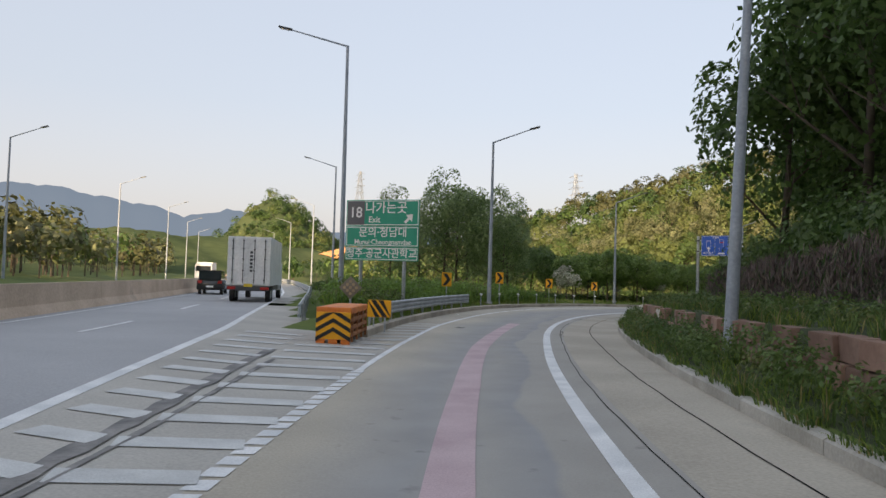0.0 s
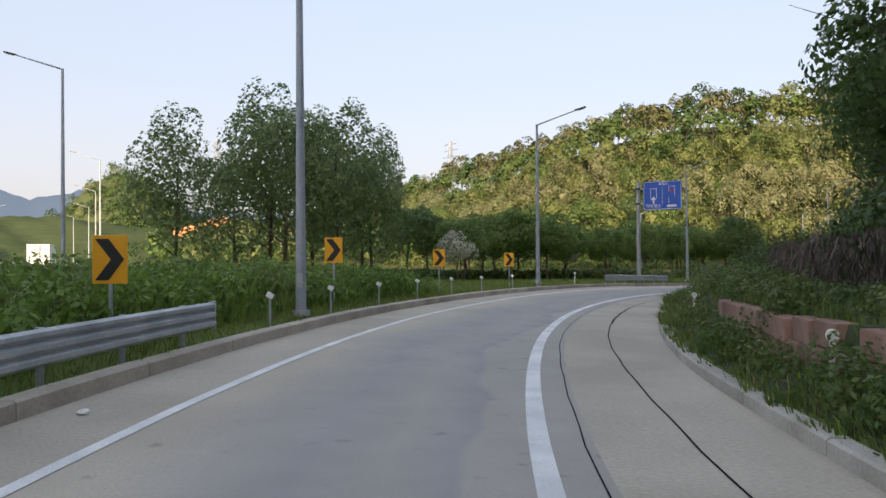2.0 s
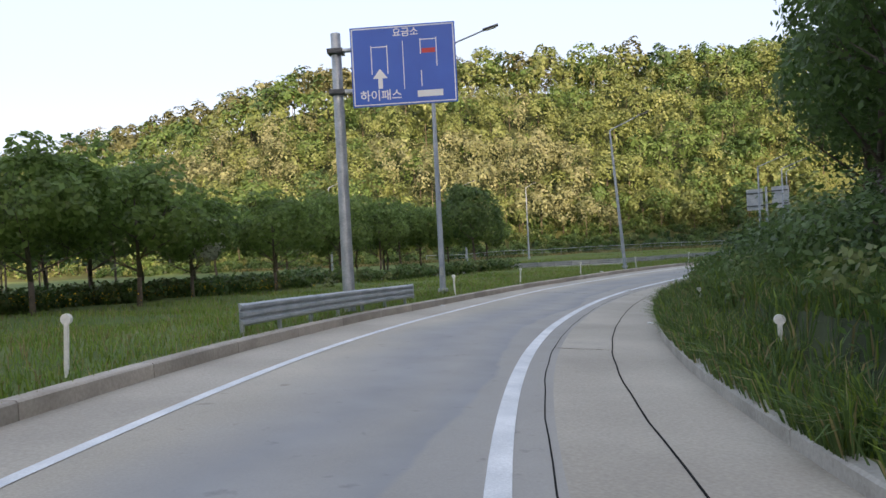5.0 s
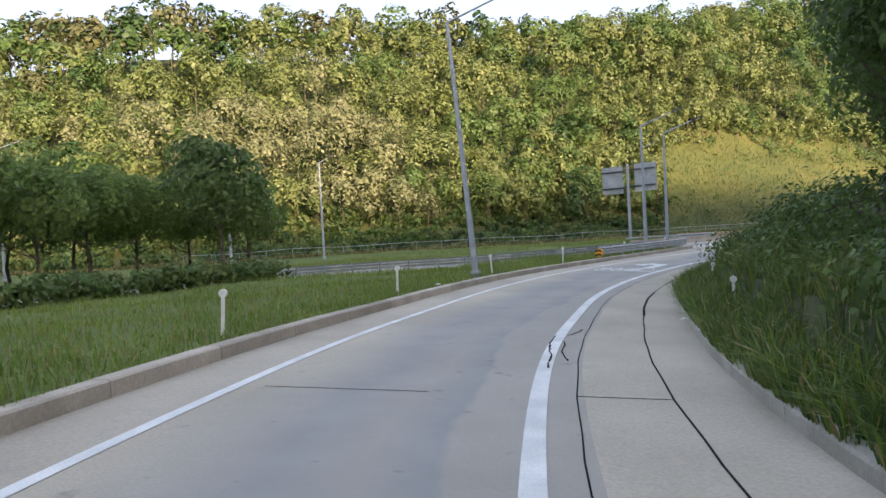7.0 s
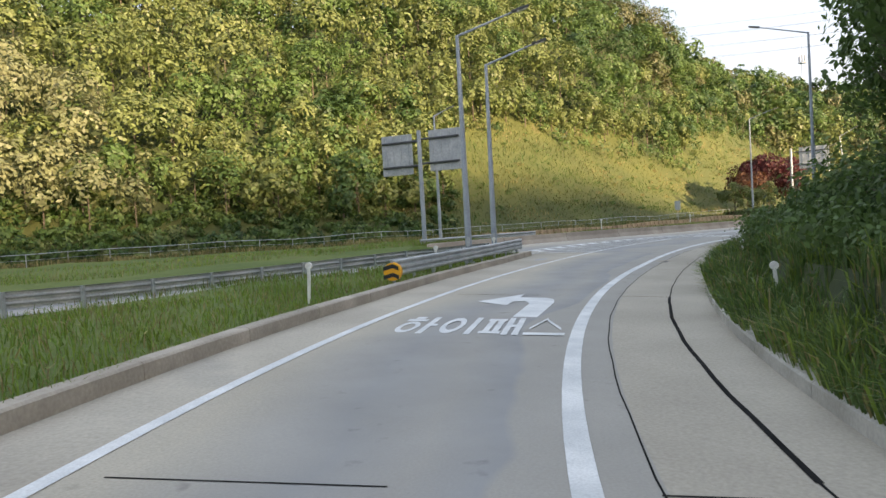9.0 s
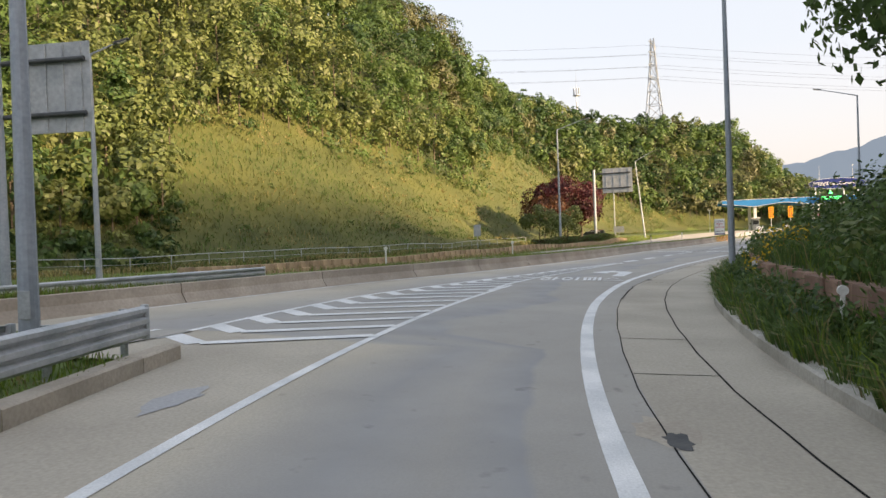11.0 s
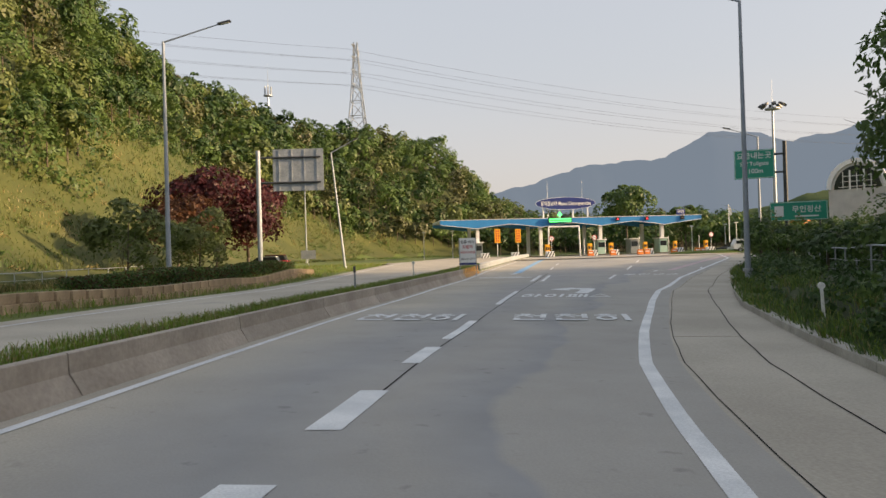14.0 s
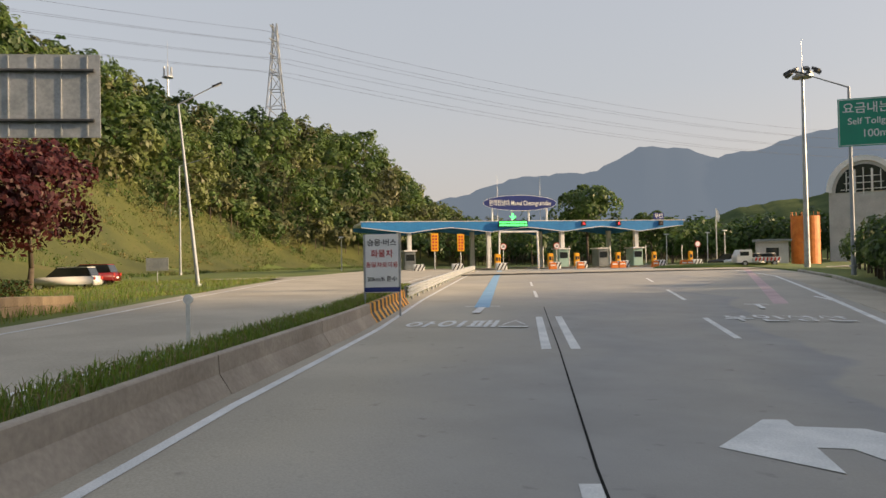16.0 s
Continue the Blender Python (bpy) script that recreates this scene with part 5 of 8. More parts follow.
crack(117.2, 121.4, 0.36, 0.5, 0.026, "jagged crack breaking the white edge line", 7)
crack(118.0, 120.6, 0.66, 0.58, 0.02, "short jagged crack beside the edge line", 17)
crack(121.4, 122.6, 0.55, 0.85, 0.025, "jagged crack between edge line and joint", 27)
crack(181.0, 186.5, 1.2, 1.16, 0.03, "crumbling crack along the shoulder joint", 37)
crack(28.0, 31.5, 1.4, 1.2, 0.018, "fine crack along the shoulder joint", 47)
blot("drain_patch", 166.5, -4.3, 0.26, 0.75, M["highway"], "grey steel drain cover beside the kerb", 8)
blot("dark_patch", 190.5, 1.35, 0.14, 0.35, M["patch"], "dark chipped patch by the joint", 9)

# ---------------------------------------------------------------- painted markings
def ground_triangles(names):
    """The triangles of the paved sheets, three corners each."""
    out = []
    for nm in names:
        ob = bpy.data.objects.get(nm)
        if ob is None:
            continue
        ob.data.calc_loop_triangles()
        co = np.array([tuple(v.co) for v in ob.data.vertices])
        out.append(co[np.array([tuple(t.vertices) for t in ob.data.loop_triangles])])
    return np.concatenate(out)


PAVED = ground_triangles(("gore", "shoulder_inner", "road", "highway"))
PAVED = PAVED[(PAVED[:, :, 1].min(1) < 60)]


def paved_z(x, y, z):
    """Height of the pavement under a place, or z where there is none."""
    a, b, c = PAVED[:, 0], PAVED[:, 1], PAVED[:, 2]
    den = (b[:, 1] - c[:, 1]) * (a[:, 0] - c[:, 0]) + (c[:, 0] - b[:, 0]) * (a[:, 1] - c[:, 1])
    den = np.where(np.abs(den) < 1e-12, 1e-12, den)
    u = ((b[:, 1] - c[:, 1]) * (x - c[:, 0]) + (c[:, 0] - b[:, 0]) * (y - c[:, 1])) / den
    v = ((c[:, 1] - a[:, 1]) * (x - c[:, 0]) + (a[:, 0] - c[:, 0]) * (y - c[:, 1])) / den
    hit = (u >= -1e-6) & (v >= -1e-6) & (u + v <= 1 + 1e-6)
    h = (u * a[:, 2] + v * b[:, 2] + (1 - u - v) * c[:, 2])[hit]
    h = h[np.abs(h - z) < 0.5]
    return float(h.max()) if len(h) else z


def stripe(name, a, b, w, label="white diagonal stripe on the gore", group="gore stripes", dz=0.009):
    """A painted bar between two ground places, laid onto the gore's pavement."""
    a, b = Vector(a), Vector(b)
    d = (b - a)
    d.z = 0
    n = Vector((-d.y, d.x, 0)).normalized() * w / 2
    on_gore = group == "gore stripes"
    steps = 16 if on_gore else 1
    v = []
    for i in range(steps + 1):
        c = a.lerp(b, i / steps)
        for e in (-1, -0.5, 0, 0.5, 1):
            q = c + n * e
            v.append((q.x, q.y, (paved_z(q.x, q.y, q.z) + 0.006 if on_gore else q.z) + dz))
    f = [(5 * i + j, 5 * i + 5 + j, 5 * i + 6 + j, 5 * i + 1 + j) for i in range(steps) for j in range(4)]
    return tagged(obj(name, v, f, M["paint_thin"] if on_gore else M["paint"]), label, "road marking", group, "structure")


def gore_pt(y, f):
    """On the gore: f from the highway's edge line to the ramp's left line."""
    s = to_sd(0.0, y)[0]
    q = at(s, float(LEFT_LINE(s)))
    x0 = float(HWY_EDGE(q[1]))
    z0 = float(hwy_z(x0, 0))
    f2 = min(max(f, 0), 1)
    return (x0 + (q[0] - x0) * f2, float(q[1]), z0 + (float(q[2]) - z0) * f2)


for k in range(22):
    y0 = 7.25 + (k - 8) * 1.47
    w = 0.5 if y0 < 16 else 0.4
    if y0 < 24.5:
        stripe("gore_stripe", gore_pt(y0 + 0.12, 0.13), gore_pt(y0 - 0.12, 0.44), w)
    if y0 < 20.5:
        stripe("gore_stripe", gore_pt(y0 - 0.15, 0.5), gore_pt(y0 + 0.15, 0.965), w)
    elif y0 < 26:
        stripe("gore_stripe", gore_pt(y0 - 0.05, 0.8), gore_pt(y0 + 0.15, 0.965), w * 0.8)
for f0, wd, y0, y1, sd_ in ((0.43, 0.34, -6, 19.5, 1), (0.53, 0.13, -4, 17.5, 2)):
    rg2 = np.random.default_rng(sd_)
    q = np.arange(y0, y1, 0.5)
    v = []
    for t in q:
        c = gore_pt(t, f0)
        a, b = wd * rg2.uniform(0.3, 0.55), wd * rg2.uniform(0.3, 0.55)
        v += [(c[0] - a, c[1], c[2] + 0.012), (c[0] + b, c[1], c[2] + 0.012)]
    tagged(obj("scuff_strip", v, [(2 * i, 2 * i + 1, 2 * i + 3, 2 * i + 2) for i in range(len(q) - 1)], M["scuff"]), "dark scuffed strip along the middle of the gore", "road patch", kind="structure")
line_on("gore_joint", -6, 22, lambda s: LEFT_LINE(s) - 1.35, 0.03, M["tar"], 0.011, "dark joint along the gore concrete")
for k in range(46):
    s0 = -6 + k * 0.48
    q = ribbon("left_edge_dash", s0, s0 + 0.36, lambda s: LEFT_LINE(s) - 0.14, lambda s: LEFT_LINE(s) + 0.14, 0.009, M["paint"], 0.2)
    tagged(q, "short white block of the broken gore line", "road marking", "gore line blocks", "structure")
line_on("left_edge_line", 16, 24, LEFT_LINE, 0.17, M["paint"])
for k in range(7):
    s0 = 23.0 + k * 1.35
    q = at(np.array([s0, s0 + 0.5]), np.array([max(float(LEFT_KERB(s0)) + 0.15, -5.3), float(LEFT_LINE(s0)) - 0.1]))
    stripe("gore_stripe", q[0], q[1], 0.3)
# merge zebra
ZL = curve((171, -7.4), (180, -6.9), (188, -5.5), (194, -4.35), (204, -2.75), (206, -2.45))
ZR = curve((171, -3.35), (183, -3.4), (186.5, -3.66), (190.6, -3.47), (195.5, -2.94), (204, -2.3), (209, -1.7))
line_on("zebra_line", 171, 206, ZL, 0.16, M["paint"])
line_on("zebra_line", 183, 206, ZR, 0.2, M["paint"])
for k in range(23):
    s0 = 170.6 + k * 1.47
    l, r = float(ZL(s0 + 1.0)), float(ZR(s0))
    if r - l > 0.3:
        m_ = float(ZL(s0)) + (float(ZR(s0)) - float(ZL(s0))) * 0.28
        q = at(np.array([s0 + 0.9, s0, s0 + 0.03, s0 + 1.5]), np.array([float(ZL(s0 + 0.9)), m_, m_ + 0.03, float(ZR(s0 + 1.5))]))
        stripe("zebra_stripe", q[0], q[1], 0.42 if s0 < 190 else 0.3, "white diagonal stripe where the two ramps join", "merge stripes")
        stripe("zebra_stripe", q[2], q[3], 0.42 if s0 < 190 else 0.3, "white diagonal stripe where the two ramps join", "merge stripes", 0.013)
line_on("median_edge_line", 176, 330, lambda s: MEDIAN(s) + 0.75, 0.16, M["paint"])
DIV = curve((206, -2.4), (208.7, -2.1), (213.2, -1.53), (218, -0.95), (222.8, -0.3), (231, 0.5), (240, 1.2), (249, 2.1), (262, 3.3), (300, 6.5))
tagged(ribbon("zebra_tip", 200.6, 205.4, lambda s: ZL(s), lambda s: ZR(s), 0.0085, M["paint_thin"], 0.5), "thin pale paint filling the tip of the merge stripes", "road marking", kind="structure")
for s0, ln, w in ((207.6, 2.4, 0.5), (212.0, 2.4, 0.42), (217.0, 2.2, 0.34), (220.6, 4.2, 0.24), (231.0, 8.5, 0.2), (268, 6, 0.15), (280, 6, 0.15)):
    line_on("lane_dash", s0, s0 + ln, DIV, w, M["paint"], 0.009, "white lane dash on the toll approach")
for o in (-0.16, 0.48):
    line_on("double_dash", 249.2, 257.6, lambda s, o=o: DIV(s) + o, 0.22, M["paint"], 0.009, "one of two parallel white bars between toll lanes")
line_on("lane_joint", 214, 262, lambda s: DIV(s) + 0.12, 0.03, M["tar"], 0.005, "dark joint between the toll lanes")
for s0, d0, ln in ((251, 6.8, 5.6), (265, 9.8, 8), (283, 13.2, 7), (262, 15.0, 4)):
    line_on("lane_dash", s0, s0 + ln, lambda s, d0=d0, s0=s0: d0 + (s - s0) * 0.19, 0.18, M["paint"], 0.009, "white lane dash on the plaza")
line_on("blue_guide_line", 262, 330, lambda s: 1.0 + (s - 262) * 0.07, 0.6, M["blue_paint"], label="blue guide stripe towards the electronic toll lane")
line_on("pink_guide_line", 262, 322, lambda s: 12.6 + (s - 262) * 0.36, 0.6, M["pink"], label="pink guide stripe towards the manned toll lane")


# strokes of each syllable in a unit square: (x, y, x, y) bars, and rings as (x, y, half width, half height)
BARS = {
    "천": [(0.22, 0.94, 0.5, 0.94), (0.06, 0.79, 0.64, 0.79), (0.36, 0.79, 0.1, 0.44), (0.36, 0.72, 0.62, 0.44), (0.88, 0.36, 0.88, 1.0), (0.64, 0.66, 0.88, 0.66), (0.2, 0.32, 0.2, 0.0), (0.14, 0.055, 0.94, 0.055)],
    "히": [(0.18, 0.94, 0.48, 0.94), (0.03, 0.78, 0.64, 0.78), (0.86, 0.0, 0.86, 1.0)],
    "하": [(0.16, 0.94, 0.44, 0.94), (0.02, 0.78, 0.58, 0.78), (0.78, 0.0, 0.78, 1.0), (0.78, 0.5, 1.0, 0.5)],
    "이": [(0.86, 0.0, 0.86, 1.0)],
    "패": [(0.02, 0.86, 0.52, 0.86), (0.0, 0.12, 0.55, 0.12), (0.16, 0.12, 0.16, 0.86), (0.4, 0.12, 0.4, 0.86), (0.66, 0.0, 0.66, 1.0), (0.93, 0.0, 0.93, 1.0), (0.66, 0.5, 0.93, 0.5)],
    "스": [(0.5, 0.98, 0.1, 0.34), (0.5, 0.88, 0.9, 0.34), (0.0, 0.07, 1.0, 0.07)],
    "무": [(0.18, 0.94, 0.82, 0.94), (0.18, 0.58, 0.82, 0.58), (0.22, 0.58, 0.22, 0.94), (0.78, 0.58, 0.78, 0.94), (0.0, 0.38, 1.0, 0.38), (0.5, 0.0, 0.5, 0.38)],
    "인": [(0.86, 0.32, 0.86, 1.0), (0.2, 0.3, 0.2, 0.0), (0.14, 0.055, 0.92, 0.055)],
    "정": [(0.06, 0.92, 0.64, 0.92), (0.36, 0.92, 0.1, 0.5), (0.36, 0.84, 0.62, 0.5), (0.88, 0.38, 0.88, 1.0), (0.66, 0.7, 0.88, 0.7)],
    "산": [(0.34, 0.98, 0.08, 0.45), (0.34, 0.86, 0.6, 0.45), (0.78, 0.36, 0.78, 1.0), (0.78, 0.68, 1.0, 0.68), (0.2, 0.3, 0.2, 0.0), (0.14, 0.055, 0.92, 0.055)],
}
RINGS = {"히": (0.33, 0.36, 0.28, 0.32), "하": (0.3, 0.36, 0.27, 0.32), "이": (0.32, 0.5, 0.29, 0.46), "인": (0.32, 0.7, 0.28, 0.28), "정": (0.52, 0.17, 0.34, 0.17)}


def road_text(body, s, d, w, ln, turn=0.0):
    """Long lettering on the lane, read in the direction of travel."""
    b = float(frames_at(s)[3])
    cell = w / (len(body) + 0.12 * (len(body) - 1))
    v, f = [], []
    lift = 0.0

    def add(points):
        k = len(v)
        v.extend((x, y, -b * x + lift) for x, y in points)
        return k

    for n, ch in enumerate(body):
        x0, y0 = -w / 2 + n * cell * 1.12, -ln / 2
        for ax, ay, bx, by in BARS[ch]:
            lift += 0.0006
            a, c = Vector((x0 + ax * cell, y0 + ay * ln)), Vector((x0 + bx * cell, y0 + by * ln))
            # broad uprights, thinner cross strokes, as the stretched stencil gives
            if abs(bx - ax) < 0.01:
                o, e = Vector((0.08 * cell, 0)), Vector((0, 0))
            else:
                o, e = Vector((0, 0.066 * ln)), Vector((0, 0))
            k = add([a - o, c - o, c + o, a + o])
            f.append((k, k + 1, k + 2, k + 3))
        if ch in RINGS:
            lift += 0.0006
            rx, ry, hx, hy = RINGS[ch]
            t = [math.tau * q / 28 for q in range(28)]
            k = add([(x0 + (rx + hx * g * math.cos(u)) * cell, y0 + (ry + hy * g2 * math.sin(u)) * ln) for g, g2 in ((1, 1), (0.56, 0.6)) for u in t])
            f += [(k + q, k + (q + 1) % 28, k + 28 + (q + 1) % 28, k + 28 + q) for q in range(28)]
    e = obj("road_lettering", v, f, M["paint"])
    e.matrix_basis = spot(s, d, 0.008, turn)
    tagged(e, "large white lettering painted on the lane", "road marking", "lane lettering", "structure")


def road_arrow(s, d, w, ln, turn=0.0, group="lane arrows", straight=False):
    """A white arrow: stem up the lane, then a head to the left, or straight on."""
    pts = [(0.2, -0.5), (0.47, -0.5), (0.5, 0.1), (0.45, 0.26), (0.33, 0.33), (-0.02, 0.33), (-0.03, 0.5), (-0.5, 0.1), (-0.05, -0.06), (-0.04, 0.13), (0.12, 0.13), (0.2, 0.04)]
    if straight:
        pts = [(-0.08, -0.5), (0.08, -0.5), (0.08, 0.1), (0.4, 0.1), (0, 0.5), (-0.4, 0.1), (-0.08, 0.1)]
    b = float(frames_at(s)[3])
    v = [(x * w, y * ln, -b * x * w) for x, y in pts]
    o = obj("lane_arrow", v, [tuple(range(len(v)))], M["paint"])
    o.matrix_basis = spot(s, d, 0.011, turn)
    tagged(o, "white painted lane arrow", "road marking", group, "structure")


road_text("하이패스", 146.3, -1.15, 3.2, 2.2, 2)
road_arrow(149.9, -1.1, 1.9, 4.4, 0)
road_text("하이패스", 190.5, -1.45, 3.45, 2.2, 6)
road_arrow(195.3, -0.85, 2.0, 4.6, 0)
road_text("천천히", 225.95, -2.0, 3.15, 2.1, -5)
road_text("천천히", 225.85, 2.7, 3.5, 2.1, -5)
road_text("하이패스", 235.9, 3.25, 3.75, 2.2, -7)
road_arrow(240.1, 3.75, 2.2, 5.2, -10)
road_text("하이패스", 255.4, 0.35, 3.66, 2.5, -7)
road_arrow(262.0, 1.0, 1.8, 6.0, -6, straight=True)
road_text("무인정산", 256.2, 10.2, 3.6, 2.6, -12)
road_arrow(261.5, 11.5, 1.2, 4.0, -16, straight=True)

# ---------------------------------------------------------------- small roadside things
def delineator(round_top):
    e = empty("delineator_post", Matrix.Translation((0, 0, -70)), "white plastic marker post with a round reflector in the grass" if round_top else "grey marker post with a tilted square reflector", "marker post", "marker posts")
    bm = bmesh.new()
    if round_top:
        box(bm, (0, 0, 0.36), (0.075, 0.035, 0.9), bevel=0.012)
        part("post", bm, M["white_plastic"], e)
        bm = bmesh.new()
        tube(bm, (0, -0.03, 0.88), (0, 0.03, 0.88), 0.085, n=16)
        part("reflector", bm, M["white_plastic"], e)
    else:
        tube(bm, (0, 0, -0.1), (0, 0, 0.72), 0.035, n=8)
        part("post", bm, M["steel"], e)
        bm = bmesh.new()
        box(bm, (0, 0, 0.8), (0.17, 0.07, 0.12), Matrix.Rotation(0.5, 4, "Y"), bevel=0.015)
        part("reflector", bm, M["sign_white"], e, "brownish square reflector head")
    return e


def put_on(e, spots):
    for i, m in enumerate(spots):
        if i == 0:
            e.matrix_basis = m
        else:
            copy_thing(e, m)


def on_ground(s, d, turn=0.0, tilt=0.0):
    x, y, z = ground_at(s, d)
    _, _, _, b, nx, ny = frames_at(s)
    return Matrix.Translation((x, y, z)) @ Matrix.Rotation(math.atan2(float(ny), float(nx)) + radians(turn), 4, "Z") @ Matrix.Rotation(radians(tilt), 4, "Y")


put_on(delineator(False), [on_ground(s, float(LEFT_KERB(s)) - 0.45) for s in (47.8, 51.8, 56.0, 60.2, 64.6, 69.0, 74.0)])
put_on(delineator(True), [on_ground(s, float(LEFT_KERB(s)) - 0.8, 0, t) for s, t in ((86, 3), (109.0, -2), (118.5, 4), (128.8, 2), (138.9, -4), (148.2, 3), (158, 5), (165.5, 0))] + [on_road(s, float(RIGHT_KERB(s)) + o, 0.2) @ Matrix.Rotation(radians(t), 4, "Y") for s, t, o in ((16.9, 2, 1.6), (28, -3, 1.2), (41.5, 2, 1.0), (57, 3, 1.1), (66.5, -2, 1.1), (76, 3, 1.1), (88, 1, 1.1), (100.6, -3, 1.4), (113, 3, 1.2), (125.5, 2, 1.2), (134.5, 7, 1.1), (148, -4, 1.1), (160, 3, 1.1), (171, 2, 1.1), (181.5, -4, 1.2), (194, 3, 1.1), (208, 2, 1.0), (222.3, -3, 0.9))] + [on_ground(s, float(MEDIAN(s)) - 1.15) for s in (190, 203, 246)])


def scrap():
    e = empty("litter_scrap", Matrix.Translation((0, 0, -75)), "crumpled white scrap of litter beside the kerb", "litter", "litter")
    bm = bmesh.new()
    bmesh.ops.create_icosphere(bm, subdivisions=2, radius=0.08)
    rng = np.random.default_rng(91)
    for v in bm.verts:
        v.co = Vector((v.co.x * 1.5, v.co.y, max(v.co.z * 0.45, -0.02))) * float(rng.uniform(0.7, 1.2))
    part("scrap", bm, M["white_plastic"], e)
    return e


put_on(scrap(), [on_road(s, d, dz) @ Matrix.Rotation(t, 4, "Z") for s, d, dz, t in ((104.6, -5.35, 0.02, 0.4), (131.9, -5.35, 0.26, 1.2), (39.5, -5.2, 0.02, 2.0), (99.8, 2.75, 0.02, 0.8), (137.0, 3.0, 0.02, 2.6), (123.6, 3.15, 0.22, 0.2))])


def chevron():
    e = empty("chevron_sign", Matrix.Translation((0, 0, -70)), "amber sign with a black chevron on a grey post", "road sign", "chevron signs")
    bm = bmesh.new()
    tube(bm, (0, 0.03, -0.3), (0, 0.03, 1.9), 0.035, n=8)
    part("post", bm, M["steel"], e)
    bm = bmesh.new()
    box(bm, (0, 0, 1.75), (0.58, 0.02, 0.82), bevel=0.008)
    part("panel", bm, M["yellow"], e)
    bm = bmesh.new()
    prism(bm, [(-0.24, 2.1), (-0.02, 2.1), (0.24, 1.75), (-0.02, 1.4), (-0.24, 1.4), (0.02, 1.75)], 0.012, Matrix.Translation((0, -0.014, 0)))
    part("chevron", bm, M["black"], e)
    return e


put_on(chevron(), [facing(x, y, soil(x, y) + dz, h) for x, y, h, dz in ((0.22, 43.9, 6, -0.1), (4.16, 55.1, 10, 0.1), (9.37, 66.0, 14, 0.0), (15.3, 75.6, 18, 0.0))])


def street_lamp(h, arm, label, lens_up=0.9):
    """Tapered pole with an arm along +x and a flat lamp head."""
    e = empty("street_lamp", Matrix.Translation((0, 0, -80)), label, "street lamp", "street lamps")
    bm = bmesh.new()
    tube(bm, (0, 0, -0.6), (0, 0, h), 0.15, 0.075, 14)
    part("pole", bm, M["post_grey"], e, smooth=False)
    bm = bmesh.new()
    tube(bm, (0, 0, -0.1), (0, 0, 0.05), 0.24, n=14)
    part("base_plate", bm, M["steel"], e)
    bm = bmesh.new()
    box(bm, (0, -0.155, 0.9), (0.16, 0.02, 0.4), bevel=0.01)
    part("hatch", bm, M["steel"], e)
    bm = bmesh.new()
    tube(bm, (-0.03, 0, h - 0.05), (arm, 0, h + lens_up), 0.055, 0.035, 8)
    part("arm", bm, M["post_grey"], e)
    bm = bmesh.new()
    ang = math.atan2(lens_up, arm)
    box(bm, (arm + 0.25 * math.cos(ang), 0, h + lens_up + 0.25 * math.sin(ang)), (0.75, 0.26, 0.1), Matrix.Rotation(-ang * 0.8, 4, "Y"), bevel=0.04)
    head = part("lamp_head", bm, M["dark_steel"], e)
    bm = bmesh.new()
    box(bm, (arm + 0.3 * math.cos(ang), 0, h + lens_up + 0.25 * math.sin(ang) - 0.055), (0.45, 0.2, 0.02), Matrix.Rotation(-ang * 0.8, 4, "Y"))
    part("lens", bm, M["lens"], head)
    return e


def lamp_at(x, y, z, heading, lean_x=0.0, lean_y=0.0):
    return facing(x, y, z, heading) @ Matrix.Rotation(radians(lean_x), 4, "Y") @ Matrix.Rotation(radians(lean_y), 4, "X")


tall = street_lamp(11.4, 2.6, "tall grey street lamp with a single arm beside the road")
put_on(tall, [lamp_at(3.2, 51.5, 0.45, 10) @ Matrix.Diagonal((1, 1, 0.975, 1)), lamp_at(17.9, 78.1, 0.2, 25) @ Matrix.Diagonal((1, 1, 0.93, 1)), lamp_at(40.3, 100.9, -0.75, 38), lamp_at(66.6, 114.1, -1.2, 50, -3.5), lamp_at(217.6, 97.0, -1.1, 105, -5.5) @ Matrix.Diagonal((1, 1, 1.16, 1)), lamp_at(197, 59, -0.5, 295),
              lamp_at(6.3, 16.4, 0.5, 188, -2.0)])
medium = street_lamp(9.4, 2.4, "grey street lamp with a single arm beside the grass", 0.8)
put_on(medium, [lamp_at(92.7, 119.2, -1.6, 70), lamp_at(98.8, 120.4, -1.6, 75, 0.4)])
high = street_lamp(13.6, 3.2, "very tall grey street lamp with a long arm over the highway")
put_on(high, [lamp_at(-5.4, 39.6, 0.7, 185, 0.4), lamp_at(178.3, 111.6, -1.3, 105), lamp_at(166.9, 82.9, -1.2, 290), lamp_at(262, 98, -0.6, 110), lamp_at(122.3, 105.4, -1.75, 275)])
small = street_lamp(10.6, 1.2, "slender white street lamp of the joining ramp", 0.5)
put_on(small, [lamp_at(94.2, 159.2, -1.4, 60), lamp_at(80.2, 155.7, -1.4, 20), lamp_at(62, 160, -1.3, 20), lamp_at(121.5, 133.9, -1.4, 75)])
far_lamps = [(-11.8, 79.6), (-22, 125), (-35, 170), (-49, 215), (-66, 260)]
put_on(street_lamp(13.4, 3.0, "grey street lamp along the outer edge of the highway"), [lamp_at(x, y, 0.2, 190) for x, y in far_lamps] + [lamp_at(x, y, 0.3, 5) for x, y in ((-40.0, 68), (-45.0, 103), (-51.5, 139), (-62, 180), (-74, 225))])


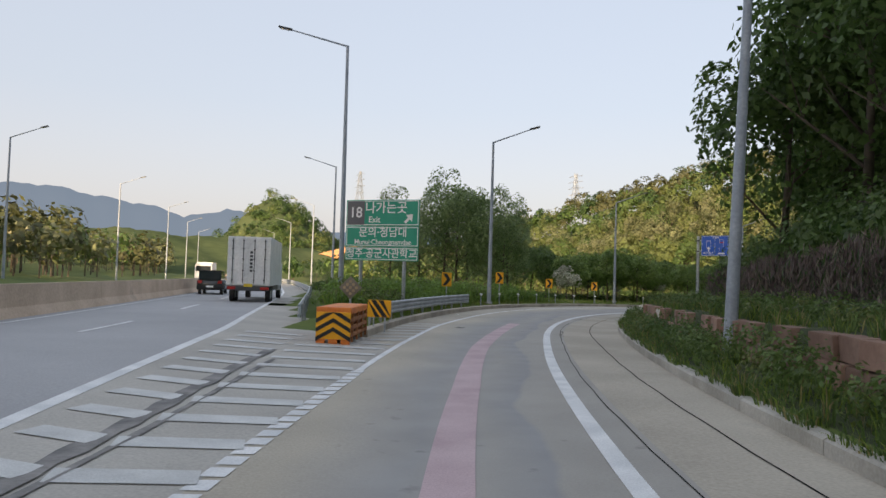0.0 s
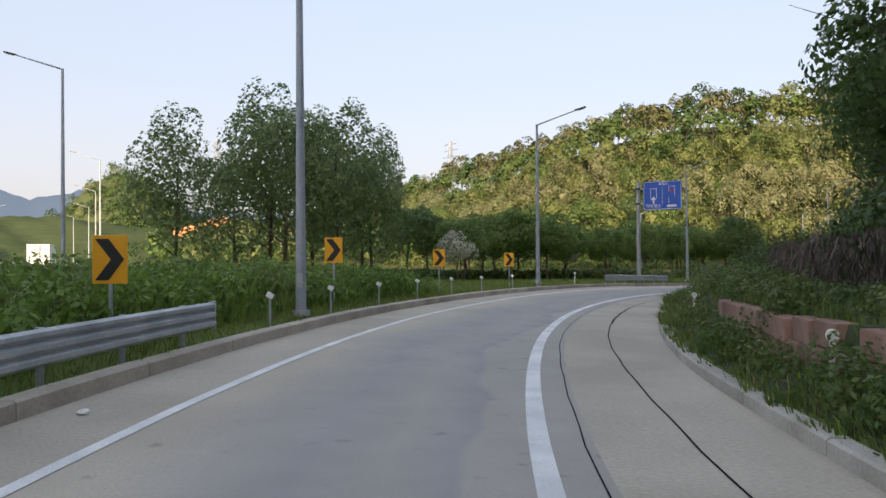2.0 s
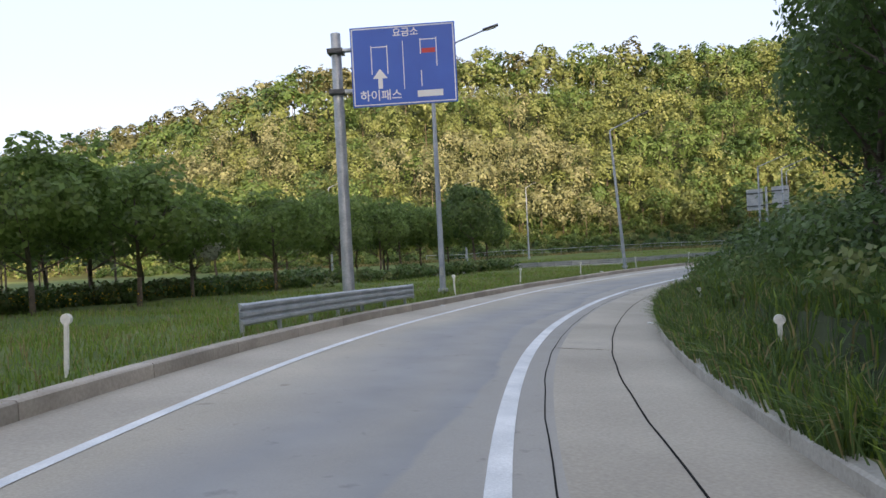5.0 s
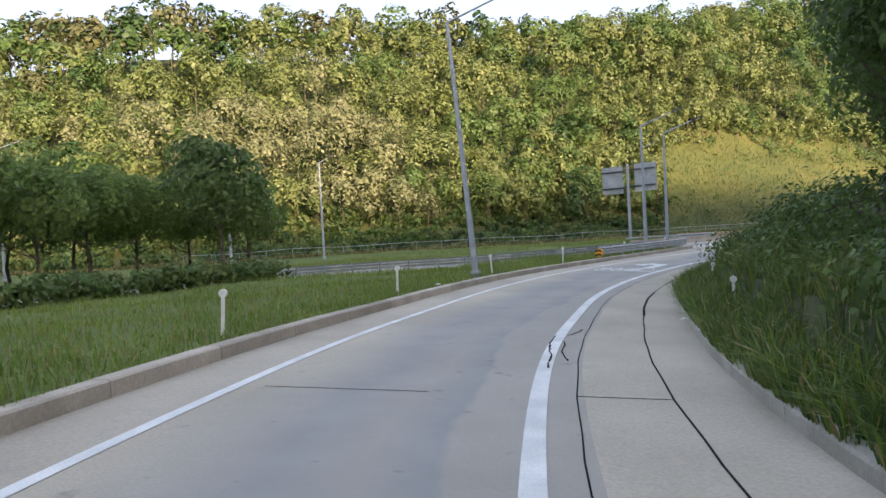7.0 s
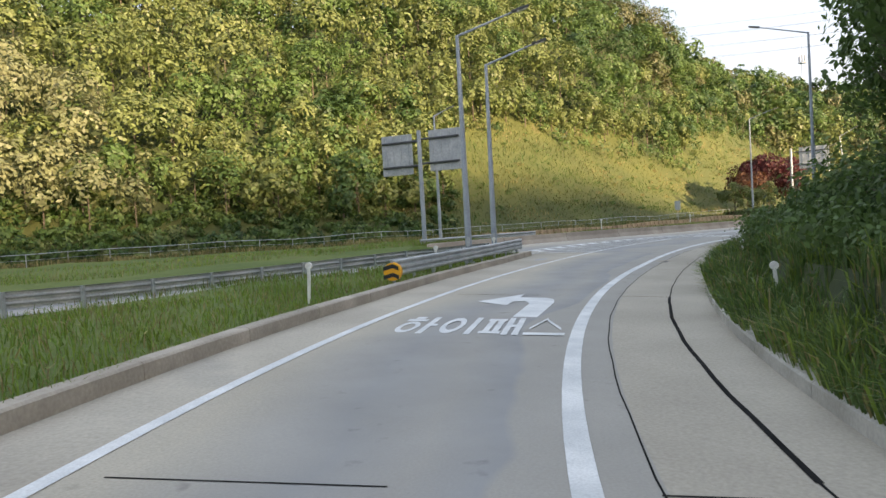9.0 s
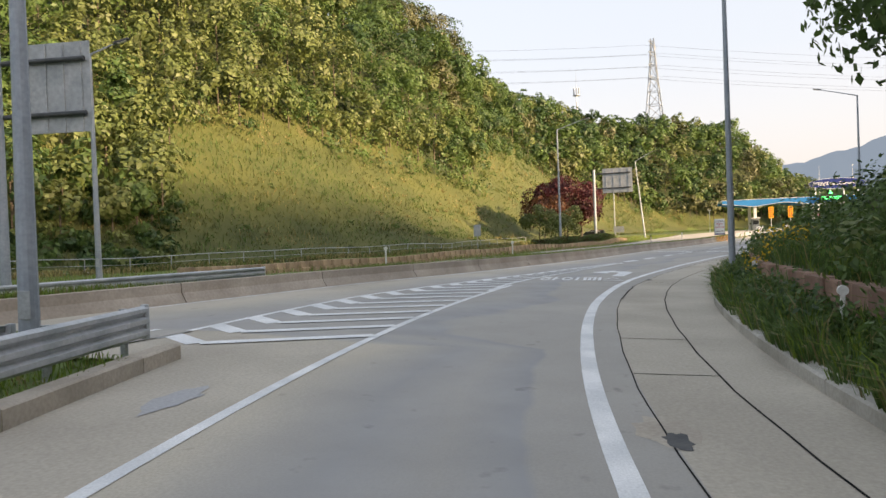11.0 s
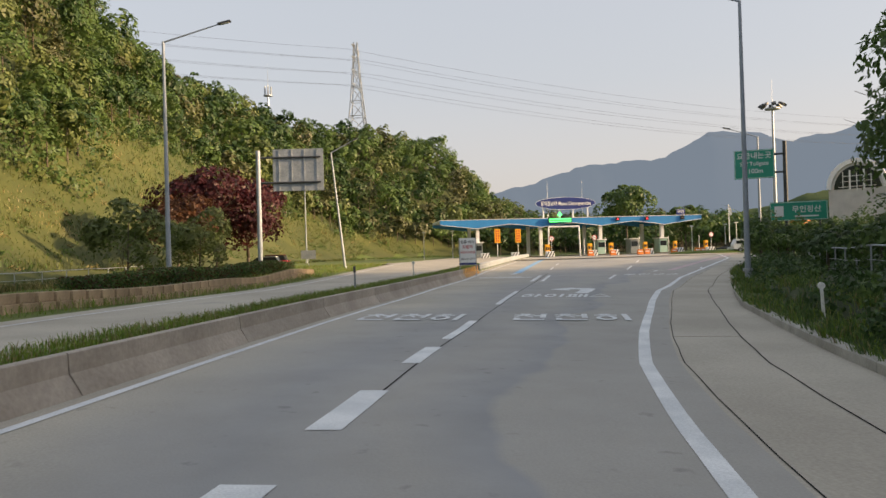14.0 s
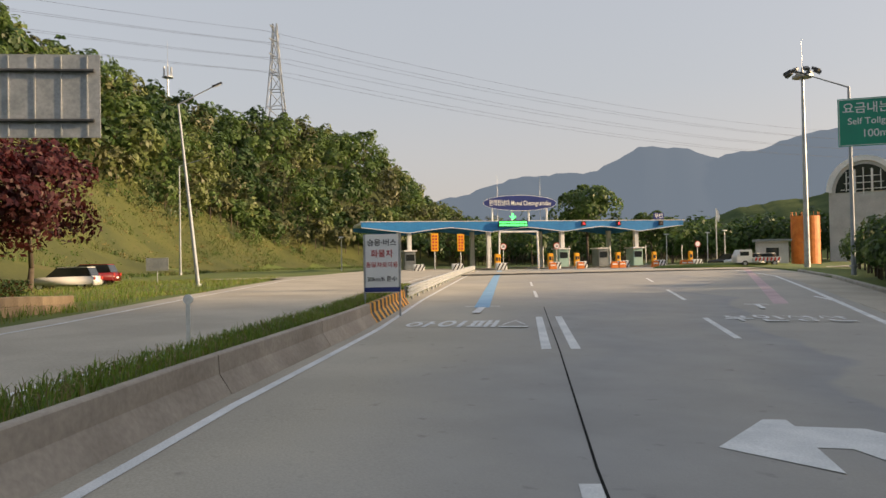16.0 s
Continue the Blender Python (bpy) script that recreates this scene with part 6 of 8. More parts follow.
# ---------------------------------------------------------------- signs
def panel(w, h, material, parent, x=0.0, z=0.0, border=True, name="panel", y=0.0):
    bm = bmesh.new()
    box(bm, (x, y, z), (w, 0.03, h), bevel=0.01)
    p = part(name, bm, material, parent)
    if border:
        bm = bmesh.new()
        i, t = 0.06, 0.035
        for cx, cz, bw, bh in ((x, z + h / 2 - i, w - 2 * i + t, t), (x, z - h / 2 + i, w - 2 * i + t, t), (x - w / 2 + i, z, t, h - 2 * i), (x + w / 2 - i, z, t, h - 2 * i)):
            box(bm, (cx, y - 0.018, cz), (bw, 0.006, bh))
        part("border", bm, M["sign_white"], p)
    return p


def write(body, x, z, size, parent, material=None, y=-0.02, sx=1.0):
    return text("lettering", body, size, pose(x, y, z, 90, 0, 0), material or M["sign_white"], parent, 0.003, sx)


def arrow_up(parent, x, z, k, turn):
    bm = bmesh.new()
    prism(bm, [(-0.07 * k, -0.3 * k), (0.07 * k, -0.3 * k), (0.07 * k, 0.02 * k), (0.24 * k, 0.02 * k), (0, 0.32 * k), (-0.24 * k, 0.02 * k), (-0.07 * k, 0.02 * k)], 0.008, Matrix.Translation((x, -0.02, z)) @ Matrix.Rotation(radians(turn), 4, "Y"))
    part("arrow", bm, M["sign_white"], parent)


def exit_sign():
    e = empty("exit_sign", facing(-3.17, 37.8, 0.05, 21) @ Matrix.Scale(1.035, 4), "green exit sign with white lettering on two grey posts", "road sign")
    for x in (-1.15, 1.2):
        bm = bmesh.new()
        tube(bm, (x, 0.12, -0.4), (x, 0.12, 5.4), 0.09, n=12)
        part("post", bm, M["steel"], e)
    p = panel(3.95, 1.28, M["sign_green"], e, 0, 5.0)
    bm = bmesh.new()
    box(bm, (-1.44, -0.018, 5.0), (0.95, 0.012, 1.16))
    q = part("number_plate", bm, M["sign_grey"], p, "grey square with the exit number")
    write("18", -1.44, 5.0, 0.72, q, y=-0.03)
    write("나가는곳", 0.2, 5.22, 0.62, p)
    write("Exit", -0.42, 4.66, 0.42, p)
    arrow_up(p, 1.42, 4.72, 0.95, 45)
    p = panel(3.95, 1.0, M["sign_green"], e, 0, 3.84)
    write("문의·청남대", 0.05, 4.03, 0.54, p)
    write("Munui·Cheongnamdae", 0.05, 3.56, 0.34, p)
    p = panel(3.95, 0.66, M["sign_green"], e, 0, 2.99)
    write("청주·공군사관학교", 0, 2.99, 0.5, p)


exit_sign()


def blue_sign():
    e = empty("lane_sign", facing(33.2, 91.6, -0.3, 37.6), "blue lane guide sign on a grey cantilever post", "road sign")
    bm = bmesh.new()
    tube(bm, (-2.2, 0.45, -0.3), (-2.2, 0.45, 8.6), 0.2, 0.16, 16)
    part("post", bm, M["steel"], e)
    for z in (6.7, 8.0):
        bm = bmesh.new()
        tube(bm, (-2.2, 0.3, z), (1.3, 0.2, z), 0.07, n=10)
        part("arm", bm, M["steel"], e)
        bm = bmesh.new()
        box(bm, (-2.2, 0.4, z), (0.5, 0.5, 0.16), bevel=0.03)
        part("clamp", bm, M["dark_steel"], e)
    p = panel(3.3, 2.5, M["sign_blue"], e, 0, 7.35)
    write("요금소", 0.1, 8.35, 0.3, p)
    write("하이패스", -0.75, 6.42, 0.36, p)
    bm = bmesh.new()
    box(bm, (0.8, -0.02, 6.42), (0.8, 0.006, 0.2))
    part("writing_bar", bm, M["sign_white"], p)
    arrow_up(p, -0.75, 6.95, 1.0, 0)
    bm = bmesh.new()
    for x, z, w, h in ((-1.0, 7.55, 0.03, 0.9), (-0.5, 7.55, 0.03, 0.9), (0.0, 7.35, 0.025, 1.5), (-0.75, 7.95, 0.5, 0.03), (0.55, 6.9, 0.03, 0.5), (0.55, 7.9, 0.03, 0.5), (1.05, 7.7, 0.03, 0.9), (0.8, 8.1, 0.5, 0.03)):
        box(bm, (x, -0.02, z), (w, 0.006, h))
    part("diagram", bm, M["sign_white"], p)
    bm = bmesh.new()
    box(bm, (0.8, -0.022, 7.75), (0.42, 0.008, 0.14))
    part("red_mark", bm, M["red"], p)


blue_sign()


def sign_back(name, m, post_h, panels, label, post_r=0.16):
    """A roadside sign seen from behind: post, arms and aluminium panels with ribs."""
    e = empty(name, m, label, "road sign")
    bm = bmesh.new()
    tube(bm, (0, 0, -0.5), (0, 0, post_h), post_r, post_r * 0.9, 16)
    part("post", bm, M["post_grey"], e)
    for x, z, w, h in panels:
        bm = bmesh.new()
        box(bm, (x, 0.2, z), (w, 0.03, h), bevel=0.008)
        p = part("panel", bm, M["sign_back"], e)
        for k in range(4):
            bm = bmesh.new()
            box(bm, (x - w / 2 + w * (k + 0.5) / 4, 0.165, z), (0.06, 0.04, h * 0.96))
            part("rib", bm, M["sign_back"], p)
        for zz in (z - h * 0.3, z + h * 0.3):
            bm = bmesh.new()
            tube(bm, (0, 0.08, zz), (x + math.copysign(w * 0.45, x), 0.08, zz), 0.08, n=10)
            part("arm", bm, M["dark_steel"], p)


sign_back("sign_from_behind", facing(110.5, 130.0, -1.6, 90), 8.2, [(-1.85, 6.65, 2.4, 2.8), (1.85, 6.75, 2.4, 2.8)], "pair of grey sign panels seen from behind on one post")
sign_back("sign_from_behind", facing(196.4, 106.4, -0.4, 104), 9.2, [(3.2, 7.6, 4.1, 3.4)], "large grey sign panel seen from behind on a thick post", 0.2)


def toll_signs():
    e = empty("toll_sign", facing(191.3, 63.8, -0.2, 127), "green sign announcing the self-service tollgate", "road sign")
    bm = bmesh.new()
    tube(bm, (2.5, 0.4, -0.6), (2.5, 0.4, 9.3), 0.2, 0.17, 14)
    part("post", bm, M["dark_steel"], e)
    for z in (6.6, 8.2):
        bm = bmesh.new()
        tube(bm, (-1.2, 0.15, z), (2.5, 0.35, z), 0.09, n=10)
        part("arm", bm, M["dark_steel"], e)
    p = panel(3.3, 2.55, M["sign_green"], e, 0, 7.38)
    write("요금내는곳", 0, 8.1, 0.62, p)
    write("Self Tollgate", 0, 7.42, 0.48, p)
    write("100m", 0.1, 6.76, 0.56, p)
    e = empty("lane_sign", facing(187.5, 62.5, -0.2, 128), "dark green sign for the self-service lane", "road sign")
    for x in (-1.5, 1.6):
        bm = bmesh.new()
        tube(bm, (x, 0.1, -0.4), (x, 0.1, 3.4), 0.07, n=10)
        part("post", bm, M["dark_steel"], e)
    p = panel(4.4, 1.6, M["sign_green"], e, 0, 3.0)
    write("무인정산", 0.6, 3.1, 0.6, p)
    bm = bmesh.new()
    box(bm, (-1.5, -0.02, 3.0), (0.7, 0.006, 0.9))
    part("symbol", bm, M["sign_white"], p)
    bm = bmesh.new()
    box(bm, (0.6, -0.02, 2.55), (1.8, 0.006, 0.12))
    part("writing_bar", bm, M["sign_white"], p)
    # notice board at the end of the median
    e = empty("notice_board", facing(186.85, 91.75, -1.35, 108), "white notice board with black and red lettering in the grass", "sign")
    for x in (-0.6, 0.6):
        bm = bmesh.new()
        tube(bm, (x, 0.04, -0.4), (x, 0.04, 2.5), 0.04, n=8)
        part("post", bm, M["steel"], e)
    p = panel(1.12, 2.0, M["sign_white"], e, 0, 1.5, border=False)
    write("승용·버스", 0, 2.2, 0.26, p, M["black"])
    write("화물차", 0, 1.82, 0.28, p, M["red"])
    write("동일차로이용", 0, 1.44, 0.2, p, M["red"])
    write("30km/h 준수", 0, 0.95, 0.2, p, M["black"])
    bm = bmesh.new()
    box(bm, (0, -0.018, 0.6), (1.22, 0.006, 0.16))
    part("foot_band", bm, M["navy"], p)


toll_signs()


def small_sign(name, m, w, h, z, material, label):
    e = empty(name, m, label, "road sign")
    bm = bmesh.new()
    tube(bm, (0, 0.04, -0.3), (0, 0.04, z + h / 2), 0.04, n=8)
    part("post", bm, M["steel"], e)
    bm = bmesh.new()
    box(bm, (0, 0, z), (w, 0.025, h), bevel=0.01)
    part("panel", bm, material, e)
    return e


small_sign("small_sign", facing(167.3, 120.4, soil(167.3, 120.4), 100), 0.75, 1.2, 2.2, M["sign_back"], "small grey sign seen from behind on a thin post")
small_sign("small_sign", facing(231, 100, soil(231, 100), 105), 1.9, 1.1, 1.6, M["sign_back"], "wide grey sign seen from behind beside the entry road")
d_ = small_sign("diamond_sign", facing(-3.47, 28.2, 0.3, 5), 0.01, 0.01, 1.0, M["steel"], "grey diamond-shaped marker on a short post behind the cushion")
bm = bmesh.new()
box(bm, (0, -0.02, 1.25), (0.62, 0.02, 0.62), Matrix.Rotation(radians(45), 4, "Y"), bevel=0.02)
diamond = part("diamond", bm, M["wood"], d_, "faded beige diamond plate")
for a_ in (-0.16, 0, 0.16):
    for b_ in (-0.16, 0, 0.16):
        bm = bmesh.new()
        tube(bm, ((a_ + b_) * 0.72, -0.045, 1.25 + (a_ - b_) * 0.72), ((a_ + b_) * 0.72, -0.025, 1.25 + (a_ - b_) * 0.72), 0.06, n=10)
        part("reflector", bm, M["block_tan"], diamond)
small_sign("black_post", facing(163.2, 103.3, soil(163.2, 103.3), 105), 0.1, 0.25, 0.85, M["dark_steel"], "dark thin marker post standing in the median grass")


def crash_cushion():
    e = empty("crash_cushion", facing(-3.1, 21.5, 0.0, 2), "orange crash cushion with a striped chevron front on the gore", "crash cushion")
    bm = bmesh.new()
    box(bm, (0, 1.7, 0.98), (1.02, 3.4, 0.2), bevel=0.05)
    part("top", bm, M["orange"], e)
    bm = bmesh.new()
    box(bm, (0, 1.75, 0.5), (0.8, 3.3, 0.7))
    part("core", bm, M["rust"], e)
    for z in (0.28, 0.5, 0.72):
        for x in (-0.46, 0.46):
            bm = bmesh.new()
            box(bm, (x, 1.75, z), (0.1, 3.36, 0.12), bevel=0.03)
            part("side_rail", bm, M["rust"], e)
    for k in range(4):
        for x in (-0.49, 0.49):
            bm = bmesh.new()
            box(bm, (x, 0.35 + k * 0.95, 0.5), (0.06, 0.1, 0.86), bevel=0.01)
            part("rib", bm, M["rust"], e)
    bm = bmesh.new()
    box(bm, (0, 0, 0.55), (1.0, 0.06, 0.78), bevel=0.02)
    f = part("front", bm, M["yellow"], e)
    bm = bmesh.new()
    for z in (0.2, 0.46, 0.72):
        prism(bm, [(-0.5, z - 0.1), (0, z + 0.19), (0.5, z - 0.1), (0.5, z + 0.02), (0, z + 0.31), (-0.5, z + 0.02)] if z < 0.7 else [(-0.5, 0.62), (0, 0.91), (0.5, 0.62), (0.5, 0.74), (0.22, 0.91), (0, 0.94), (-0.22, 0.91), (-0.5, 0.74)], 0.012, Matrix.Translation((0, -0.036, 0)))
    part("stripes", bm, M["black"], f)
    for x in (-0.36, 0, 0.36):
        bm = bmesh.new()
        box(bm, (x, 0.02, 0.08), (0.26, 0.1, 0.17), bevel=0.02)
        part("foot", bm, M["orange"], e)
    e = empty("hazard_board", facing(-2.2, 26.3, 0.25, 6), "black and amber striped hazard board at the end of the rail", "sign")
    bm = bmesh.new()
    box(bm, (0, 0, 0.62), (0.84, 0.03, 0.6), bevel=0.01)
    p = part("panel", bm, M["yellow"], e)
    for k in (-1, 0, 1):
        bm = bmesh.new()
        x = k * 0.27
        prism(bm, [(max(x - 0.3, -0.42), 0.91), (x - 0.13, 0.91), (min(x + 0.3, 0.42), 0.33), (x + 0.13, 0.33)], 0.01, Matrix.Translation((0, -0.02, 0)))
        part("stripe", bm, M["black"], p)
    for x in (-0.2, 0.2):
        bm = bmesh.new()
        tube(bm, (x, 0.05, -0.2), (x, 0.05, 0.6), 0.03, n=8)
        part("post", bm, M["steel"], e)


crash_cushion()


# ---------------------------------------------------------------- vehicles
def wheel(e, x, y, r, w=0.25):
    bm = bmesh.new()
    tube(bm, (x - w / 2, y, r), (x + w / 2, y, r), r, n=18)
    t = part("wheel", bm, M["tyre"], e)
    bm = bmesh.new()
    tube(bm, (x - w / 2 - 0.01, y, r), (x + w / 2 + 0.01, y, r), r * 0.55, n=14)
    part("rim", bm, M["steel"], t)


def lorry(m, label, ln=8.6, w=2.55, h=3.95):
    e = empty("box_lorry", m, label, "truck", "lorries")
    bm = bmesh.new()
    box(bm, (0, ln / 2, h / 2 + 0.5), (w, ln, h - 1.0), bevel=0.04)
    b = part("cargo_box", bm, M["van_white"], e)
    for x in (-w / 4, w / 4):
        bm = bmesh.new()
        box(bm, (x, -0.03, h / 2 + 0.5), (w / 2 - 0.06, 0.04, h - 1.15), bevel=0.015)
        d = part("rear_door", bm, M["van_white"], b)
        for dx in (-0.32, 0.3):
            bm = bmesh.new()
            tube(bm, (x + dx, -0.075, 1.15), (x + dx, -0.075, h - 0.15), 0.022, n=6)
            for z in (1.35, 1.9, 2.6, 3.2, 3.7):
                box(bm, (x + dx, -0.07, z), (0.1, 0.05, 0.06))
            part("lock_bar", bm, M["dark_steel"], d)
    bm = bmesh.new()
    for z in np.arange(1.9, 3.2, 0.22):
        box(bm, (0.14, -0.056, z), (0.16, 0.01, 0.14))
    part("writing_bar", bm, M["dark_steel"], b)
    bm = bmesh.new()
    box(bm, (0, ln / 2, 0.82), (w * 0.85, ln * 0.98, 0.28), bevel=0.03)
    part("chassis", bm, M["dark_steel"], e)
    bm = bmesh.new()
    box(bm, (0, -0.03, 0.85), (w * 0.96, 0.14, 0.26), bevel=0.02)
    bp = part("bumper", bm, M["dark_steel"], e)
    for x in (-w * 0.38, w * 0.38):
        bm = bmesh.new()
        box(bm, (x, -0.11, 0.85), (0.5, 0.05, 0.16), bevel=0.01)
        part("tail_lamp", bm, M["lamp_red"], bp)
    bm = bmesh.new()
    box(bm, (0, -0.11, 1.02), (0.5, 0.02, 0.18))
    part("plate", bm, M["plate"], bp)
    bm = bmesh.new()
    prism(bm, [(-1.2, 0.6), (1.2, 0.6), (1.2, 2.4), (1.05, 2.9), (-1.05, 2.9), (-1.2, 2.4)], 1.9, Matrix.Translation((0, ln + 1.05, 0)))
    c = part("cab", bm, M["van_white"], e)
    bm = bmesh.new()
    box(bm, (0, ln + 2.01, 2.15), (2.1, 0.03, 0.8), bevel=0.01)
    part("windscreen", bm, M["glass"], c)
    for x in (-w * 0.42, w * 0.42):
        for y in (1.4, 2.5, ln + 0.9):
            wheel(e, x, y, 0.48, 0.3)
    return e


lorry(facing(-11.7, 45.0, 0.2, -8), "white box lorry with barred rear doors driving on the highway")
lorry(facing(-27.5, 121, 0.2, -14), "pale lorry far ahead on the highway", 6.5, 2.3, 3.3)
lorry(facing(-37, 118, 0.2, 168), "white lorry on the opposite carriageway", 6.0, 2.3, 3.1)


def car(m, material, label, ln=4.6, w=1.85, h=1.65, boxy=0.3):
    e = empty("car", m, label, "car", "cars")
    bm = bmesh.new()
    prism(bm, [(-ln / 2, 0.35), (ln / 2, 0.35), (ln / 2, h * 0.5), (ln * 0.28, h * 0.58), (-ln / 2 + 0.05, h * 0.62)], w, Matrix.Rotation(radians(90), 4, "Z"))
    bmesh.ops.bevel(bm, geom=list(bm.edges), offset=0.07, segments=2, affect="EDGES")
    b = part("body", bm, material, e, smooth=True)
    bm = bmesh.new()
    prism(bm, [(-ln / 2 + boxy * 0.6, h * 0.6), (ln * 0.24, h * 0.58), (ln * 0.06, h), (-ln / 2 + boxy * 1.6, h)], w * 0.86, Matrix.Rotation(radians(90), 4, "Z"))
    bmesh.ops.bevel(bm, geom=list(bm.edges), offset=0.06, segments=2, affect="EDGES")
    part("cabin", bm, M["glass"], e)
    bm = bmesh.new()
    box(bm, (0, -ln / 2 + boxy * 1.6 + (ln * 0.56 - boxy * 1.6) / 2, h), (w * 0.8, ln * 0.56 - boxy * 1.6, 0.06), bevel=0.02)
    part("roof", bm, material, e)
    for x in (-w * 0.38, w * 0.38):
        bm = bmesh.new()
        box(bm, (x, -ln / 2 - 0.005, h * 0.52), (0.3, 0.05, 0.22), bevel=0.02)
        part("tail_lamp", bm, M["lamp_red"], b)
        bm = bmesh.new()
        box(bm, (x, ln / 2 - 0.01, h * 0.43), (0.34, 0.05, 0.14), bevel=0.02)
        part("headlight", bm, M["lens"], b)
    bm = bmesh.new()
    box(bm, (0, -ln / 2 - 0.01, 0.62), (0.52, 0.02, 0.13))
    part("plate", bm, M["sign_white"], b)
    for x in (-w * 0.42, w * 0.42):
        for y in (-ln * 0.31, ln * 0.31):
            wheel(e, x, y, 0.34, 0.22)
    return e


car(facing(-18.4, 60, 0.2, -11), M["car_dark"], "dark pickup-like car driving on the highway", 4.9, 1.95, 1.85, 0.1)
car(facing(222, 106, soil(222, 106) - 0.05, 15), M["car_white"], "white car parked beyond the hedge")
car(facing(226, 105, soil(226, 105) - 0.05, 15), M["car_red"], "dark red car parked beyond the hedge")
for x, y, k, lb in ((243.6, 29.0, "car_dark", "dark car parked by the plaza"), (240.2, 29.2, "car_white", "white car parked by the plaza"), (241.5, 25.5, "car_white", "white car parked beside the yard")):
    car(facing(x, y, -1.0, 60), M[k], lb)


# ---------------------------------------------------------------- toll plaza
TOLL = facing(263.8, 74.2, -0.98, 97.5)


def toll_plaza():
    m = bpy.data.meshes
    pad = obj("plaza", [TOLL @ Vector(q) for q in ((-18, -34, -0.05), (60, -34, -0.05), (60, 50, -0.05), (-18, 50, -0.05))], [(0, 1, 2, 3)], M["shoulder"])
    tagged(pad, "wide tan concrete apron of the toll plaza", "pavement", kind="structure")
    piers = (6.9, 18.6, 29.9, 41.8)
    e = empty("toll_canopy", TOLL, "long blue toll canopy with arched white edges on white columns", "canopy")
    top = [(0, 7.0), (49.2, 7.0)]
    low, rim = [], []
    for x in np.linspace(49.2, 0, 61):
        k = min(abs(x - p) for p in piers)
        z = 5.35 + 0.75 * min(1, k / 5.7) ** 0.8 if 6.9 <= x <= 41.8 else 5.35 + min(1, k / 7.0) * 0.85
        low.append((float(x), z))
    bm = bmesh.new()
    prism(bm, top + low, 0.3, Matrix.Translation((0, 0, 0)))
    part("fascia", bm, M["canopy_blue"], e)
    bm = bmesh.new()
    prism(bm, low + [(x, z + 0.09) for x, z in low[::-1]], 0.36)
    part("white_edge", bm, M["white_paint"], e)
    bm = bmesh.new()
    box(bm, (24.6, 0, 7.04), (49.5, 0.4, 0.09))
    part("white_coping", bm, M["white_paint"], e)
    bm = bmesh.new()
    box(bm, (24.6, 6, 6.9), (49.2, 12, 0.35), bevel=0.03)
    part("roof", bm, M["white_paint"], e)
    bm = bmesh.new()
    prism(bm, top + low, 0.3, Matrix.Translation((0, 12, 0)))
    part("fascia", bm, M["canopy_blue"], e)
    for x in piers:
        for y in (0.9, 10.6):
            bm = bmesh.new()
            box(bm, (x, y, 2.9), (0.6, 0.7, 6.0), bevel=0.05)
            part("column", bm, M["white_paint"], e)
    # oval sign
    e2 = empty("oval_sign", TOLL @ Matrix.Translation((23.6, 1.2, 7.2)), "navy oval sign with white lettering on posts above the canopy", "sign")
    bm = bmesh.new()
    a = np.linspace(0, 2 * math.pi, 48, endpoint=False)
    prism(bm, [(5.6 * math.cos(t), 2.55 + 1.1 * math.sin(t)) for t in a], 0.25)
    p = part("panel", bm, M["navy"], e2)
    bm = bmesh.new()
    o = [(5.65 * math.cos(t), 2.55 + 1.15 * math.sin(t)) for t in a]
    i = [(5.6 * math.cos(t), 2.55 + 1.1 * math.sin(t)) for t in a]
    for k in range(48):
        q = (k + 1) % 48
        f = [bm.verts.new((u[0], -0.135, u[1])) for u in (o[k], o[q], i[q], i[k])]
        bm.faces.new(f)
    part("rim", bm, M["sign_white"], p)
    write("문의청남대 Munui Cheongnamdae", 0, 2.5, 0.95, p, y=-0.16, sx=0.72)
    for x in (-4.2, -1.2, 1.4, 4.2):
        bm = bmesh.new()
        tube(bm, (x, 0.3, -0.3), (x, 0.3, 2.2), 0.13, n=10)
        part("post", bm, M["white_paint"], e2)
    for x in (-3.3, 3.3):
        bm = bmesh.new()
        tube(bm, (x, 0.5, -0.3), (x, 0.5, 6.6), 0.05, 0.02, 6)
        part("rod", bm, M["steel"], e2)
    # light signs
    e3 = empty("led_sign", TOLL @ Matrix.Translation((21.9, -0.6, 6.6)), "black message sign with glowing green lettering and arrow", "sign")
    bm = bmesh.new()
    box(bm, (0, 0, 0), (4.4, 0.3, 0.9), bevel=0.03)
    p = part("case", bm, M["black"], e3)
    bm = bmesh.new()
    for r in (-0.2, 0.2):
        for k in range(11):
            box(bm, (-1.9 + k * 0.38, -0.16, r), (0.28, 0.02, 0.24))
    part("writing_bar", bm, M["led_green"], p)
    bm = bmesh.new()
    prism(bm, [(-0.15, 1.5), (0.15, 1.5), (0.15, 1.1), (0.5, 1.1), (0, 0.55), (-0.5, 1.1), (-0.15, 1.1)], 0.1)
    part("arrow", bm, M["led_green"], p)
    for x, mt in ((32.9, "led_red"), (38.5, "led_red"), (45.4, "sign_grey")):
        e4 = empty("lane_light", TOLL @ Matrix.Translation((x, -0.3, 6.6)), "square lane signal on the canopy edge", "signal", "lane signals")
        bm = bmesh.new()
        box(bm, (0, 0, 0), (0.7, 0.25, 0.7), bevel=0.04)
        c = part("case", bm, M["black"], e4)
        bm = bmesh.new()
        prism(bm, [(-0.2, -0.18), (0, 0.2), (0.2, -0.18), (0.1, -0.18), (0, 0.0), (-0.1, -0.18)], 0.03, Matrix.Translation((0, -0.14, 0)))
        part("symbol", bm, M[mt], c)
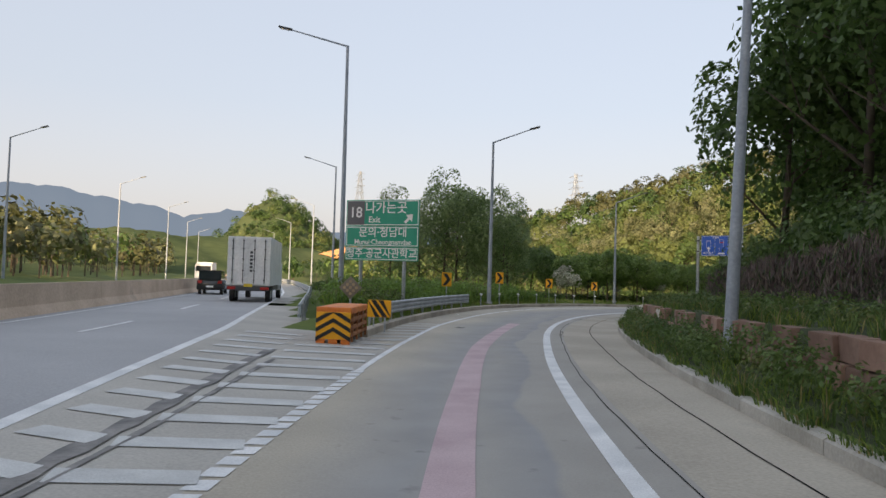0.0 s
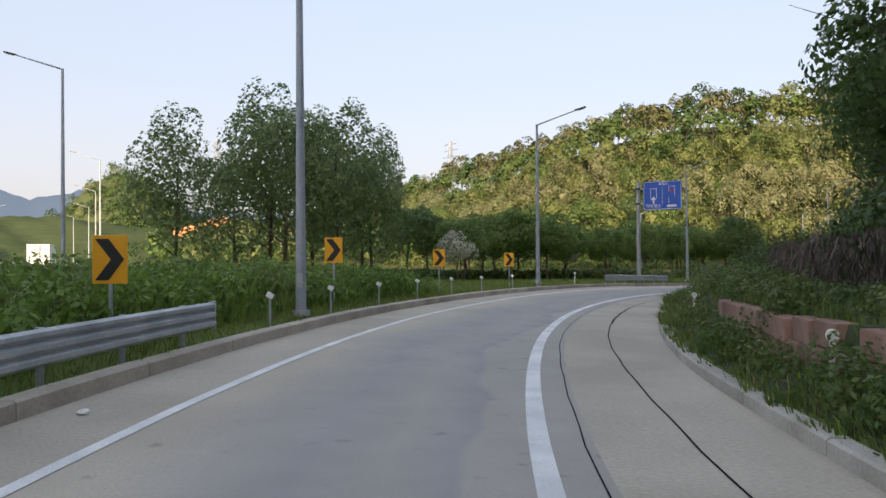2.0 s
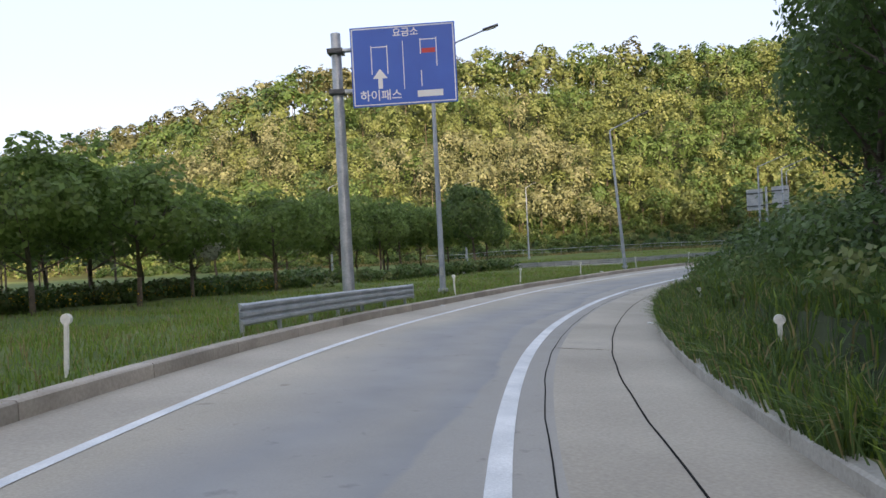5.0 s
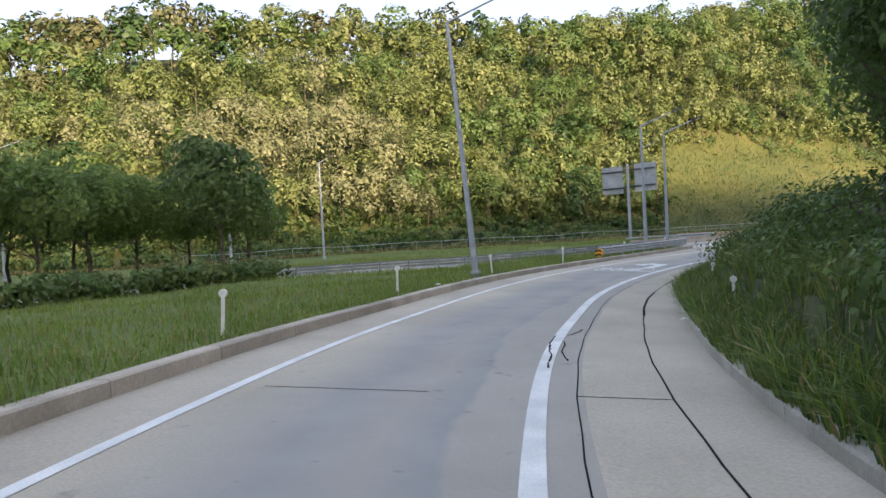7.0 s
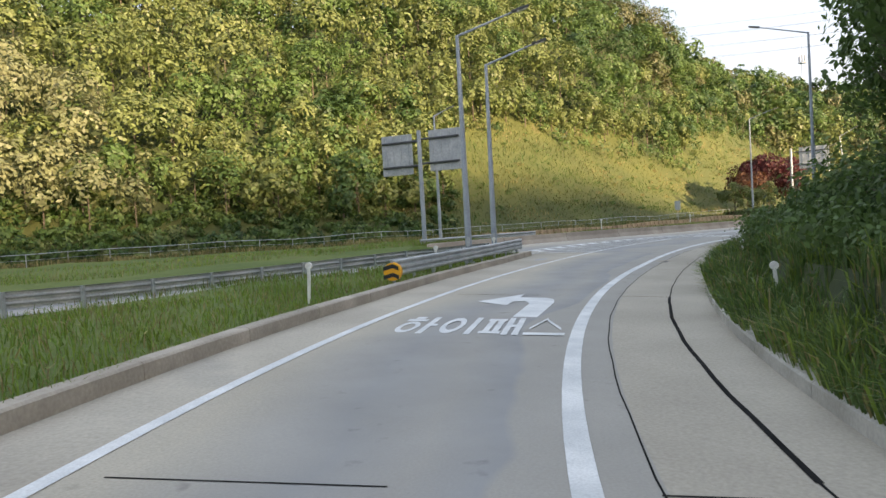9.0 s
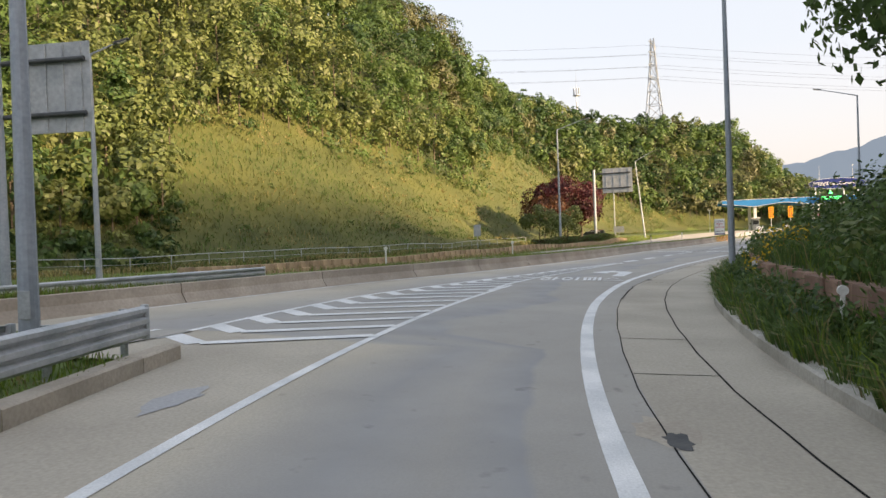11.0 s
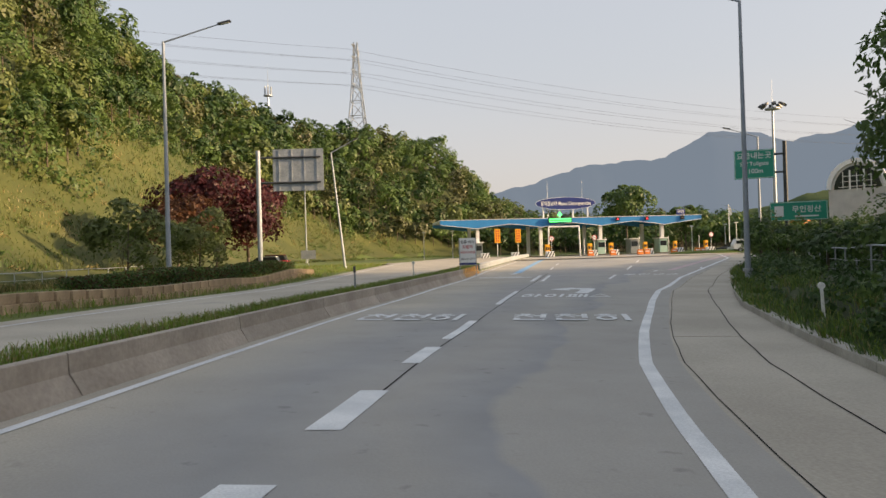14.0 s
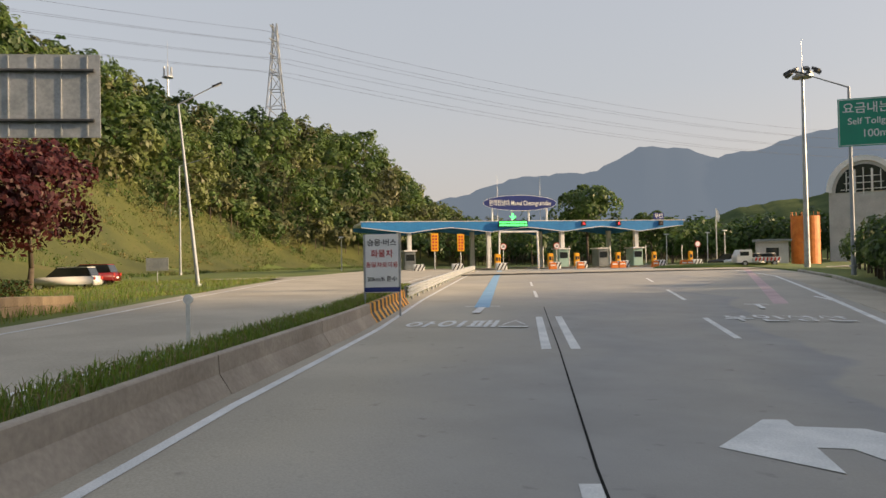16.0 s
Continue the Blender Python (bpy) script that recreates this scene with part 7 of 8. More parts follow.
    e5 = empty("lane_plate", TOLL @ Matrix.Translation((45.3, 0.2, 7.1)), "navy plate with white lettering on top of the canopy", "sign")
    bm = bmesh.new()
    box(bm, (0, 0, 0.55), (1.7, 0.12, 1.0), bevel=0.02)
    p = part("panel", bm, M["navy"], e5)
    write("무인", 0, 0.55, 0.75, p, y=-0.07)
    # lane gantry
    e6 = empty("lane_gantry", TOLL @ Matrix.Translation((21.6, -4, 0)), "white tubular frame over the electronic toll lane", "gantry")
    for x in (-2.9, 2.9):
        bm = bmesh.new()
        tube(bm, (x, 0, -0.1), (x * 0.95, 0, 5.3), 0.14, n=10)
        part("leg", bm, M["white_paint"], e6)
    bm = bmesh.new()
    tube(bm, (-2.75, 0, 5.3), (2.75, 0, 5.3), 0.14, n=10)
    part("beam", bm, M["white_paint"], e6)
    # islands
    for k, (x, kind) in enumerate(((6.9, 1), (12.2, 0), (18.3, 2), (26.0, 2), (29.9, 3), (36.2, 4), (41.8, 3), (47.6, 2))):
        e7 = empty("toll_island", TOLL @ Matrix.Translation((x, 0, 0)), "raised concrete toll island with a striped nose", "toll island", "toll islands")
        bm = bmesh.new()
        box(bm, (0, 3, 0.1), (1.7, 18, 0.3), bevel=0.06)
        part("slab", bm, M["kerb"], e7)
        bm = bmesh.new()
        box(bm, (0, -6.4, 0.5), (1.5, 0.9, 1.0), bevel=0.2)
        n_ = part("nose", bm, M["sign_white"], e7)
        for q in range(3):
            bm = bmesh.new()
            box(bm, (-0.5 + q * 0.5, -6.86, 0.5), (0.16, 0.03, 1.0), Matrix.Rotation(0.5, 4, "Y"))
            part("stripe", bm, M["black"], n_)
        if kind >= 2:
            for y in (-5.2, -4.2):
                bm = bmesh.new()
                box(bm, (0.3 if y > -5 else -0.3, y, 1.25), (0.5, 0.5, 1.9), bevel=0.08)
                b_ = part("yellow_machine", bm, M["yellow"], e7)
                bm = bmesh.new()
                box(bm, (0.3 if y > -5 else -0.3, y - 0.26, 1.5), (0.34, 0.04, 0.5))
                part("screen", bm, M["black"], b_)
            bm = bmesh.new()
            tube(bm, (-0.6, -3.4, 0.2), (-0.6, -3.4, 3.2), 0.07, n=8)
            part("camera_pole", bm, M["steel"], e7)
        if kind in (1, 3, 4):
            bm = bmesh.new()
            box(bm, (0, 1.5, 1.5), (1.5, 2.6, 2.6), bevel=0.05)
            bo = part("booth", bm, M["mint"] if kind == 3 else M["booth"], e7)
            bm = bmesh.new()
            box(bm, (0, 0.18, 1.95), (1.2, 0.04, 0.9))
            part("window", bm, M["glass"], bo)
            bm = bmesh.new()
            box(bm, (0, 1.5, 2.9), (1.9, 3.2, 0.16), bevel=0.04)
            part("roof", bm, M["white_paint"], bo)
        if kind == 2:
            bm = bmesh.new()
            tube(bm, (0.5, -5.8, 0.2), (0.5, -5.8, 2.9), 0.05, n=8)
            s_ = part("sign_pole", bm, M["steel"], e7)
            bm = bmesh.new()
            tube(bm, (0.5, -5.9, 3.2), (0.5, -5.86, 3.2), 0.45, n=24)
            r_ = part("speed_sign", bm, M["red"], s_)
            bm = bmesh.new()
            tube(bm, (0.5, -5.92, 3.2), (0.5, -5.9, 3.2), 0.35, n=24)
            part("speed_face", bm, M["sign_white"], s_)
            if k in (2, 3):
                write("30", 0.5, 3.2, 0.4, s_, M["black"], y=-5.93)
    for k, x in enumerate((24.9, 28.6, 33.2, 35.0, 39.6, 43.5, 45.2, 51.0)):
        e8 = empty("water_barrier", TOLL @ Matrix.Translation((x, -8.5 - (k % 3) * 0.7, 0)), "orange and white plastic barrier on the plaza", "barrier", "plastic barriers")
        bm = bmesh.new()
        prism(bm, [(-0.55, 0), (0.55, 0), (0.5, 0.45), (0.4, 0.9), (-0.4, 0.9), (-0.5, 0.45)], 0.4)
        bmesh.ops.bevel(bm, geom=list(bm.edges), offset=0.05, segments=2, affect="EDGES")
        b_ = part("body", bm, M["orange"], e8)
        bm = bmesh.new()
        box(bm, (0, -0.21, 0.55), (0.7, 0.02, 0.16))
        part("white_band", bm, M["sign_white"], b_)
    for x, y in ((9.2, -6), (13.5, -3)):
        e9 = empty("amber_sign", TOLL @ Matrix.Translation((x, y, 0)), "tall amber message sign on a post at the plaza", "sign", "amber signs")
        bm = bmesh.new()
        tube(bm, (0, 0.1, -0.2), (0, 0.1, 4.0), 0.08, n=8)
        part("post", bm, M["steel"], e9)
        bm = bmesh.new()
        box(bm, (0, 0, 3.9), (1.0, 0.15, 2.4), bevel=0.04)
        p = part("panel", bm, M["yellow"], e9)
        for r in range(5):
            for q in range(2):
                bm = bmesh.new()
                box(bm, (-0.2 + q * 0.4, -0.08, 3.05 + r * 0.42), (0.26, 0.02, 0.26))
                part("writing_bar", bm, M["red"], p)
    for x, y in ((55, -2), (57, 6), (53, 12), (3, 6), (-2, 10)):
        e10 = empty("plaza_lamp", TOLL @ Matrix.Translation((x, y, 0)), "short white lamp post beside the plaza", "lamp", "plaza lamps")
        bm = bmesh.new()
        tube(bm, (0, 0, -0.3), (0, 0, 5.2), 0.09, 0.06, 8)
        part("pole", bm, M["white_paint"], e10)
        bm = bmesh.new()
        box(bm, (0, 0, 5.3), (0.7, 0.4, 0.16), bevel=0.04)
        part("lamp_head", bm, M["white_paint"], e10)


toll_plaza()


def plaza_yard():
    """Building, tank, mast, flags beyond the plaza."""
    e = empty("office_building", facing(249.5, -2.5, 5.9, 150), "pale office hall with arched window and blue vaulted roof", "building")
    r, n = 5.0, 20
    arc = [(r * math.cos(math.pi * k / n), 4.2 + 5.4 * math.sin(math.pi * k / n)) for k in range(n + 1)]
    bm = bmesh.new()
    prism(bm, [(r, -7.0)] + arc + [(-r, -7.0)], 18, Matrix.Translation((0, 9, 0)))
    part("wall", bm, M["render_wall"], e)
    bm = bmesh.new()
    out = [(x * 1.04, z + 0.2) for x, z in arc]
    prism(bm, out + [(x * 1.0, z + 0.02) for x, z in arc[::-1]], 17.2, Matrix.Translation((0, 9.6, 0)))
    rf = part("roof", bm, M["roof_blue"], e)
    bm = bmesh.new()
    for k in range(14):
        prism(bm, [(x * 1.005, z + 0.05) for x, z in out] + [(x, z) for x, z in out[::-1]], 0.12, Matrix.Translation((0, 2.2 + k * 1.15, 0)))
    part("roof_seam", bm, M["roof_blue"], rf)
    bm = bmesh.new()
    prism(bm, [(x * 0.8, 4.2 + (z - 4.2) * 0.8) for x, z in arc], 0.1, Matrix.Translation((0, -0.03, 0)))
    w = part("window", bm, M["glass"], e)
    bm = bmesh.new()
    for x in (-2.4, -1.2, 0, 1.2, 2.4):
        box(bm, (x, -0.1, 5.9), (0.3 if abs(x) == 1.2 else 0.12, 0.08, 3.0 + 1.2 * (1 - abs(x) / 2.6)))
    for z in (4.6, 5.6, 6.6):
        box(bm, (0, -0.1, z), (6.4 - (z - 4.6) * 0.9, 0.08, 0.1))
    part("window_frame", bm, M["white_paint"], w)
    bm = bmesh.new()
    prism(bm, [(x * 1.06, z + 0.26) for x, z in arc] + [(x * 0.9, 4.2 + (z - 4.2) * 0.9) for x, z in arc[::-1]], 0.6)
    part("arch_edge", bm, M["white_paint"], e)
    e = empty("storage_tank", facing(242.6, 16.4, -0.7, 110), "round orange storage tank with a railing on top", "tank")
    bm = bmesh.new()
    tube(bm, (0, 0, -0.3), (0, 0, 6.4), 1.85, n=28)
    part("shell", bm, M["orange"], e)
    bm = bmesh.new()
    for k in range(14):
        t = k * math.tau / 14
        tube(bm, (1.75 * math.cos(t), 1.75 * math.sin(t), 6.4), (1.75 * math.cos(t), 1.75 * math.sin(t), 7.0), 0.03, n=5)
    part("railing", bm, M["orange"], e)
    e = empty("gate_house", facing(243.5, 21.5, -0.8, 130), "small pale gate house with a grey roof", "building")
    bm = bmesh.new()
    box(bm, (0, 0, 1.5), (4, 3, 3.2), bevel=0.05)
    part("wall", bm, M["render_wall"], e)
    bm = bmesh.new()
    box(bm, (0, 0, 3.2), (4.8, 3.8, 0.3), bevel=0.05)
    part("roof", bm, M["booth"], e)
    bm = bmesh.new()
    box(bm, (0, -1.52, 1.6), (1.6, 0.05, 1.2))
    part("window", bm, M["glass"], e)
    e = empty("floodlight_mast", facing(221.6, 37.6, -0.9, 120), "tall steel mast with a ring of floodlights", "mast")
    bm = bmesh.new()
    tube(bm, (0, 0, -0.4), (0, 0, 20.4), 0.3, 0.13, 14)
    part("pole", bm, M["steel"], e)
    bm = bmesh.new()
    tube(bm, (0, 0, 20.4), (0, 0, 23.5), 0.03, 0.01, 5)
    part("rod", bm, M["steel"], e)
    bm = bmesh.new()
    tube(bm, (0, 0, 19.4), (0, 0, 19.6), 1.0, n=16)
    part("ring", bm, M["steel"], e)
    for k in range(8):
        t = k * math.tau / 8
        bm = bmesh.new()
        box(bm, (1.45 * math.cos(t), 1.45 * math.sin(t), 20.0), (0.75, 0.5, 0.3), Matrix.Rotation(t, 4, "Z") @ Matrix.Rotation(0.5, 4, "Y"), bevel=0.05)
        part("floodlight", bm, M["dark_steel"], e)
    for k in range(3):
        e = empty("flagpole", facing(254.3 + k * 0.9, 21.7 - k * 0.7, -0.9, 110), "white flagpole with a limp pale flag", "flagpole", "flagpoles")
        bm = bmesh.new()
        tube(bm, (0, 0, -0.3), (0, 0, 8.6), 0.06, 0.04, 8)
        part("pole", bm, M["white_paint"], e)
        bm = bmesh.new()
        prism(bm, [(0.05, 8.4), (0.3, 8.1), (0.55, 7.3), (0.4, 6.6), (0.2, 6.9), (0.05, 7.2)], 0.06)
        part("flag", bm, M["sign_white"], e)
    # flatbed service truck
    e = empty("flatbed_truck", facing(235.5, 30.5, -0.95, 20), "white flatbed service truck with red striped sides in the yard", "truck")
    bm = bmesh.new()
    prism(bm, [(-1.0, 0.45), (0.85, 0.45), (0.9, 1.2), (0.45, 2.05), (-1.0, 2.05)], 1.8, Matrix.Translation((0, 2.6, 0)) @ Matrix.Rotation(radians(90), 4, "Z"))
    bmesh.ops.bevel(bm, geom=list(bm.edges), offset=0.06, segments=2, affect="EDGES")
    c = part("cab", bm, M["van_white"], e)
    bm = bmesh.new()
    box(bm, (0, 2.55, 1.55), (1.84, 1.1, 0.5), bevel=0.04)
    part("side_window", bm, M["glass"], c)
    bm = bmesh.new()
    box(bm, (0, -0.2, 0.85), (1.8, 3.4, 0.5), bevel=0.02)
    b = part("flatbed", bm, M["van_white"], e)
    for x in (-0.92, 0.92):
        for k in range(7):
            bm = bmesh.new()
            box(bm, (x, -1.6 + k * 0.46, 0.85), (0.02, 0.22, 0.4), Matrix.Rotation(0.4, 4, "X"))
            part("red_stripe", bm, M["red"], b)
    for x in (-0.8, 0.8):
        for y in (-1.1, 2.5):
            wheel(e, x, y, 0.36, 0.22)
    # grassy traffic island
    n = 40
    v = [(0, 0, 0.55)]
    for r, z in ((0.55, 0.45), (0.9, 0.3), (0.97, 0.12), (1.0, -0.2)):
        v += [(9.0 * r * math.cos(t), 3.4 * r * math.sin(t), z) for t in np.arange(n) / n * math.tau]
    f = [(0, 1 + i, 1 + (i + 1) % n) for i in range(n)]
    f += [(1 + q * n + i, 1 + (q + 1) * n + i, 1 + (q + 1) * n + (i + 1) % n, 1 + q * n + (i + 1) % n) for q in range(3) for i in range(n)]
    o = obj("planted_island", v, f, M["soil"], smooth=True)
    o.matrix_basis = facing(239, 33.5, -1.0, 20) @ Matrix.Rotation(radians(90), 4, "Z")
    tagged(o, "low grassy traffic island beside the plaza", "planting", kind="structure")


plaza_yard()


# ---------------------------------------------------------------- walls, hedge and fences
def bank_wall():
    wall = empty("retaining_wall", Matrix(), "reddish block retaining wall half hidden by weeds", "wall", kind="structure")
    me = None
    rng = np.random.default_rng(101)
    for s0, s1, rows in ((8, 50, 2), (168, 215, 2)):
        for s in np.arange(s0, s1, 0.95):
            for r in range(rows):
                if r and rng.random() < 0.18:
                    continue
                q = at(s + 0.47 * (r % 2), float(RIGHT_KERB(s)) + 1.42 + rng.normal() * 0.035)
                m_ = float(MOUND_SIZE(s))
                if me is None:
                    bm = bmesh.new()
                    box(bm, (0, 0, 0), (0.34, 0.92, 0.4), bevel=0.035)
                    o = part("block", bm, M["block"], wall)
                    me = o.data
                else:
                    o = new("block", me)
                    o.parent = wall
                o.matrix_basis = Matrix.Translation((float(q[0]), float(q[1]), float(q[2]) + 0.14 + (0.45 + r * 0.41) * m_ + rng.normal() * 0.015)) @ spot(s, 0.0).to_3x3().to_4x4() @ Matrix.Rotation(rng.normal() * 0.05, 4, "Z") @ Matrix.Rotation(rng.normal() * 0.03, 4, "Y")
    wall2 = empty("terrace_wall", Matrix(), "low tan block wall along the foot of the hill", "wall", kind="structure")
    me = None
    for s in np.arange(188, 262, 0.85):
        for r in range(2):
            o_ = 10.2 + np.clip((s - 240) / 60, 0, 1) * 7
            x, y, z = ground_at(s, float(MEDIAN(s)) - o_ - r * 0.1)
            if me is None:
                bm = bmesh.new()
                box(bm, (0, 0, 0), (0.4, 0.82, 0.34), bevel=0.04)
                o = part("block", bm, M["block_tan"], wall2)
                me = o.data
            else:
                o = new("block", me)
                o.parent = wall2
            o.matrix_basis = Matrix.Translation((x, y, z + 0.1 + r * 0.34)) @ spot(s, 0.0).to_3x3().to_4x4()


bank_wall()


def fence(name, pts, label, h=1.1, gap=2.5):
    e = empty(name, Matrix(), label, "fence")
    p = [(x, y, soil(x, y)) for x, y in pts]
    for z in (h, h * 0.55, 0.15):
        r = 0.03 if z == h else 0.014
        sweep("rail", p, [(-r, z), (0, z + r), (r, z), (0, z - r)], M["steel"], e, closed=True)
    me = None
    for x, y, z in p:
        if me is None:
            bm = bmesh.new()
            tube(bm, (0, 0, -0.2), (0, 0, h + 0.03), 0.035, n=6)
            o = part("post", bm, M["steel"], e)
            me = o.data
        else:
            o = new("post", me)
            o.parent = e
        o.location = (x, y, z)


def along_toe(x0, x1, off, n):
    xs = np.linspace(x0, x1, n)
    ys = np.interp(xs, TOE[:, 0], TOE[:, 1])
    return [(float(x), float(y) + off) for x, y in zip(xs, ys)]


fence("wire_fence", along_toe(86, 205, -2.5, 42), "long low metal fence along the foot of the hill")
fence("wire_fence", [(float(q[0]), float(q[1])) for q in (at(s, float(RIGHT_KERB(s)) + 4.9) for s in np.arange(188, 262, 3.0))], "grey metal fence on the bank above the kerb", 1.2)


def vine_hedge():
    """A fence smothered in dry brown vines."""
    rng = np.random.default_rng(71)
    n = 64000
    s = rng.uniform(-8, 186, n)
    s = s[(s < 66) | (rng.random(n) < 0.5)]
    n = len(s)
    o = rng.normal(size=n) * 0.2 + 4.9
    x, y, z = ground_z(s, RIGHT_KERB(s) + o)
    top = 1.5 + 0.12 * np.sin(s * 0.7) + 0.09 * np.sin(s * 2.3) + 0.06 * np.sin(s * 5.1)
    p = np.stack([x, y, z + rng.uniform(0, 1, n) ** 0.75 * top], 1)
    # slopes of dry stems behind it
    m = 15000
    s2 = rng.uniform(-8, 72, m)
    x, y, z = ground_z(s2, RIGHT_KERB(s2) + rng.uniform(5.2, 11, m))
    p = np.concatenate([p, np.stack([x, y, z + rng.uniform(0, 0.3, m)], 1)])
    n += m
    a = rng.normal(size=(n, 3)) * np.concatenate([np.full(n - m, 0.32), np.full(m, 1.0)])[:, None]
    a[:, 2] += np.concatenate([np.full(n - m, 1.0), np.zeros(m)])
    a = unit(a) * rng.uniform(0.1, 0.26, n)[:, None]
    b = unit(np.cross(a, rng.normal(size=(n, 3)))) * rng.uniform(0.008, 0.024, n)[:, None]
    v = np.stack([p - a, p - b, p + a, p + b], 1).reshape(-1, 3)
    me = quads("vine_hedge", v, rng.choice([0, 0, 0, 0, 0, 0, 1, 2], n), [M["vine"], M["leaf_dark"], M["wood"]])
    tagged(new("vine_hedge", me), "fence overgrown with dry brown vines on the bank", "hedge", kind="stuff")
    # clipped hedge beside the entry road
    n = 26000
    s = rng.uniform(232, 262, n)
    o = 12.2 + np.clip((s - 240) / 60, 0, 1) * 7 + rng.uniform(-0.7, 0.7, n)
    x, y, z = ground_z(s, MEDIAN(s) - o)
    p = np.stack([x, y, z + 0.25 + rng.uniform(0, 1, n) ** 0.5 * 1.0], 1)
    me = quads("clipped_hedge", cards(p, 0.07, rng), rng.choice([0, 0, 1, 2], n), [M["leaf_mid"], M["leaf_dark"], M["leaf_rust"]])
    tagged(new("clipped_hedge", me), "clipped brownish-green hedge beside the entry road", "hedge", kind="stuff")
    # yellow flowers
    n = 900
    s = np.concatenate([rng.normal(181, 0.9, 300), rng.normal(192, 2.0, 150), rng.uniform(100, 118, 450)])
    d = np.concatenate([RIGHT_KERB(s[:450]) + rng.uniform(0.9, 2.6, 450), LEFT_KERB(s[450:]) - rng.uniform(14, 26, 450)])
    x, y, z = ground_z(s, d)
    p = np.stack([x, y, z + rng.uniform(0.4, 0.95, n)], 1)
    me = quads("flowers", cards(p, 0.05, rng), np.zeros(n), [M["flower"]])
    tagged(new("flowers", me), "small yellow flowers among the weeds", "flowers", kind="stuff")


vine_hedge()


# ---------------------------------------------------------------- power lines, masts and distance
def pylon(m, h, base, label):
    e = empty("transmission_tower", m, label, "pylon", "pylons")
    bm = bmesh.new()
    r = max(0.07, h * 0.0035)
    lv = [k / 9 for k in range(10)]
    wd = [base * (1 - t) ** 1.3 + base * 0.14 for t in lv]
    for sx, sy in ((-1, -1), (1, -1), (1, 1), (-1, 1)):
        for k in range(9):
            a = (sx * wd[k] / 2, sy * wd[k] / 2, h * lv[k])
            b = (sx * wd[k + 1] / 2, sy * wd[k + 1] / 2, h * lv[k + 1])
            tube(bm, a, b, r * 1.3, n=4)
            nx, ny = (-sy, sx)
            c = ((sx if nx == sx else -sx) * 0, 0, 0)
            px, py = (sx, -sy) if (sx * sy > 0) else (-sx, sy)
            tube(bm, a, (px * wd[k + 1] / 2, py * wd[k + 1] / 2, h * lv[k + 1]), r * 0.8, n=4)
            tube(bm, a, (px * wd[k] / 2, py * wd[k] / 2, h * lv[k]), r * 0.8, n=4)
    part("lattice", bm, M["steel"], e)
    for t in (0.66, 0.76, 0.86, 0.95):
        bm = bmesh.new()
        w = base * 0.85 * (1.15 - abs(t - 0.76))
        tube(bm, (-w, 0, h * t), (w, 0, h * t), r, n=4)
        tube(bm, (-w, 0, h * t), (0, 0, h * t + h * 0.03), r * 0.7, n=4)
        tube(bm, (w, 0, h * t), (0, 0, h * t + h * 0.03), r * 0.7, n=4)
        part("crossarm", bm, M["steel"], e)


pylon(facing(409.6, 67.4, 30, 20), 49.5, 8.5, "tall lattice power pylon on the hilltop")
pylon(facing(107, 614, 40, 60), 52, 10, "distant lattice power pylon beyond the woods")
pylon(facing(-60, 520, 30, 60), 45, 9, "distant lattice power pylon above the highway")


def wires():
    e = empty("power_lines", Matrix(), "thin power lines sagging across the sky", "cables")
    for z, o in ((77, 3), (73, -4), (73, 4), (68, -5), (68, 5), (63.5, -5), (63.5, 5)):
        a, b = Vector((409.6, 67.4 + o, z)), Vector((480, -330 + o * 2, z - 6))
        c = Vector((330, 420 + o, z + 22))
        run = []
        for p, q in ((b, a), (a, c)):
            run += [p.lerp(q, k / 14) - Vector((0, 0, 36 * k / 14 * (1 - k / 14))) for k in range(14)]
        sweep("wire", run + [c], [(-0.045, 0), (0, 0.06), (0.045, 0)], M["dark_steel"], e, closed=True)


wires()


def antenna():
    e = empty("phone_mast", facing(380.5, 100.3, 35, 0), "slim phone mast with a cluster of aerials on the hill", "mast")
    bm = bmesh.new()
    tube(bm, (0, 0, 0), (0, 0, 21), 0.35, 0.2, 10)
    tube(bm, (0, 0, 21), (0, 0, 28), 0.07, 0.03, 6)
    part("pole", bm, M["steel"], e)
    for k in range(6):
        t = k * math.tau / 6
        bm = bmesh.new()
        box(bm, (1.1 * math.cos(t), 1.1 * math.sin(t), 19.2), (0.4, 0.4, 2.6), Matrix.Rotation(t, 4, "Z"), bevel=0.05)
        part("aerial", bm, M["steel"], e)
    bm = bmesh.new()
    tube(bm, (0, 0, 17.6), (0, 0, 17.8), 1.5, n=14)
    part("platform", bm, M["steel"], e)


antenna()


def ridge(name, r, az0, az1, heights, material, label, seed, depth=400):
    """A far ridge round the place: heights as tangent of elevation against compass heading."""
    rng = np.random.default_rng(seed)
    a = np.arange(az0, az1, 0.5)
    hh = heights(a) * r + (np.sin(a * 0.9 + seed) * 0.5 + np.sin(a * 2.1 + 2 * seed) * 0.3 + 0.22 * np.sin(a * 5.3 + seed) + 0.12 * np.sin(a * 11.7)) * r * 0.004
    v = []
    for k, t in enumerate(np.radians(a)):
        for q, (rr, f) in enumerate(((r - depth, 0.0), (r - depth * 0.6, 0.42), (r - depth * 0.25, 0.8), (r, 1.0), (r + depth, 0.0))):
            v.append((80 + rr * math.sin(t), 60 + rr * math.cos(t), -8 + hh[k] * f))
    f = [(i * 5 + j, i * 5 + j + 1, i * 5 + j + 6, i * 5 + j + 5) for i in range(len(a) - 1) for j in range(4)]
    tagged(obj(name, v, f, material, smooth=True), label, "hill", kind="structure")


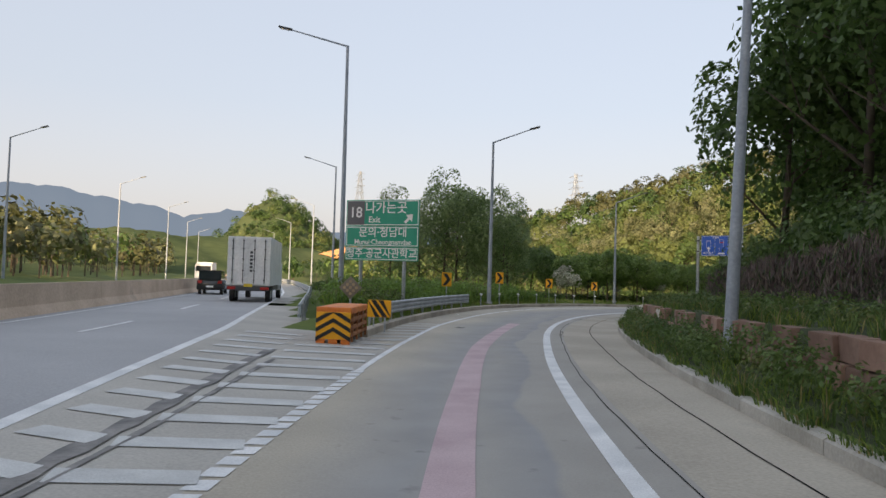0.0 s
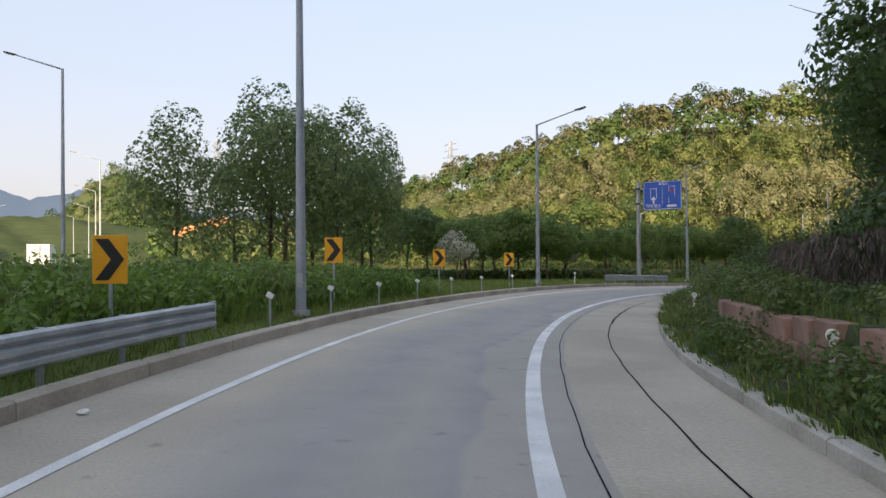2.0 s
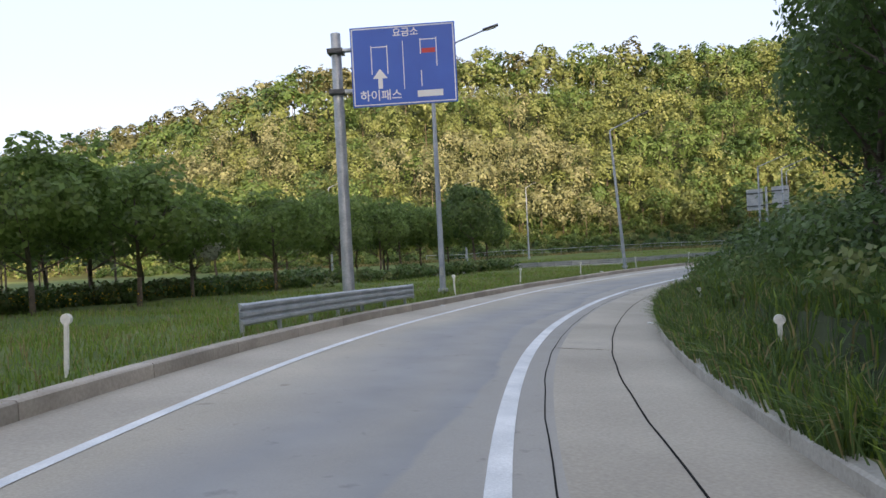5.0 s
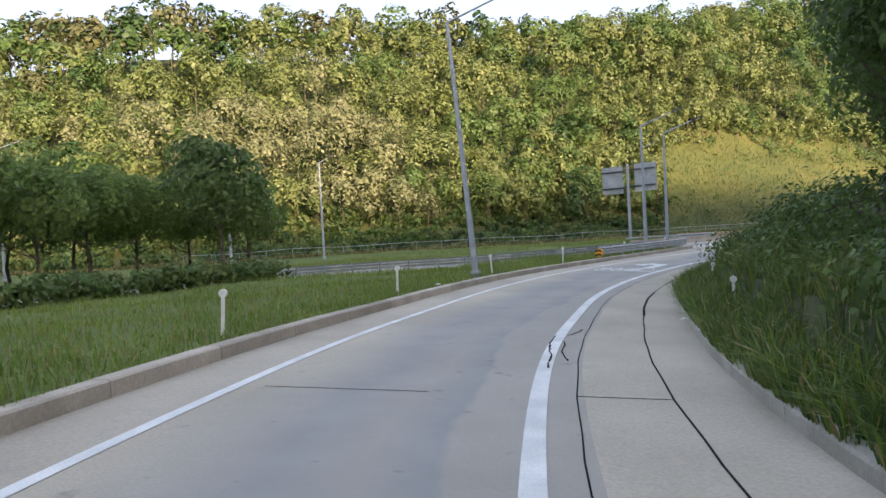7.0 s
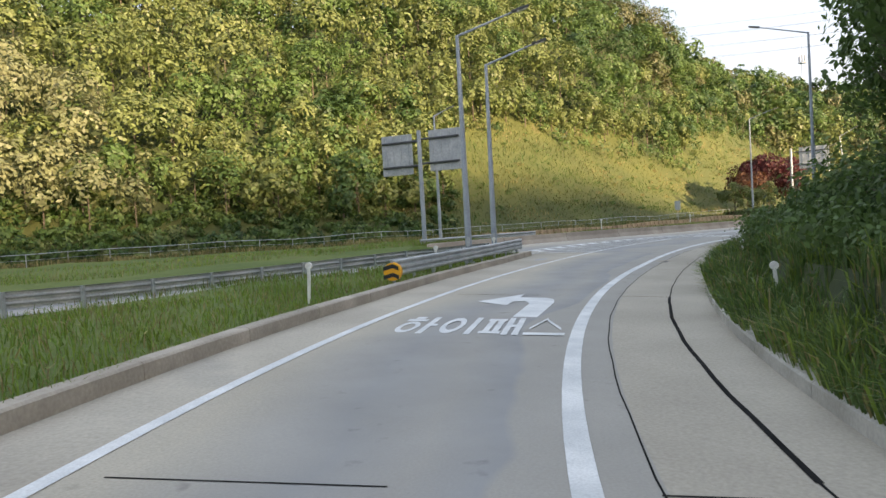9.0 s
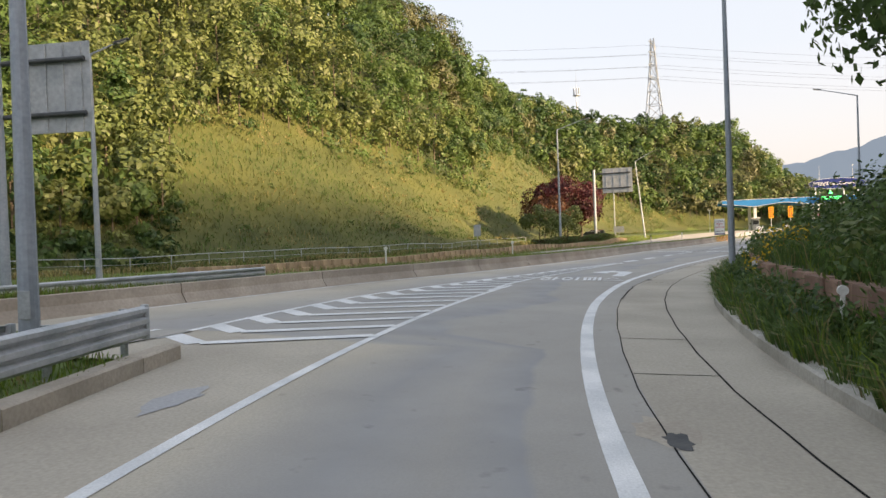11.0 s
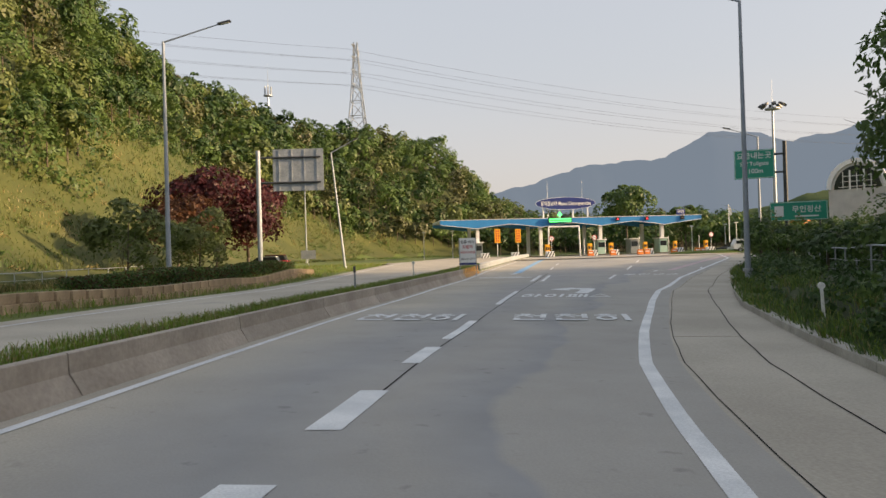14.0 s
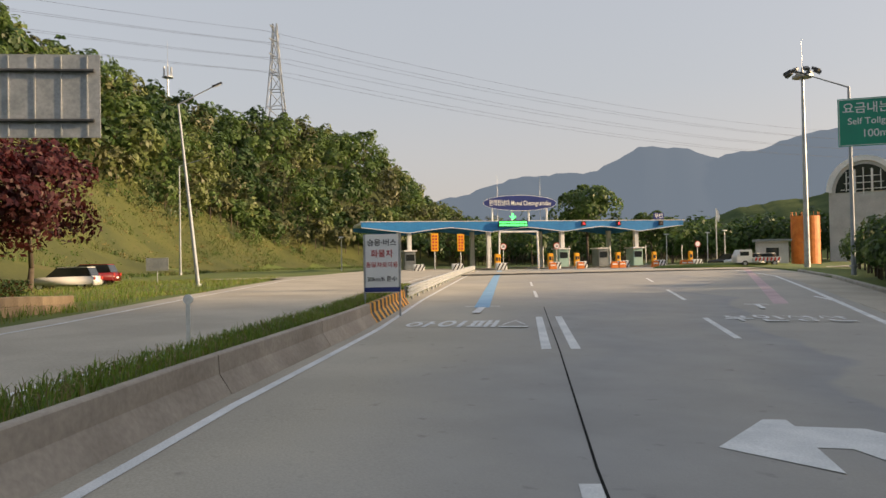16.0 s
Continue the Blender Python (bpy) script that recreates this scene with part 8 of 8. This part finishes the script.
ridge("backdrop_mountains", 3200, -70, 240, curve((-70, 0.09), (-32, 0.1), (-26, 0.092), (-21, 0.072), (-18, 0.086), (-15, 0.07), (-10, 0.06), (0, 0.06), (40, 0.05), (100, 0.06), (110.2, 0.09), (113.6, 0.113), (117.4, 0.114), (119.9, 0.119), (122.8, 0.144), (126, 0.143), (128.4, 0.129), (131.4, 0.133), (134.2, 0.153), (138, 0.15), (160, 0.12), (240, 0.1)), M["far_hill"], "blue-grey far mountains with the haze put in as a glow", 3, 900)
ridge("backdrop_hill_north", 520, -32, -14, curve((-32, 0.0), (-30, 0.02), (-27.5, 0.06), (-25, 0.1), (-23.3, 0.125), (-21.5, 0.115), (-19, 0.075), (-17, 0.04), (-14, 0.0)), M["mid_hill"], "dome-shaped wooded hill beyond the highway", 5, 140)
ridge("backdrop_hill_west", 330, -75, -18, curve((-75, 0.1), (-40, 0.08), (-30, 0.075), (-22, 0.055), (-18, 0.0)), M["mid_hill"], "low wooded hills beyond the opposite carriageway", 6, 120)
ridge("backdrop_hill_east", 900, 112, 175, curve((112, 0.0), (120, 0.045), (127, 0.07), (132, 0.085), (140, 0.10), (175, 0.12)), M["mid_hill"], "wooded hillside behind the toll plaza", 7, 260)
# added ridge, never in view: keeps the low sun off the ramp
ridge("backdrop_hill_south", 300, 170, 300, curve((170, 0.05), (176, 0.14), (180, 0.26), (185, 0.35), (190, 0.405), (200, 0.415), (215, 0.4), (223, 0.385), (228, 0.22), (233, 0.1), (260, 0.07), (300, 0.06)), M["mid_hill"], "unseen ridge added behind the start of the ramp to block the sun", 8, 90)
cut = obj("cut_slope", [(-62, 330, 0), (-20, 330, 0), (-22, 338, 12), (-34, 340, 18), (-58, 338, 11)], [(0, 1, 2, 3, 4)], M["cut_rock"])
tagged(cut, "bare orange cut slope beside the highway", "slope", kind="structure")


def far_woods():
    rng = np.random.default_rng(81)
    pl = []
    for _ in range(380):
        y = rng.uniform(55, 300)
        x = float(HWY_EDGE(y)) - 26 - rng.uniform(0, 1) ** 1.3 * 80
        pl.append((x, y, float(soil(x, y)), rng.uniform(2.6, 4.2), rng.uniform(6, 9.5), rng.choice([4, 4, 3, 0, 1])))
    for _ in range(70):
        y = rng.uniform(120, 330)
        x = float(HWY_EDGE(y)) + rng.uniform(8, 70)
        pl.append((x, y, float(soil(x, y)), rng.uniform(2.5, 4), rng.uniform(6, 9), rng.choice([1, 2, 0])))
    for _ in range(130):
        x, y = rng.uniform(262, 345), rng.uniform(-60, 40)
        u = float(toe_dist(np.array([x]), np.array([y]))[0][0])
        if x > 285 or y < -5:
            pl.append((x, y, float(soil(x, y)), rng.uniform(2.5, 4), rng.uniform(6, 10), rng.choice([1, 2, 2, 2])))
    shrubby = []
    for _ in range(150):
        s = rng.uniform(258, 305)
        o = float(np.interp(s, [258, 275, 305], [1.6, 1.4, 6.0])) + rng.uniform(0, 1) ** 1.7 * 14
        q = at(s, float(RIGHT_KERB(s)) + o)
        shrubby.append((float(q[0]), float(q[1]), soil(float(q[0]), float(q[1])), rng.uniform(1.0, 1.6), rng.uniform(2.2, 4.0), rng.choice([1, 1, 2])))
    for _ in range(30):
        s = rng.uniform(232, 258)
        q = at(s, float(RIGHT_KERB(s)) + rng.uniform(4.5, 14))
        shrubby.append((float(q[0]), float(q[1]), soil(float(q[0]), float(q[1])), rng.uniform(0.9, 1.4), rng.uniform(1.4, 2.3), rng.choice([1, 2, 2])))
    wood_stuff("plaza_thicket", shrubby, "dark green thicket beside the toll approach", 83, 1150, 0.17)
    for _ in range(120):
        a, r = radians(rng.uniform(126.5, 141)), rng.uniform(143, 185)
        x, y = 162 + r * math.sin(a), 98 + r * math.cos(a)
        pl.append((x, y, float(soil(x, y)), rng.uniform(2.6, 3.8), rng.uniform(6.5, 9.5), rng.choice([1, 2, 2])))
    for _ in range(130):
        a, r = radians(rng.uniform(110, 127)), rng.uniform(185, 240)
        x, y = 162 + r * math.sin(a), 98 + r * math.cos(a)
        pl.append((x, y, float(soil(x, y)), rng.uniform(3, 4.2), rng.uniform(9, 12.5), rng.choice([1, 2, 2, 4])))
    for _ in range(420):
        a, f = rng.uniform(-31, -15), rng.uniform(0.15, 1.0)
        hh = float(np.interp(a, [-32, -30, -27.5, -25, -23.3, -21.5, -19, -17, -14], [0, 0.02, 0.06, 0.1, 0.125, 0.115, 0.075, 0.04, 0])) * 520
        rr = 520 - 140 * float(np.interp(f, [0, 0.42, 0.8, 1.0], [1.0, 0.6, 0.25, 0.0]))
        pl.append((80 + rr * math.sin(radians(a)), 60 + rr * math.cos(radians(a)), -8 + hh * f - 1.5, rng.uniform(3.0, 4.5), rng.uniform(7, 10), rng.choice([1, 2, 2, 0])))
    wood_stuff("roadside_woods", pl, "pines and leafy trees beyond the roads", 82, 105, 0.55)


far_woods()
